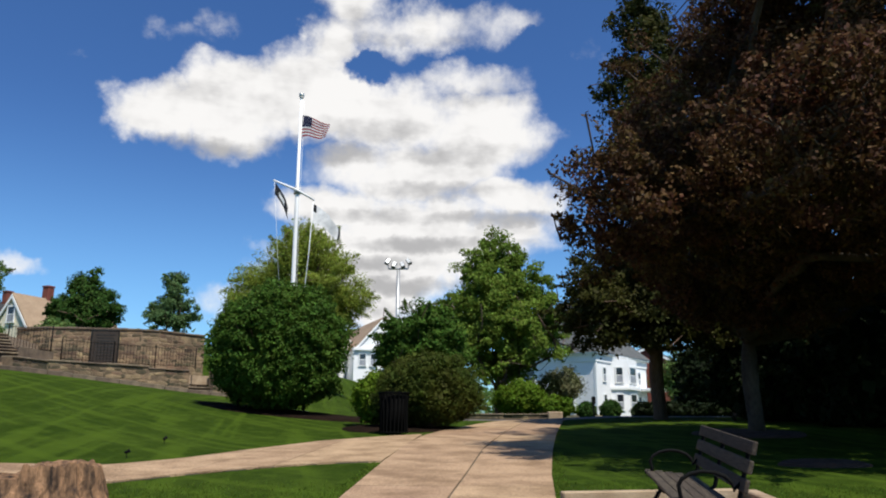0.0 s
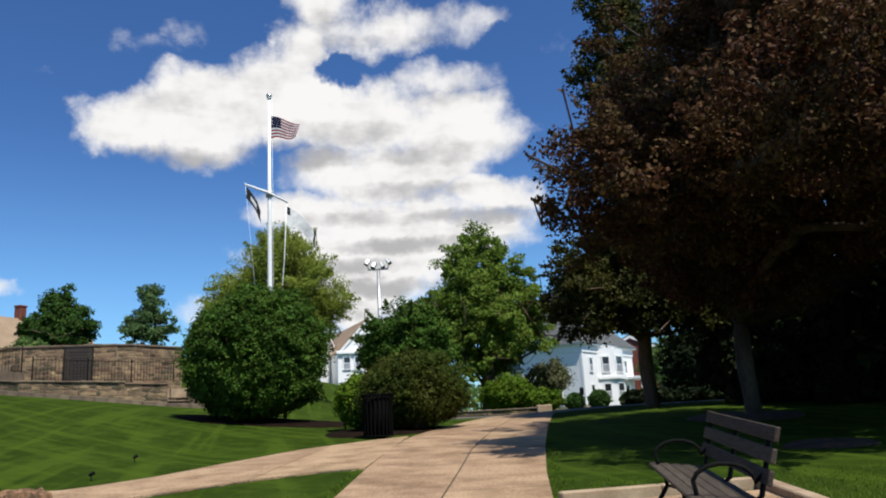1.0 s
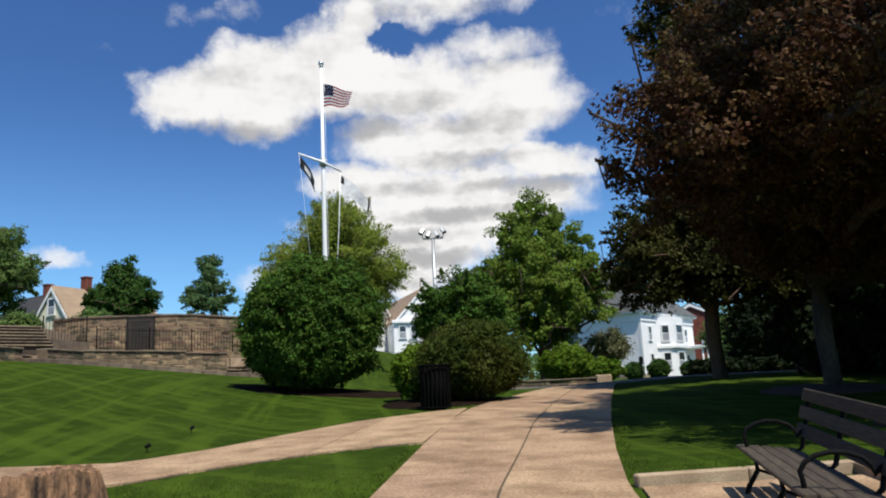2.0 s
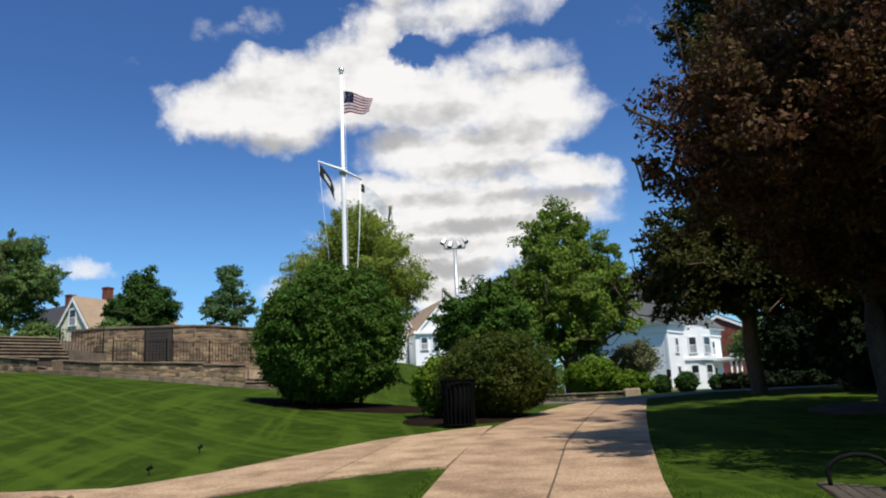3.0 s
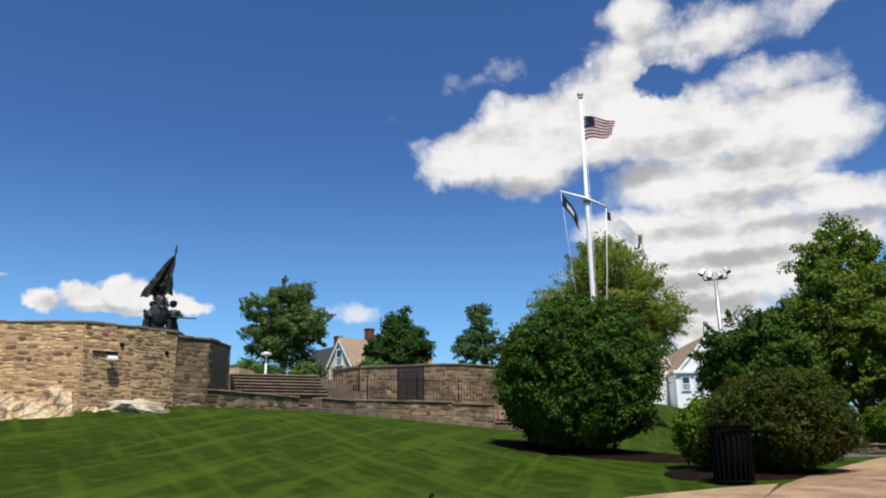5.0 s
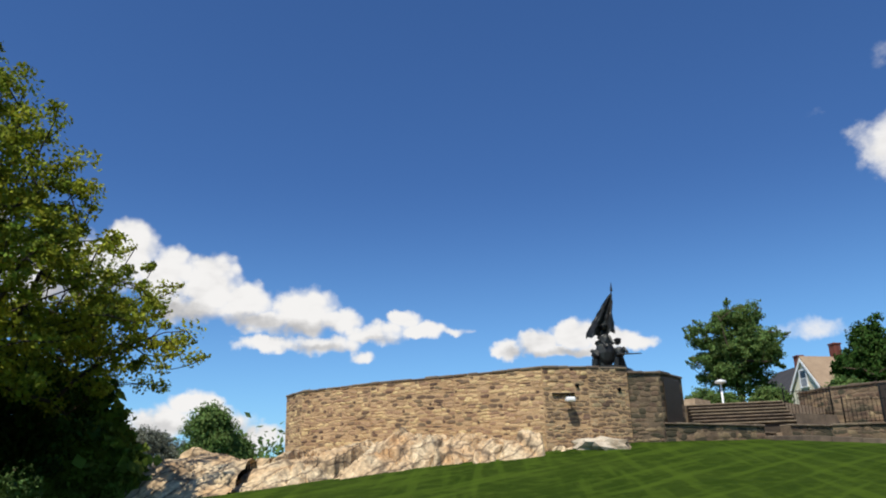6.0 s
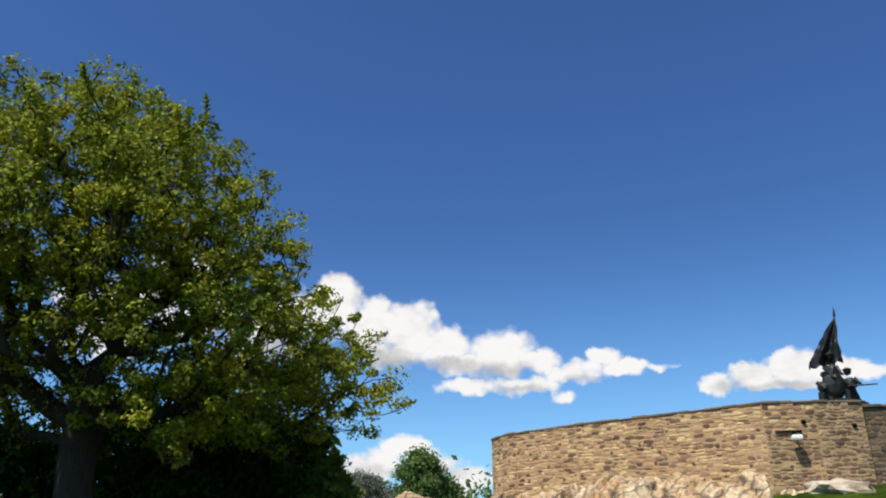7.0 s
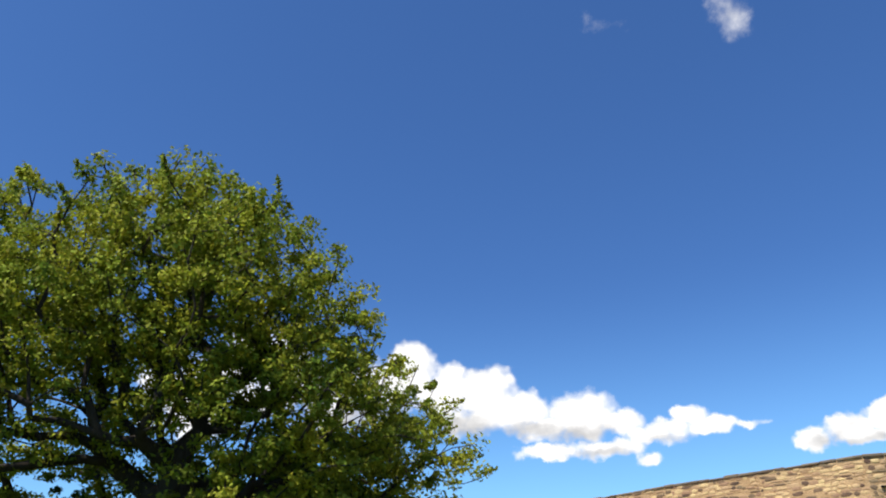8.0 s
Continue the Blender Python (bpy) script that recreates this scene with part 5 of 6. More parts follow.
def gable_end(parent, material, x0, x1, y, ze, zr, axis="y", name="gable_wall"):
    m = Matrix.Identity(4) if axis == "y" else Matrix(((0, 1, 0, 0), (1, 0, 0, 0), (0, 0, 1, 0), (0, 0, 0, 1)))
    xm = (x0 + x1) / 2
    v = [(x0, y, ze), (x1, y, ze), (xm, y, zr), (x0, y + 0.2, ze), (x1, y + 0.2, ze), (xm, y + 0.2, zr)]
    f = [(0, 1, 2), (5, 4, 3), (0, 3, 4, 1), (1, 4, 5, 2), (2, 5, 3, 0)]
    return ob_from(name, [tuple(m @ Vector(p)) for p in v], f, material, parent)


def window(parent, at, w, h, face, trim="whitepaint", bars=True, curtain=True):
    """A framed window on a wall. face: degrees of the wall's outward side; 0 looks along -y."""
    base = Matrix.Translation(at) @ Matrix.Rotation(radians(face), 4, "Z")
    fr = bmesh.new()
    for a in ((-w / 2 - 0.10, -w / 2, -0.06, 0.02, -0.02, h + 0.1), (w / 2, w / 2 + 0.10, -0.06, 0.02, -0.02, h + 0.1), (-w / 2, w / 2, -0.06, 0.02, h, h + 0.12), (-w / 2 - 0.14, w / 2 + 0.14, -0.10, 0.02, -0.09, -0.01)):
        box(fr, *a, 0.0, base)
    if bars:
        box(fr, -w / 2, w / 2, -0.045, 0.02, h * 0.5 - 0.03, h * 0.5 + 0.03, 0.0, base)
    wd = part("window", fr, M[trim], parent, "white window frame")
    for k in (0, 1):
        g = bmesh.new()
        box(g, -w / 2 + 0.01, w / 2 - 0.01, -0.03 + 0.012 * k, 0.01, h * 0.5 * k + 0.03, h * 0.5 * (k + 1) - 0.03, 0.0, base)
        part("pane", g, M["glass" if k or not curtain else "curtain"], wd, "dark window pane" if k or not curtain else "pale curtained pane")
    return wd


def build_white_house():
    h = thing("white_house", "large white clapboard house with bays and a grey roof", "house", at=(14.6, 80.5, gzf(14.4, 80.5) - 0.15), rz=55)
    # local: +x runs along the sunny side away from the corner, -y... the corner is the origin; the shaded side runs along +y mirrored
    # The sunny side faces local -y (x from 0 to 15); the shaded side faces local -x (y from 0 to 12).
    ze = 6.5
    bm = bmesh.new()
    box(bm, 0, 13.5, 0, 12, 0, ze)
    part("wall", bm, M["clap"], h)
    n = 34
    for i in range(n):                    # clapboards, each a thin wedge
        z = 0.65 + i * (ze - 0.9) / n
        s = (ze - 0.9) / n
        v = [(-0.012, 0, z + s), (-0.03, 0, z), (0, 0, z), (-0.012, 12, z + s), (-0.03, 12, z), (0, 12, z)]
        ob_from("clapboard", v, [(0, 3, 4, 1), (1, 4, 5, 2), (0, 1, 2), (5, 4, 3)], M["clap"], h)
    box_part("foundation", h, M["greystone"], -0.06, 13.56, -0.06, 12.06, -0.6, 0.45, 0.0, label="grey stone foundation")
    box_part("frieze", h, M["clap"], -0.10, 13.6, -0.10, 12.1, ze - 0.75, ze, 0.02)
    box_part("cornice", h, M["whitepaint"], -0.42, 14.0, -0.42, 12.5, ze, ze + 0.22, 0.04)
    box_part("corner_board", h, M["whitepaint"], -0.06, 0.22, -0.06, 0.22, 0.4, ze - 0.7, 0.01)
    # hipped roof with a gabled dormer over the shaded side
    v = [(-0.5, -0.5, ze + 0.2), (14.0, -0.5, ze + 0.2), (14.0, 12.5, ze + 0.2), (-0.5, 12.5, ze + 0.2), (5.2, 6, ze + 6.6), (8.6, 6, ze + 6.6)]
    ob_from("roof", v, [(0, 1, 5, 4), (1, 2, 5), (2, 3, 4, 5), (3, 0, 4), (3, 2, 1, 0)], M["shinglegrey"], h, "grey shingle roof")
    # pediment on the shaded side
    v = [(-0.6, 2.2, ze + 0.2), (-0.6, 7.4, ze + 0.2), (-0.6, 4.8, ze + 2.0), (4.0, 2.2, ze + 0.2), (4.0, 7.4, ze + 0.2), (4.0, 4.8, ze + 2.0)]
    ob_from("pediment", v, [(0, 2, 1), (3, 4, 5), (0, 1, 4, 3)], M["whitepaint"], h)
    v = [(-0.85, 1.8, ze + 0.12), (-0.85, 4.8, ze + 2.2), (-0.85, 7.8, ze + 0.12), (4.2, 1.8, ze + 0.12), (4.2, 4.8, ze + 2.2), (4.2, 7.8, ze + 0.12)]
    ob_from("dormer_roof", v, [(0, 3, 4, 1), (1, 4, 5, 2)], M["shinglegrey"], h)
    box_part("chimney", h, M["brick"], 5.6, 6.4, 7.5, 8.4, ze + 2, ze + 5.6, 0.03, label="red brick chimney")
    for y in (3.0, 7.5):
        window(h, (-0.04, y, 3.7), 0.9, 1.5, -90)
        window(h, (-0.04, y, 1.0), 0.9, 1.6, -90)
    for x in (1.9, 11.2):
        for z in (1.0, 3.75):
            window(h, (x, -0.04, z + 0.1), 0.65, 1.35, 0)
    # bays on the sunny side: three-sided, two storeys
    for bx in (3.6,):
        prof = [(bx, 0), (bx + 1.3, -1.3), (bx + 3.9, -1.3), (bx + 5.2, 0)]
        for z0, z1 in ((0.2, ze - 0.25),):
            v = [(x, y, z0) for x, y in prof] + [(x, y, z1) for x, y in prof]
            ob_from("bay_wall", v, [(0, 1, 5, 4), (1, 2, 6, 5), (2, 3, 7, 6), (4, 5, 6, 7), (3, 2, 1, 0)], M["clap"], h)
        for z in (3.05,):
            v = [(bx - 0.25, 0, z), (bx + 1.2, -1.6, z), (bx + 4.0, -1.6, z), (bx + 5.45, 0, z)]
            v += [(x, y, zz + 0.28) for x, y, zz in v]
            ob_from("bay_cornice", v, [(0, 1, 5, 4), (1, 2, 6, 5), (2, 3, 7, 6), (4, 5, 6, 7), (3, 2, 1, 0)], M["whitepaint"], h)
        for z in (0.95, 3.75):
            window(h, (bx + 2.6, -1.34, z + 0.05), 1.5, 1.6, 0)
            window(h, (bx + 0.62, -0.68, z + 0.05), 0.7, 1.55, -45)
            window(h, (bx + 4.58, -0.68, z + 0.05), 0.7, 1.55, 45)
    # porch
    box_part("porch_floor", h, M["whitepaint"], 10.2, 13.4, -2.2, 0, 0.5, 0.75, 0.02)
    for x in (10.4, 11.9, 13.3):
        tube("porch_post", [(x, -2.05, 0.7), (x, -2.05, 3.1)], 0.10, M["whitepaint"], h, 8)
    box_part("porch_roof", h, M["whitepaint"], 9.9, 13.7, -2.5, 0.1, 3.1, 3.4, 0.03)
    for k in range(18):
        box_part("baluster", h, M["whitepaint"], 10.45 + k * 0.16, 10.51 + k * 0.16, -2.08, -2.02, 0.75, 1.5, 0.0)
    box_part("porch_rail", h, M["whitepaint"], 10.4, 13.3, -2.12, -1.98, 1.5, 1.6, 0.01)


build_white_house()


def simple_house(name, label, at, rz, w, d, ze, zr, wall, roof, chimneys=(), axis="y", wins=(), storey=True):
    h = thing(name, label, "house", at=at, rz=rz)
    bm = bmesh.new()
    box(bm, -w / 2, w / 2, 0, d, -1.0, ze)
    part("wall", bm, M[wall], h)
    gable_end(h, M[wall], -w / 2, w / 2, -0.003, ze, zr)
    gable_end(h, M[wall], -w / 2, w / 2, d - 0.2, ze, zr)
    gable_roof(h, M[roof], -w / 2, w / 2, 0, d, ze, zr, 0.16)
    for s in (-1, 1):                     # white boards along the gable's edges
        rise = (zr - ze) / (w / 2)
        v = [(0, -0.20, zr + 0.02), (s * (w / 2 + 0.18), -0.20, ze - rise * 0.18), (s * (w / 2 + 0.18), -0.20, ze - rise * 0.18 - 0.30), (0, -0.20, zr - 0.32)]
        v += [(a, b + 0.06, c) for a, b, c in v]
        f = [(0, 1, 2, 3), (7, 6, 5, 4), (0, 4, 5, 1), (1, 5, 6, 2), (2, 6, 7, 3), (3, 7, 4, 0)]
        ob_from("rake_board", v, f if s < 0 else [q[::-1] for q in f], M["whitepaint"], h, "white rake board")
    for x, y, z, ww, hh, face in wins:
        window(h, (x, y, z), ww, hh, face)
    for x, y, zt in chimneys:
        c = box_part("chimney", h, M["brick"], x - 0.34, x + 0.34, y - 0.34, y + 0.34, ze, zt, 0.02, label="red brick chimney")
        box_part("chimney_cap", c, M["brick"], x - 0.39, x + 0.39, y - 0.39, y + 0.39, zt, zt + 0.15, 0.02)
    return h


zy = 6.2
yh = simple_house("yellow_house", "cream gabled house with a tan shingle roof and brick chimney", (-37.38, 65.66, zy), -21, 5.0, 10.5, 9.3 - zy, 12.65 - zy, "cream", "shingletan", chimneys=((-0.2, 3.6, 13.85 - zy),), wins=((0.0, -0.06, 10.3 - zy, 0.75, 1.3, 0), (-1.1, -0.06, 7.0 - zy, 0.8, 1.4, 0), (1.1, -0.06, 7.0 - zy, 0.8, 1.4, 0)))
simple_house("dark_roof_house", "house with a dark slate roof and brick chimney", (-39.8, 73.4, zy), 62, 6.0, 9.0, 10.6 - zy, 13.5 - zy, "cream", "shingledark", chimneys=((0.0, 4.3, 14.5 - zy),))
gh = simple_house("gabled_house", "white house with a white-trimmed gable and a tan roof", (-8.0, 88.7, 5.0), 22, 6.4, 14.0, 10.2 - 5.0, 13.7 - 5.0, "clap", "shingletan", wins=((-2.2, -0.06, 3.4, 0.7, 1.3, 0), (-0.9, -0.06, 3.4, 0.7, 1.3, 0), (0.6, -0.06, 3.4, 0.7, 1.3, 0), (2.0, -0.06, 3.4, 0.7, 1.3, 0)))
box_part("eave_cornice", gh, M["whitepaint"], -3.45, 3.45, -0.32, -0.06, 5.05, 5.38, 0.03, label="white eave cornice")
wing = simple_house("gabled_house_wing", "white house wing with a tan roof", (-12.3, 90.0, 5.0), 76, 6.0, 4.5, 10.2 - 5.0, 12.4 - 5.0, "clap", "shingletan")
bk = simple_house("brick_house", "orange brick house behind the white house", (23.9, 98.0, 2.6), -20, 9.0, 9.0, 6.6, 8.8, "brick", "shinglegrey", wins=((-2, -0.06, 3.4, 0.9, 1.5, 0), (1.5, -0.06, 3.4, 0.9, 1.5, 0), (-2, -0.06, 0.9, 0.9, 1.5, 0)))

# low retaining wall with a stone end block, and a dark sign post near the street
rw = low_wall("retaining_wall", [(0.6, 41.5), (5.0, 41.5)], 1.85, 2.25, 71, "low rubble stone retaining wall by the drive")
box_part("end_block", rw, M["curb"], 5.0, 5.75, 41.35, 42.0, 1.5, 2.42, 0.04, label="pale stone end block")
sp = thing("sign_post", "slim dark post with a small dark sign", "sign post", at=(11.1, 62.8, gzf(11.1, 62.8)))
tube("post", [(0, 0, 0), (0, 0, 2.1)], 0.06, M["iron"], sp, 6)
box_part("sign_panel", sp, M["iron"], -0.16, 0.16, -0.10, -0.06, 1.5, 2.05, 0.01)


# ---- trees and shrubs ----
def crown_points(rng, shells, clumps, per, spread, inner=0.35, ragged=0.28):
    """Leaf centres in clumps inside a set of ellipsoids (x, y, z, rx, ry, rz), denser near the outside."""
    vol = np.array([s[3] * s[4] * s[5] for s in shells]) ** 0.8
    pick = rng.choice(len(shells), clumps, p=vol / vol.sum())
    sh = np.array(shells, float)[pick]
    d = rng.normal(size=(clumps, 3))
    d /= np.linalg.norm(d, axis=1, keepdims=True)
    lump = np.array([noise.noise(Vector((a * 2.1 + k, b * 2.1, c * 2.1))) for (a, b, c), k in zip(d, pick * 5.0)])
    r = (rng.uniform(inner ** 2, 1.0, clumps)) ** 0.5 * np.minimum(1 + ragged * lump * 1.6, 1.22)
    c = sh[:, :3] + d * sh[:, 3:] * r[:, None]
    far = np.array([np.sort(((c - q) ** 2).sum(1))[min(4, clumps - 1)] for q in c]) ** 0.5
    keep = far < max(0.45, np.quantile(far, 0.96))
    c, d, clumps = c[keep], d[keep], int(keep.sum())
    sp = spread * rng.uniform(0.6, 1.5, clumps)
    v = rng.normal(size=(clumps * per, 3))
    v /= np.linalg.norm(v, axis=1, keepdims=True)
    ball = v * (rng.uniform(0, 1, clumps * per) ** 0.45)[:, None] * (1, 1, 0.7)
    pts = np.repeat(c, per, 0) + ball * 1.75 * np.repeat(sp, per)[:, None]
    out = v * 0.8 + np.repeat(d, per, 0) * 0.5
    return c, pts, out


def grow(rng, foot, th, tr, lean, ends, bend=0.35, reach=0.30):
    """Branches from a trunk to all the ends: each end joins the branch that it reaches by the shortest way along the wood.
    Returns points, parents, and radii by the number of ends that a branch carries."""
    n0 = max(5, int(th / 0.3))
    P, par, way, run = [], [], [], []
    for i in range(n0 + 1):
        f = i / n0
        z = -0.35 + f * (th + 0.35)
        P.append((foot[0] + lean[0] * f * th + 0.25 * tr * math.sin(f * 5.8 + 1), foot[1] + lean[1] * f * th + 0.25 * tr * math.cos(f * 4.6), z))
        par.append(i - 1)
        way.append((0.0, 0.0, 1.0))
        run.append(z)
    cap = 8 * len(ends) + n0 + 10
    Pa, Ra = np.zeros((cap, 3)), np.full(cap, 1e9)
    n = len(P)
    Pa[:n], Ra[:n] = P, run
    Ra[: int(n0 * 0.62)] = 1e9            # nothing leaves the lower trunk
    top = np.array(P[-1])
    for k in np.argsort(((ends - top) ** 2).sum(1)):
        e = ends[k]
        d = np.sqrt(((Pa[:n] - e) ** 2).sum(1))
        b = int(np.argmin(d + reach * Ra[:n] + 0.5 * np.maximum(0, Pa[:n, 2] - e[2])))
        a, gap = Pa[b].copy(), float(d[b])
        m = min(6, max(1, int(gap / 0.45)))
        ctl = a + np.array(way[b]) * gap * bend + rng.normal(size=3) * 0.09 * gap
        last = b
        for i in range(1, m + 1):
            f = i / m
            p = a * (1 - f) ** 2 + ctl * 2 * f * (1 - f) + e * f * f
            w = p - Pa[last]
            lw = float(np.linalg.norm(w)) + 1e-6
            if n >= cap:
                break
            Pa[n], Ra[n] = p, Ra[b] + gap * f if Ra[b] < 1e8 else gap * f
            par.append(last)
            way.append(tuple(w / lw))
            last = n
            n += 1
    load = np.full(n, 0.02)
    kids = np.zeros(n, int)
    for i in range(n - 1, 0, -1):
        if kids[i] == 0:
            load[i] += 1.0
        load[par[i]] += load[i]
        kids[par[i]] += 1
    rad = np.maximum(0.006, tr * (load / load[n0]) ** 0.54)
    rad[: n0 + 1] = tr * (1.06 - 0.06 * np.arange(n0 + 1) / n0)
    rad[0], rad[1] = tr * 1.45, tr * 1.18
    return Pa[:n], par, rad, load, n0


def wood(name, P, par, rad, load, n0, material, parent, label, seed):
    """One mesh of tapering limbs: each limb runs on along its heaviest branch."""
    n = len(par)
    heavy = [-1] * n
    for i in range(1, n):
        if heavy[par[i]] < 0 or load[i] > load[heavy[par[i]]]:
            heavy[par[i]] = i
    verts, faces = [], []
    for i in range(n):
        if i and heavy[par[i]] == i:
            continue
        run = [i]
        while heavy[run[-1]] >= 0:
            run.append(heavy[run[-1]])
        pts, rr = [Vector(P[k]) for k in run], [float(rad[k]) for k in run]
        if i:                             # begins inside the limb that bears it
            pts, rr = [Vector(P[par[i]])] + pts, [min(float(rad[par[i]]), rr[0] * 1.25)] + rr
        if len(pts) < 2:
            continue
        sides = 18 if i == 0 else (8 if rr[0] > 0.05 else 4)
        v, f = tube_arrays(pts, rr, sides, False)
        if rr[0] > 0.08:                  # furrows and swellings
            v = [pts[q // sides] + (x - pts[q // sides]) * (1 + 0.16 * noise.noise(Vector((x.x * 3 + seed, x.y * 3, x.z * 0.6))) + 0.10 * noise.noise(Vector((x.x * 8, x.y * 8 + seed, x.z * 1.1)))) for q, x in enumerate(v)]
        b = len(verts)
        verts.extend(v)
        faces.extend(tuple(x + b for x in q) for q in f)
    return ob_from(name, verts, faces, M[material], parent, label, smooth=True)


def tree(name, label, at, trunk, shells, leaves, leaf_size, material, bark="bark", clumps=300, spread=0.35, seed=1, inner=0.35, ragged=0.28, slim=0.55, lean=(0, 0), limbs=90, category="tree", trunk_label="", shoots=0, shoot=0.9, droop=0.0, form=1.0):
    """trunk: height at which the limbs begin to part, and radius. shells are relative to the foot. shoots: long twigs that stand out of the crown."""
    rng = np.random.default_rng(seed)
    t = thing(name, label, category, at=at)
    th, tr = trunk
    per = max(1, leaves // clumps)
    c, pts, out = crown_points(rng, shells, clumps, per, spread, inner, ragged)
    mid = np.mean([s[:3] for s in shells], axis=0)
    pick = c[rng.permutation(len(c))[: min(limbs, len(c))]]
    core = np.array(shells, float)[rng.integers(0, len(shells), max(12, limbs // 6))]
    v = rng.normal(size=(len(core), 3))
    v /= np.linalg.norm(v, axis=1, keepdims=True)
    ends = [pick, core[:, :3] + v * core[:, 3:] * rng.uniform(0.1, 0.6, (len(core), 1))]
    if shoots:
        o = c[np.argsort(-np.linalg.norm((c - mid) / np.ptp(c, axis=0), axis=1))[: shoots * 3]]
        o = o[rng.permutation(len(o))[:shoots]]
        d = (o - mid) / np.linalg.norm(o - mid, axis=1, keepdims=True) + rng.normal(size=o.shape) * 0.3
        d[:, 2] += 0.45 - droop
        d /= np.linalg.norm(d, axis=1, keepdims=True)
        long = shoot * rng.uniform(0.4, 1.2, (len(o), 1))
        ends.append(o + d * long)
        m = max(10, int(90 * shoot))
        f = rng.uniform(0, 1, (len(o), m, 1))
        sp = o[:, None] + d[:, None] * long[:, None] * f + rng.normal(size=(len(o), m, 3)) * 0.10 * (1.1 - 0.7 * f) * shoot
        pts = np.concatenate([pts, sp.reshape(-1, 3)])
        out = np.concatenate([out, np.repeat(d, m, 0)])
    ends = np.concatenate(ends)
    ends = ends[ends[:, 2] > th * 0.45]
    wood("trunk", *grow(rng, (0, 0), th, tr, lean, ends), bark, t, trunk_label, seed)
    quads_object("crown", leaf_quads(rng, pts, leaf_size, out * form, slim=slim), M[material], t)
    return t


def shrub(name, label, at, shells, leaves, leaf_size, material, seed=1, inner=0.8, ragged=0.10, clumps=500, spread=0.12, category="bush", stems=9, slim=0.55):
    """A clipped or dense shrub: leaves in a thick skin, dark stems inside, and a dense inner mass."""
    rng = np.random.default_rng(seed)
    t = thing(name, label, category, at=at)
    c, pts, out = crown_points(rng, shells, clumps, max(1, leaves // clumps), spread, inner, ragged)
    pts[:, 2] = np.maximum(pts[:, 2], 0.05)
    quads_object("foliage", leaf_quads(rng, pts, leaf_size, out * 1.7, slim=slim), M[material], t)
    n = leaves // 4
    c2, p2, o2 = crown_points(rng, [(s[0], s[1], s[2], s[3] * 0.85, s[4] * 0.85, s[5] * 0.85) for s in shells], max(1, n // 5), 5, spread * 1.5, 0.4, ragged)
    p2[:, 2] = np.maximum(p2[:, 2], 0.05)
    quads_object("inner_foliage", leaf_quads(rng, p2, leaf_size * 2.2, slim=0.8), M[material], t)
    verts, faces = [], []
    for k in range(stems):
        e = Vector(c[rng.integers(len(c))])
        a = Vector((0.12 * math.cos(k * 2.4), 0.12 * math.sin(k * 2.4), -0.1))
        v, f = tube_arrays([a, a.lerp(e, 0.5) + Vector((0, 0, 0.1)), e], [0.05, 0.03, 0.008], 5, False)
        b = len(verts)
        verts.extend(v)
        faces.extend(tuple(i + b for i in q) for q in f)
    ob_from("stems", verts, faces, M["bark"], t, smooth=True)
    return t


def at_ground(x, y, dz=0.0):
    return (x, y, gzf(x, y) + dz)


# lawn shrubs
shrub("round_bush", "large dense round green bush in a mulch bed", at_ground(-5.75, 26.8, 0.05), [(0, 0, 2.15, 2.3, 2.25, 2.15), (0, 0, 1.1, 2.0, 2.0, 1.0)], 70000, 0.052, "ball_leaf", 101, 0.85, 0.10, 1500, 0.13)
shrub("spreading_yew", "broad dark green clipped yew with brownish tips", at_ground(-0.55, 23.0, 0.05), [(0, 0, 1.12, 1.45, 1.4, 1.02), (0.2, 0, 0.85, 1.35, 1.3, 0.75), (-0.6, 0.1, 0.85, 1.0, 1.1, 0.75)], 46000, 0.042, "yew_leaf", 102, 0.85, 0.10, 1400, 0.10, slim=0.3)
shrub("light_shrub", "small bright green shrub beside the yew", at_ground(-2.15, 24.4, 0.03), [(0, 0, 0.85, 0.66, 0.7, 0.75)], 9000, 0.05, "hedge_leaf", 103, 0.75, 0.2, 400, 0.10)
# trees behind
tree("willow_tree", "soft yellow-green feathery tree behind the round bush", at_ground(-9.5, 48.8), (2.0, 0.28), [(0, 0, 6.2, 3.9, 3.4, 3.2), (-2.0, 0, 5.2, 2.4, 2.4, 2.4), (2.4, 0, 5.4, 2.2, 2.2, 2.4), (0.2, 0, 8.4, 2.6, 2.2, 1.9)], 70000, 0.11, "willow_leaf", clumps=620, spread=0.36, seed=111, inner=0.3, slim=0.25, limbs=260, shoots=200, shoot=1.3, droop=0.55)
tree("sweetgum_tree", "tall pointed fresh green tree with pyramidal crown", at_ground(2.95, 49.6), (2.2, 0.26), [(0, 0, 4.6, 4.3, 3.8, 2.3), (0.3, 0, 6.3, 3.8, 3.3, 2.0), (0.1, 0, 7.9, 3.0, 2.6, 1.9), (-0.1, 0, 9.4, 2.2, 2.0, 1.7), (-0.1, 0, 10.9, 1.25, 1.1, 1.5), (-0.1, 0, 12.1, 0.5, 0.5, 1.0), (2.6, 0, 8.6, 0.9, 1.0, 1.7), (2.9, 0, 6.6, 1.4, 1.4, 1.6), (-1.7, 0, 9.6, 0.7, 0.8, 1.4), (-2.3, 0, 6.4, 1.6, 1.7, 1.9), (1.2, 0, 9.9, 0.8, 0.8, 1.3)], 90000, 0.10, "maple_leaf", clumps=900, spread=0.27, seed=112, inner=0.3, ragged=0.40, limbs=200, shoots=110, shoot=0.9)
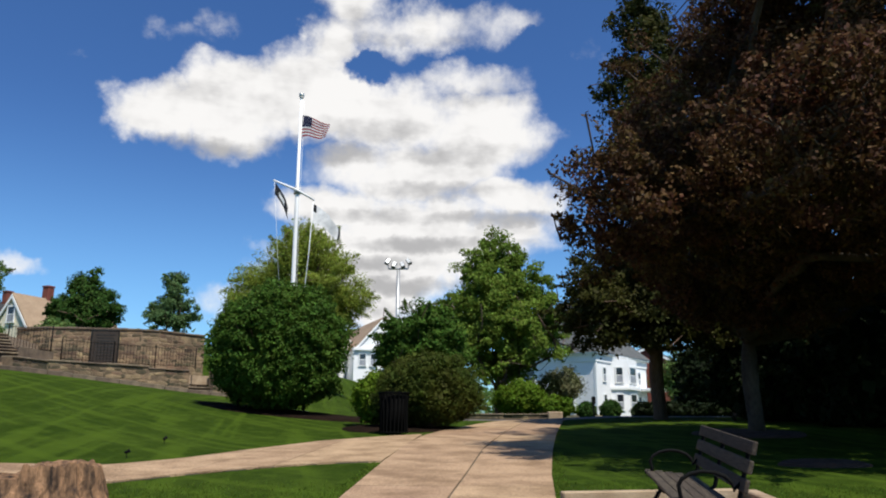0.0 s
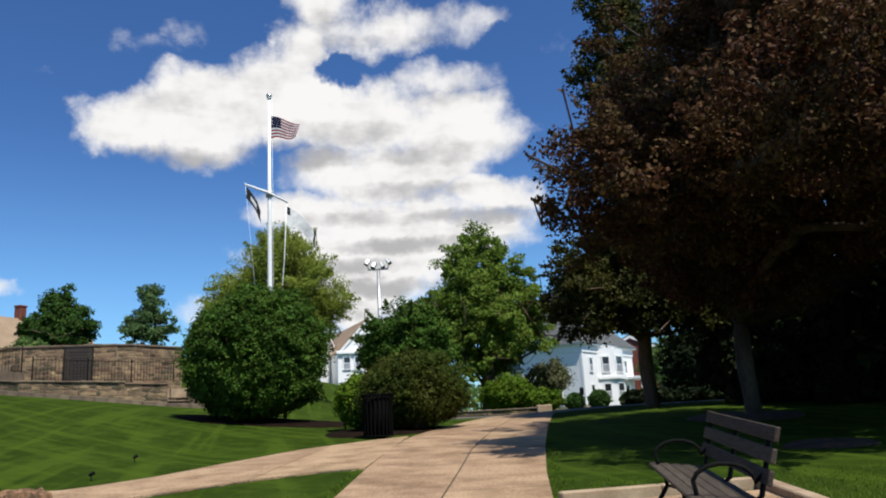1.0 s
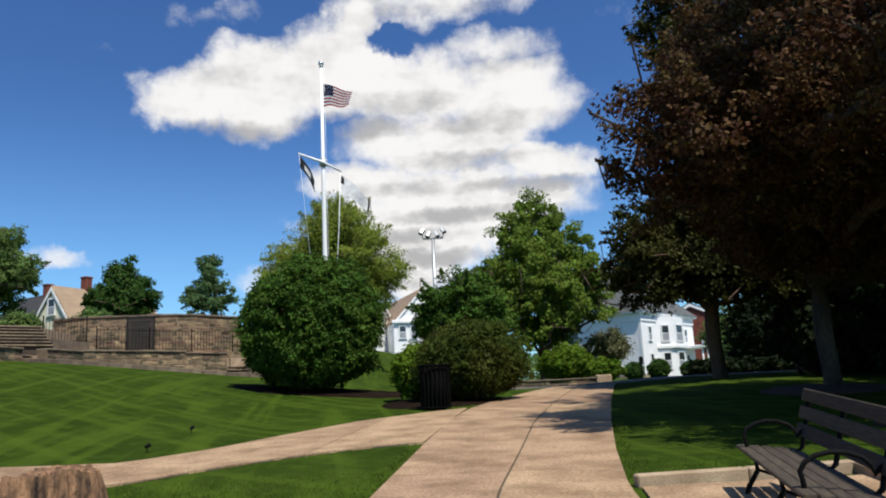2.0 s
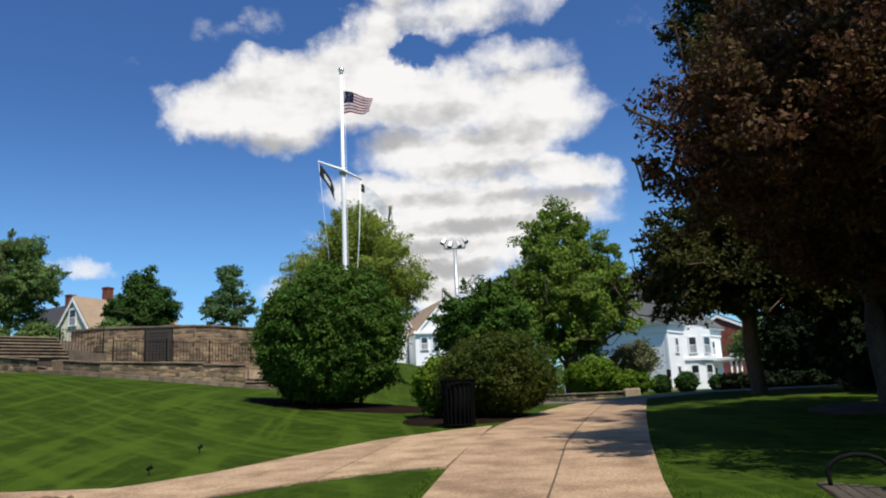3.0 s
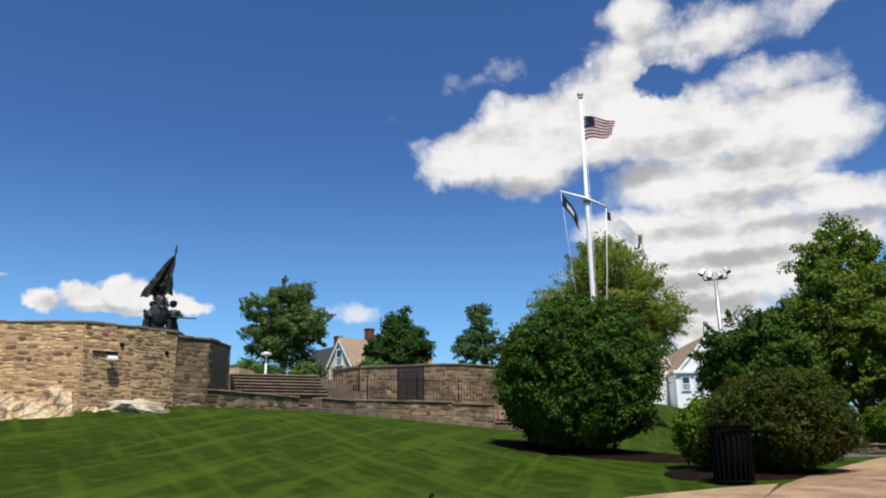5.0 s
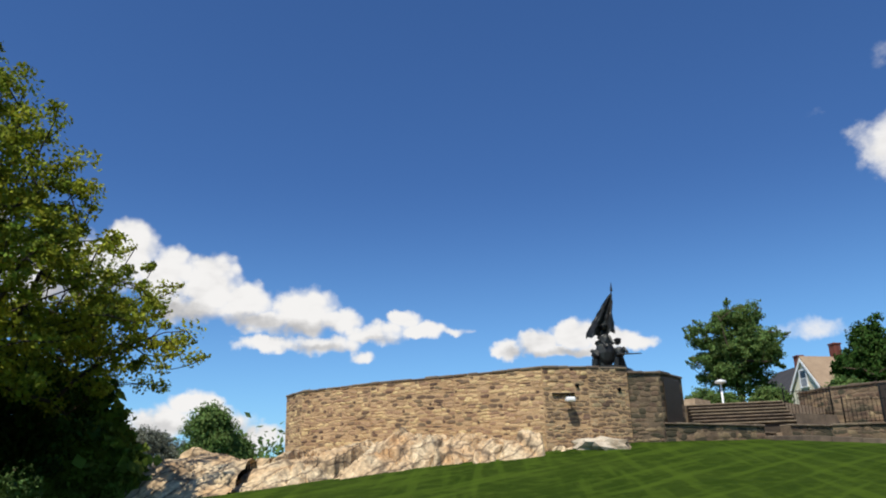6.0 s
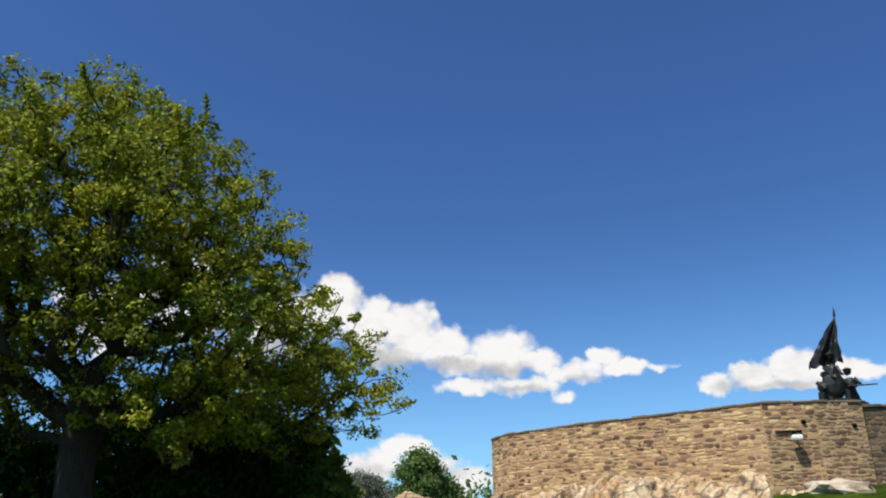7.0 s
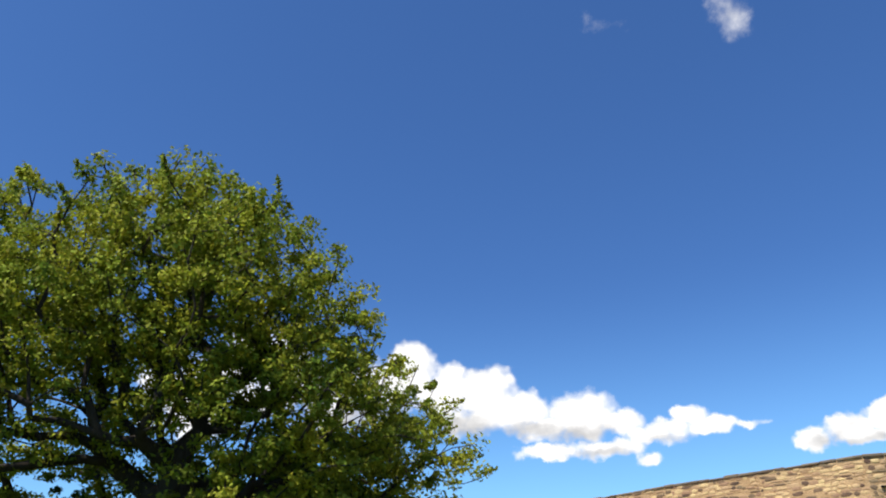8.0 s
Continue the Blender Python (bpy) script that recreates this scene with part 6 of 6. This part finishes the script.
tree("dark_maple", "lower dark green tree beside the pointed tree", at_ground(-1.7, 43.8), (1.6, 0.2), [(0, 0, 4.3, 2.1, 2.0, 1.9), (-1.2, 0, 3.8, 1.4, 1.6, 1.5), (1.5, 0, 4.0, 1.5, 1.6, 1.5), (0.8, 0, 5.5, 0.9, 0.9, 1.0)], 34000, 0.10, "ball_leaf", clumps=420, spread=0.26, seed=113, inner=0.3, ragged=0.36, shoots=50, shoot=0.8, form=1.4)
shrub("clipped_hedge", "broad bright green clipped hedge by the drive", at_ground(4.5, 45.4, 0.1), [(-0.6, 0, 1.1, 1.4, 1.2, 0.95), (1.1, 0, 0.62, 1.4, 1.1, 0.6)], 22000, 0.07, "hedge_leaf", 104, 0.8, 0.12, 700, 0.12)
tree("small_flowering_tree", "small pale pinkish green tree before the white house", at_ground(7.0, 51.3), (0.9, 0.09), [(0, 0, 2.3, 1.35, 1.3, 1.2), (0.5, 0, 2.0, 1.1, 1.0, 0.8)], 9000, 0.08, "blush_leaf", clumps=260, spread=0.22, seed=114, inner=0.2)
for k, (x, y, r) in enumerate(((12.2, 72.7, 0.88), (14.3, 72.3, 0.98), (16.6, 70.5, 0.8))):
    shrub("round_shrub", "dark green clipped round shrub before the white house", at_ground(x, y, 0.02), [(0, 0, r * 0.85, r, r, r * 0.9)], 5000, 0.08, "dark_leaf", 120 + k, 0.85, 0.06, 300, 0.08)
shrub("low_dark_hedge", "low dark clipped hedge along the drive", at_ground(12.6, 38.8, 0.0), [(x, 0, 0.30, 0.9, 0.7, 0.42) for x in (-3, -2, -1, 0, 1, 2, 3, 4, 5)], 24000, 0.06, "dark_shade_leaf", 105, 0.7, 0.08, 900, 0.08)
tree("dark_evergreen", "dense dark green tree behind the plaque wall", at_ground(-27.2, 57.5), (1.0, 0.2), [(0, 0, 2.7, 2.5, 2.3, 2.0), (0, 0, 4.2, 1.6, 1.5, 1.5), (0.45, 0, 5.5, 0.40, 0.40, 1.2), (-0.55, 0, 5.2, 0.40, 0.40, 0.9), (1.3, 0, 3.2, 1.3, 1.3, 1.5), (-1.3, 0, 3.0, 1.3, 1.3, 1.4)], 30000, 0.11, "dark_leaf", clumps=420, spread=0.24, seed=115, inner=0.4, ragged=0.35, shoots=40, shoot=0.7, form=1.5)
tree("young_oak", "slender open young tree with bluish green leaves", at_ground(-20.9, 58.1), (1.2, 0.11), [(0, 0, 2.5, 1.7, 1.5, 1.5), (0, 0, 4.0, 1.3, 1.2, 1.4), (0.1, 0, 5.3, 0.7, 0.8, 1.0), (1.2, 0, 2.8, 0.9, 0.9, 0.9), (-1.1, 0, 3.0, 0.8, 0.8, 1.0)], 12000, 0.10, "blue_leaf", clumps=150, spread=0.24, seed=116, inner=0.1, ragged=0.5, shoots=26, shoot=0.8)
tree("ash_tree", "round leafy ash tree behind the plaza", at_ground(-35.8, 54.9), (2.6, 0.24), [(0, 0, 6.0, 3.5, 3.2, 2.9), (-1.3, 0, 5.2, 2.2, 2.0, 2.0), (1.5, 0, 5.4, 1.9, 2.0, 2.0), (-2.8, 0, 4.2, 1.0, 1.0, 1.2), (0.3, 0, 7.8, 1.6, 1.5, 1.2), (0.2, 0, 3.6, 2.4, 2.2, 1.5)], 48000, 0.10, "ash_leaf", clumps=560, spread=0.25, seed=117, inner=0.25, ragged=0.36, shoots=60, shoot=0.7)
for k, (x, y, r) in enumerate(((-31.5, 46.5, 1.3), (-34.0, 48.0, 1.5), (-28.8, 47.5, 1.2), (-25.2, 49.5, 1.1))):
    shrub("plaza_shrub", "leafy green shrub at the plaza's edge", at_ground(x, y, 0.0), [(0, 0, r * 0.9 + 0.5, r, r, r * 0.95)], 7000, 0.09, "ash_leaf", 130 + k, 0.6, 0.2, 300, 0.16)
shrub("wall_top_shrub", "small leafy shrub behind the stone wall", (-23.6, 30.2, 5.72), [(0, 0, 0.6, 0.9, 0.8, 0.5)], 2500, 0.07, "blue_leaf", 135, 0.4, 0.4, 140, 0.12)
# right side: a copper-leaved tree and its dark company
# lobe (-0.4, -7.0, 9.4) is added above the view to shade the left boughs
# low front lobes near y -7 and -8.5 are placed to shade the lawn
tree("copper_beech", "large spreading tree with dark copper-red leaves", at_ground(7.3, 19.4), (2.6, 0.18), [(0.55, -3.0, 7.2, 3.9, 4.2, 3.3), (-1.9, -4.6, 4.9, 2.0, 2.2, 1.7), (-3.5, -4.9, 4.2, 1.9, 2.1, 1.5), (-3.2, -4.7, 5.7, 1.1, 1.2, 0.9), (-0.6, -6.8, 4.6, 2.4, 1.8, 1.6), (0.6, -3.6, 9.8, 2.6, 2.8, 2.4), (-0.4, -7.0, 9.4, 3.0, 2.6, 1.6), (2.4, -3.6, 7.0, 3.6, 3.4, 3.2), (-1.3, -2.6, 3.7, 2.4, 2.4, 1.1), (2.2, -3.6, 3.8, 3.2, 2.8, 1.5), (1.6, -6.3, 3.4, 3.2, 2.2, 1.1), (4.6, -5.2, 3.4, 3.0, 2.6, 1.2), (2.9, -7.2, 4.4, 3.0, 1.9, 1.3), (5.2, -7.0, 3.8, 2.2, 2.0, 1.2), (-1.6, -8.5, 4.5, 2.2, 1.6, 1.3), (1.8, -8.6, 4.8, 2.4, 1.6, 1.5), (-0.2, -1.4, 3.0, 2.2, 2.0, 0.9), (4.2, -2.2, 4.6, 3.0, 3.0, 2.2)], 400000, 0.050, "copper_leaf", "barkpale", clumps=4000, spread=0.18, seed=141, limbs=900, inner=0.40, ragged=0.40, trunk_label="pale mottled trunk", shoots=420, shoot=0.8)
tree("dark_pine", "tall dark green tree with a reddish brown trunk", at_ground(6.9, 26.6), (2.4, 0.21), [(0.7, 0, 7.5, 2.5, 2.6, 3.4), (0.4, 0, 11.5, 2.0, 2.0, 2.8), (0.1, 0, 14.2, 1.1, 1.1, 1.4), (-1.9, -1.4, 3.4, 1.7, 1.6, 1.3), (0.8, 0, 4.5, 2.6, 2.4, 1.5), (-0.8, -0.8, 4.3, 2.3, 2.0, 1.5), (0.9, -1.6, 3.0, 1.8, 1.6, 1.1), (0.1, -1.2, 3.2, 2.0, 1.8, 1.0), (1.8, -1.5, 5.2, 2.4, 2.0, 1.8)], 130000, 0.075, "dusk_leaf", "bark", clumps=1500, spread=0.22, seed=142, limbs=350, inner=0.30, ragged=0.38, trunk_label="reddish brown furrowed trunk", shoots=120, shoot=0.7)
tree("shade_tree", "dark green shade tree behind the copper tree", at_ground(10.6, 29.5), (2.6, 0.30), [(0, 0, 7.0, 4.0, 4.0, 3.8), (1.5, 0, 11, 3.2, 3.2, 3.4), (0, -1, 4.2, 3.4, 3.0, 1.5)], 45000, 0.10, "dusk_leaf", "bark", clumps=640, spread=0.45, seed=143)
tree("shade_tree", "dark bronze-green shade tree over the lawn", at_ground(15.6, 17.6), (2.8, 0.34), [(0, 0, 7.0, 4.4, 4.2, 3.9), (0.5, 0, 11.5, 3.8, 3.6, 3.4), (-1.5, -1.2, 4.4, 3.2, 3.0, 1.8)], 36000, 0.085, "copper_leaf", "bark", clumps=620, spread=0.28, seed=144, ragged=0.40, shoots=60, shoot=0.9)
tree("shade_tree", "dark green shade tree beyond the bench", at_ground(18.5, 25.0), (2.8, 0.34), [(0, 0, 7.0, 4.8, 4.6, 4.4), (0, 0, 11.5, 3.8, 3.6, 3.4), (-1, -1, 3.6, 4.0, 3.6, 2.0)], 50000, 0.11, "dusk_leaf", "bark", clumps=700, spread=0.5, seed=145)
# shrubs added to fill the dark under the trees, shade in their leaf colour
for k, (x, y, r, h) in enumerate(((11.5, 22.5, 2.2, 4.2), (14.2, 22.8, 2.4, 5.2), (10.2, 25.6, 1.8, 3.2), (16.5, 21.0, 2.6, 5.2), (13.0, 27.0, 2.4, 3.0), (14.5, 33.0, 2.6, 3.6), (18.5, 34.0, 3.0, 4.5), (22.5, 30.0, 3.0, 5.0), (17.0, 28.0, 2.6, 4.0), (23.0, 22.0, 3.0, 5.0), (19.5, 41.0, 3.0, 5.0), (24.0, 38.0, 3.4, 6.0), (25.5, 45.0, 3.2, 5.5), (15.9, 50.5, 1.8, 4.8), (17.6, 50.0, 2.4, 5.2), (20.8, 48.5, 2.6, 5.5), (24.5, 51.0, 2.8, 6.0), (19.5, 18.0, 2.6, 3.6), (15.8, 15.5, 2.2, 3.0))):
    shrub("evergreen_shrub", "big evergreen shrub with leaves coloured near black for tree shade", at_ground(x, y, 0.0), [(0, 0, h * 0.5, r, r, h * 0.55)], 12000, 0.085, "dark_shade_leaf", 150 + k, 0.65, 0.2, 500, 0.16)
for k, (x, y, r, h) in enumerate(((-26.2, 0.4, 2.3, 5.4), (-27.5, -3.2, 2.6, 5.6), (-23.5, -1.5, 1.6, 3.4))):
    shrub("leafy_shrub", "tall green leafy shrub under the oak", at_ground(x, y, 0.0), [(0, 0, h * 0.5, r, r, h * 0.55)], 14000, 0.085, "dark_leaf", 190 + k, 0.65, 0.25, 500, 0.16)
for k, (x, y, h) in enumerate(((22.4, 78.5, 6.6), (36, 50, 8.0), (40, 62, 8.0))):
    tree("street_tree", "mid-green leafy tree by the street", at_ground(x, y), (1.3, 0.16), [(0, 0, h * 0.58, h * 0.36, h * 0.36, h * 0.40), (0.6, 0, h * 0.45, h * 0.3, h * 0.3, h * 0.28)], 13000, 0.13, "ash_leaf", clumps=260, spread=0.4, seed=160 + k)
# left side: a broad oak, shrubs under it and far trees
# lobe (2.4, -5.4, 6.4) is added out of view to shade the lower crown
tree("oak_tree", "broad oak with yellow-green spring leaves and limbs coloured dark for shade", at_ground(-20.6, 3.1), (3.7, 0.40), [(0.3, 0.4, 8.0, 4.4, 4.3, 3.3), (0, -1.8, 9.0, 4.2, 4.2, 3.0), (0.6, 3.0, 5.4, 3.4, 3.4, 2.2), (-1.5, -3.4, 6.4, 4.6, 4.6, 3.6), (-2.2, 6.2, 5.0, 2.3, 2.2, 1.4), (-4.0, 5.4, 6.9, 2.3, 2.1, 1.5), (-3.0, 4.0, 4.6, 2.4, 2.2, 1.5), (0.2, 2.0, 3.8, 3.2, 2.6, 1.1), (2.4, -5.4, 6.4, 3.6, 3.0, 3.2), (0.3, 0.2, 10.5, 2.8, 2.8, 1.8), (0.4, 2.7, 7.6, 2.2, 2.1, 2.1), (-0.8, -4.4, 10.2, 2.6, 2.4, 2.0)], 170000, 0.066, "oak_leaf", "barkdark", clumps=2100, spread=0.20, seed=171, limbs=1500, inner=0.50, ragged=0.36, shoots=200, shoot=0.7)
tree("under_tree", "dark dense leafy tree under the oak's edge", at_ground(-25.5, 5.6), (0.8, 0.15), [(0, 0, 3.0, 2.2, 2.1, 2.4), (0.5, -2.0, 2.8, 2.2, 2.0, 2.2), (0.2, 0.8, 4.0, 1.4, 1.3, 1.3), (1.2, 2.6, 3.2, 1.5, 1.5, 1.5)], 36000, 0.10, "dark_leaf", clumps=500, spread=0.3, seed=172, inner=0.4)
shrub("light_shrub", "tall bright green leafy shrub beside the rocks", at_ground(-24.6, 9.1, 0.0), [(0, 0, 1.7, 1.0, 1.0, 1.7), (0, 0.7, 1.1, 0.9, 0.9, 1.1)], 14000, 0.09, "maple_leaf", 173, 0.5, 0.3, 420, 0.16)
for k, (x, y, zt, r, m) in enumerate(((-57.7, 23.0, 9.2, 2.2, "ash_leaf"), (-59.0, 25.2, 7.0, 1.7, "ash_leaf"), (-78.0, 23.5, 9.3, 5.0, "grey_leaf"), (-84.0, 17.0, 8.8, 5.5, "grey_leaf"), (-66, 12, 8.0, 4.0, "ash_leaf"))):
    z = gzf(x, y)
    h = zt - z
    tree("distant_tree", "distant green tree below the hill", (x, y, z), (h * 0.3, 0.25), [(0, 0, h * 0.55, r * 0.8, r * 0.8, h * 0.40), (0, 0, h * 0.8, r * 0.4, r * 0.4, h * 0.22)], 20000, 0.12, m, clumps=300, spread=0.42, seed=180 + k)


def far_woods():
    rng = np.random.default_rng(9)
    a = rng.uniform(-115, 60, 420)
    r = rng.uniform(150, 230, 420)
    c = np.stack([np.sin(np.radians(a)) * r, np.cos(np.radians(a)) * r, np.zeros(420)], 1)
    c[:, 2] = gz(c[:, 0], c[:, 1]) + rng.uniform(1, 6, 420)
    pts = np.repeat(c, 90, 0) + rng.normal(size=(420 * 90, 3)) * (3.2, 3.2, 2.4)
    o = quads_object("far_woods", leaf_quads(rng, pts, 0.75), M["ash_leaf"])
    tagged(o, "far low woods behind the houses", "woods", kind="stuff")


far_woods()


def in_path(x, y):
    main = (x > np.interp(y, *XL) - 0.02) & (x < np.interp(y, *XR) + 0.02)
    up = np.interp(x, [-16, -9, -5.3, -4.73, -3.97, -2.78, -1.3, -0.62], [7.4, 11.0, 12.95, 14.2, 16.0, 18.3, 19.9, 20.4])
    lo = np.interp(x, [-16, -9, -4.58, -3.94, -3.12, -1.95, -1.25, -1.075], [5.6, 9.0, 11.25, 12.2, 13.08, 13.95, 14.2, 14.15])
    side = (x < -0.9) & (y < up) & (y > lo)
    pad = (x > 1.2) & (x < 3.75) & (y > 5.9) & (y < 10.25)
    b = np.zeros_like(x, bool)
    for cx, cy, rx, ry in ((-5.5, 26.9, 3.0, 2.4), (-2.6, 27.4, 2.1, 1.2), (-1.35, 23.2, 1.7, 1.85), (6.3, 13.9, 0.7, 0.42), (7.2, 19.6, 1.25, 1.15)):
        b |= ((x - cx) / rx) ** 2 + ((y - cy) / ry) ** 2 < 1
    return main | side | pad | b


def build_grass():
    """Blades over the lawn near the path, shorter and sparser further off."""
    rng = np.random.default_rng(77)
    n = 190000
    x = rng.uniform(-15, 8.5, n)
    y = 7.0 + 9 * rng.uniform(0, 1, n) ** 1.6
    edge_gap = np.minimum(np.abs(x - np.interp(y, *XL)), np.abs(x - np.interp(y, *XR)))
    ok = ~in_path(x, y) & (rng.uniform(0, 1, n) < np.clip(1.1 - (y - 9.0) / 2.5, 0, 1) + (edge_gap < 0.2))
    x, y = x[ok], y[ok]
    z = gz(x, y)
    n = len(x)
    h = rng.uniform(0.015, 0.042, n) * (1 - 0.5 * np.clip((y - 9) / 15, 0, 1))
    a = rng.uniform(0, 2 * math.pi, n)
    w = rng.uniform(0.004, 0.008, n) * (1 + np.clip((y - 10) / 14, 0, 1.2))
    dx, dy = np.cos(a) * w, np.sin(a) * w
    lx, ly = rng.normal(0, 0.02, n), rng.normal(0, 0.02, n)
    p0 = np.stack([x - dx, y - dy, z - 0.01], 1)
    p1 = np.stack([x + dx, y + dy, z - 0.01], 1)
    p2 = np.stack([x + lx + dx * 0.25, y + ly + dy * 0.25, z + h], 1)
    p3 = np.stack([x + lx - dx * 0.25, y + ly - dy * 0.25, z + h], 1)
    o = quads_object("grass", np.stack([p0, p1, p2, p3], 1), M["blade"])
    tagged(o, "short green blades of mown grass", "grass", kind="stuff")


build_grass()
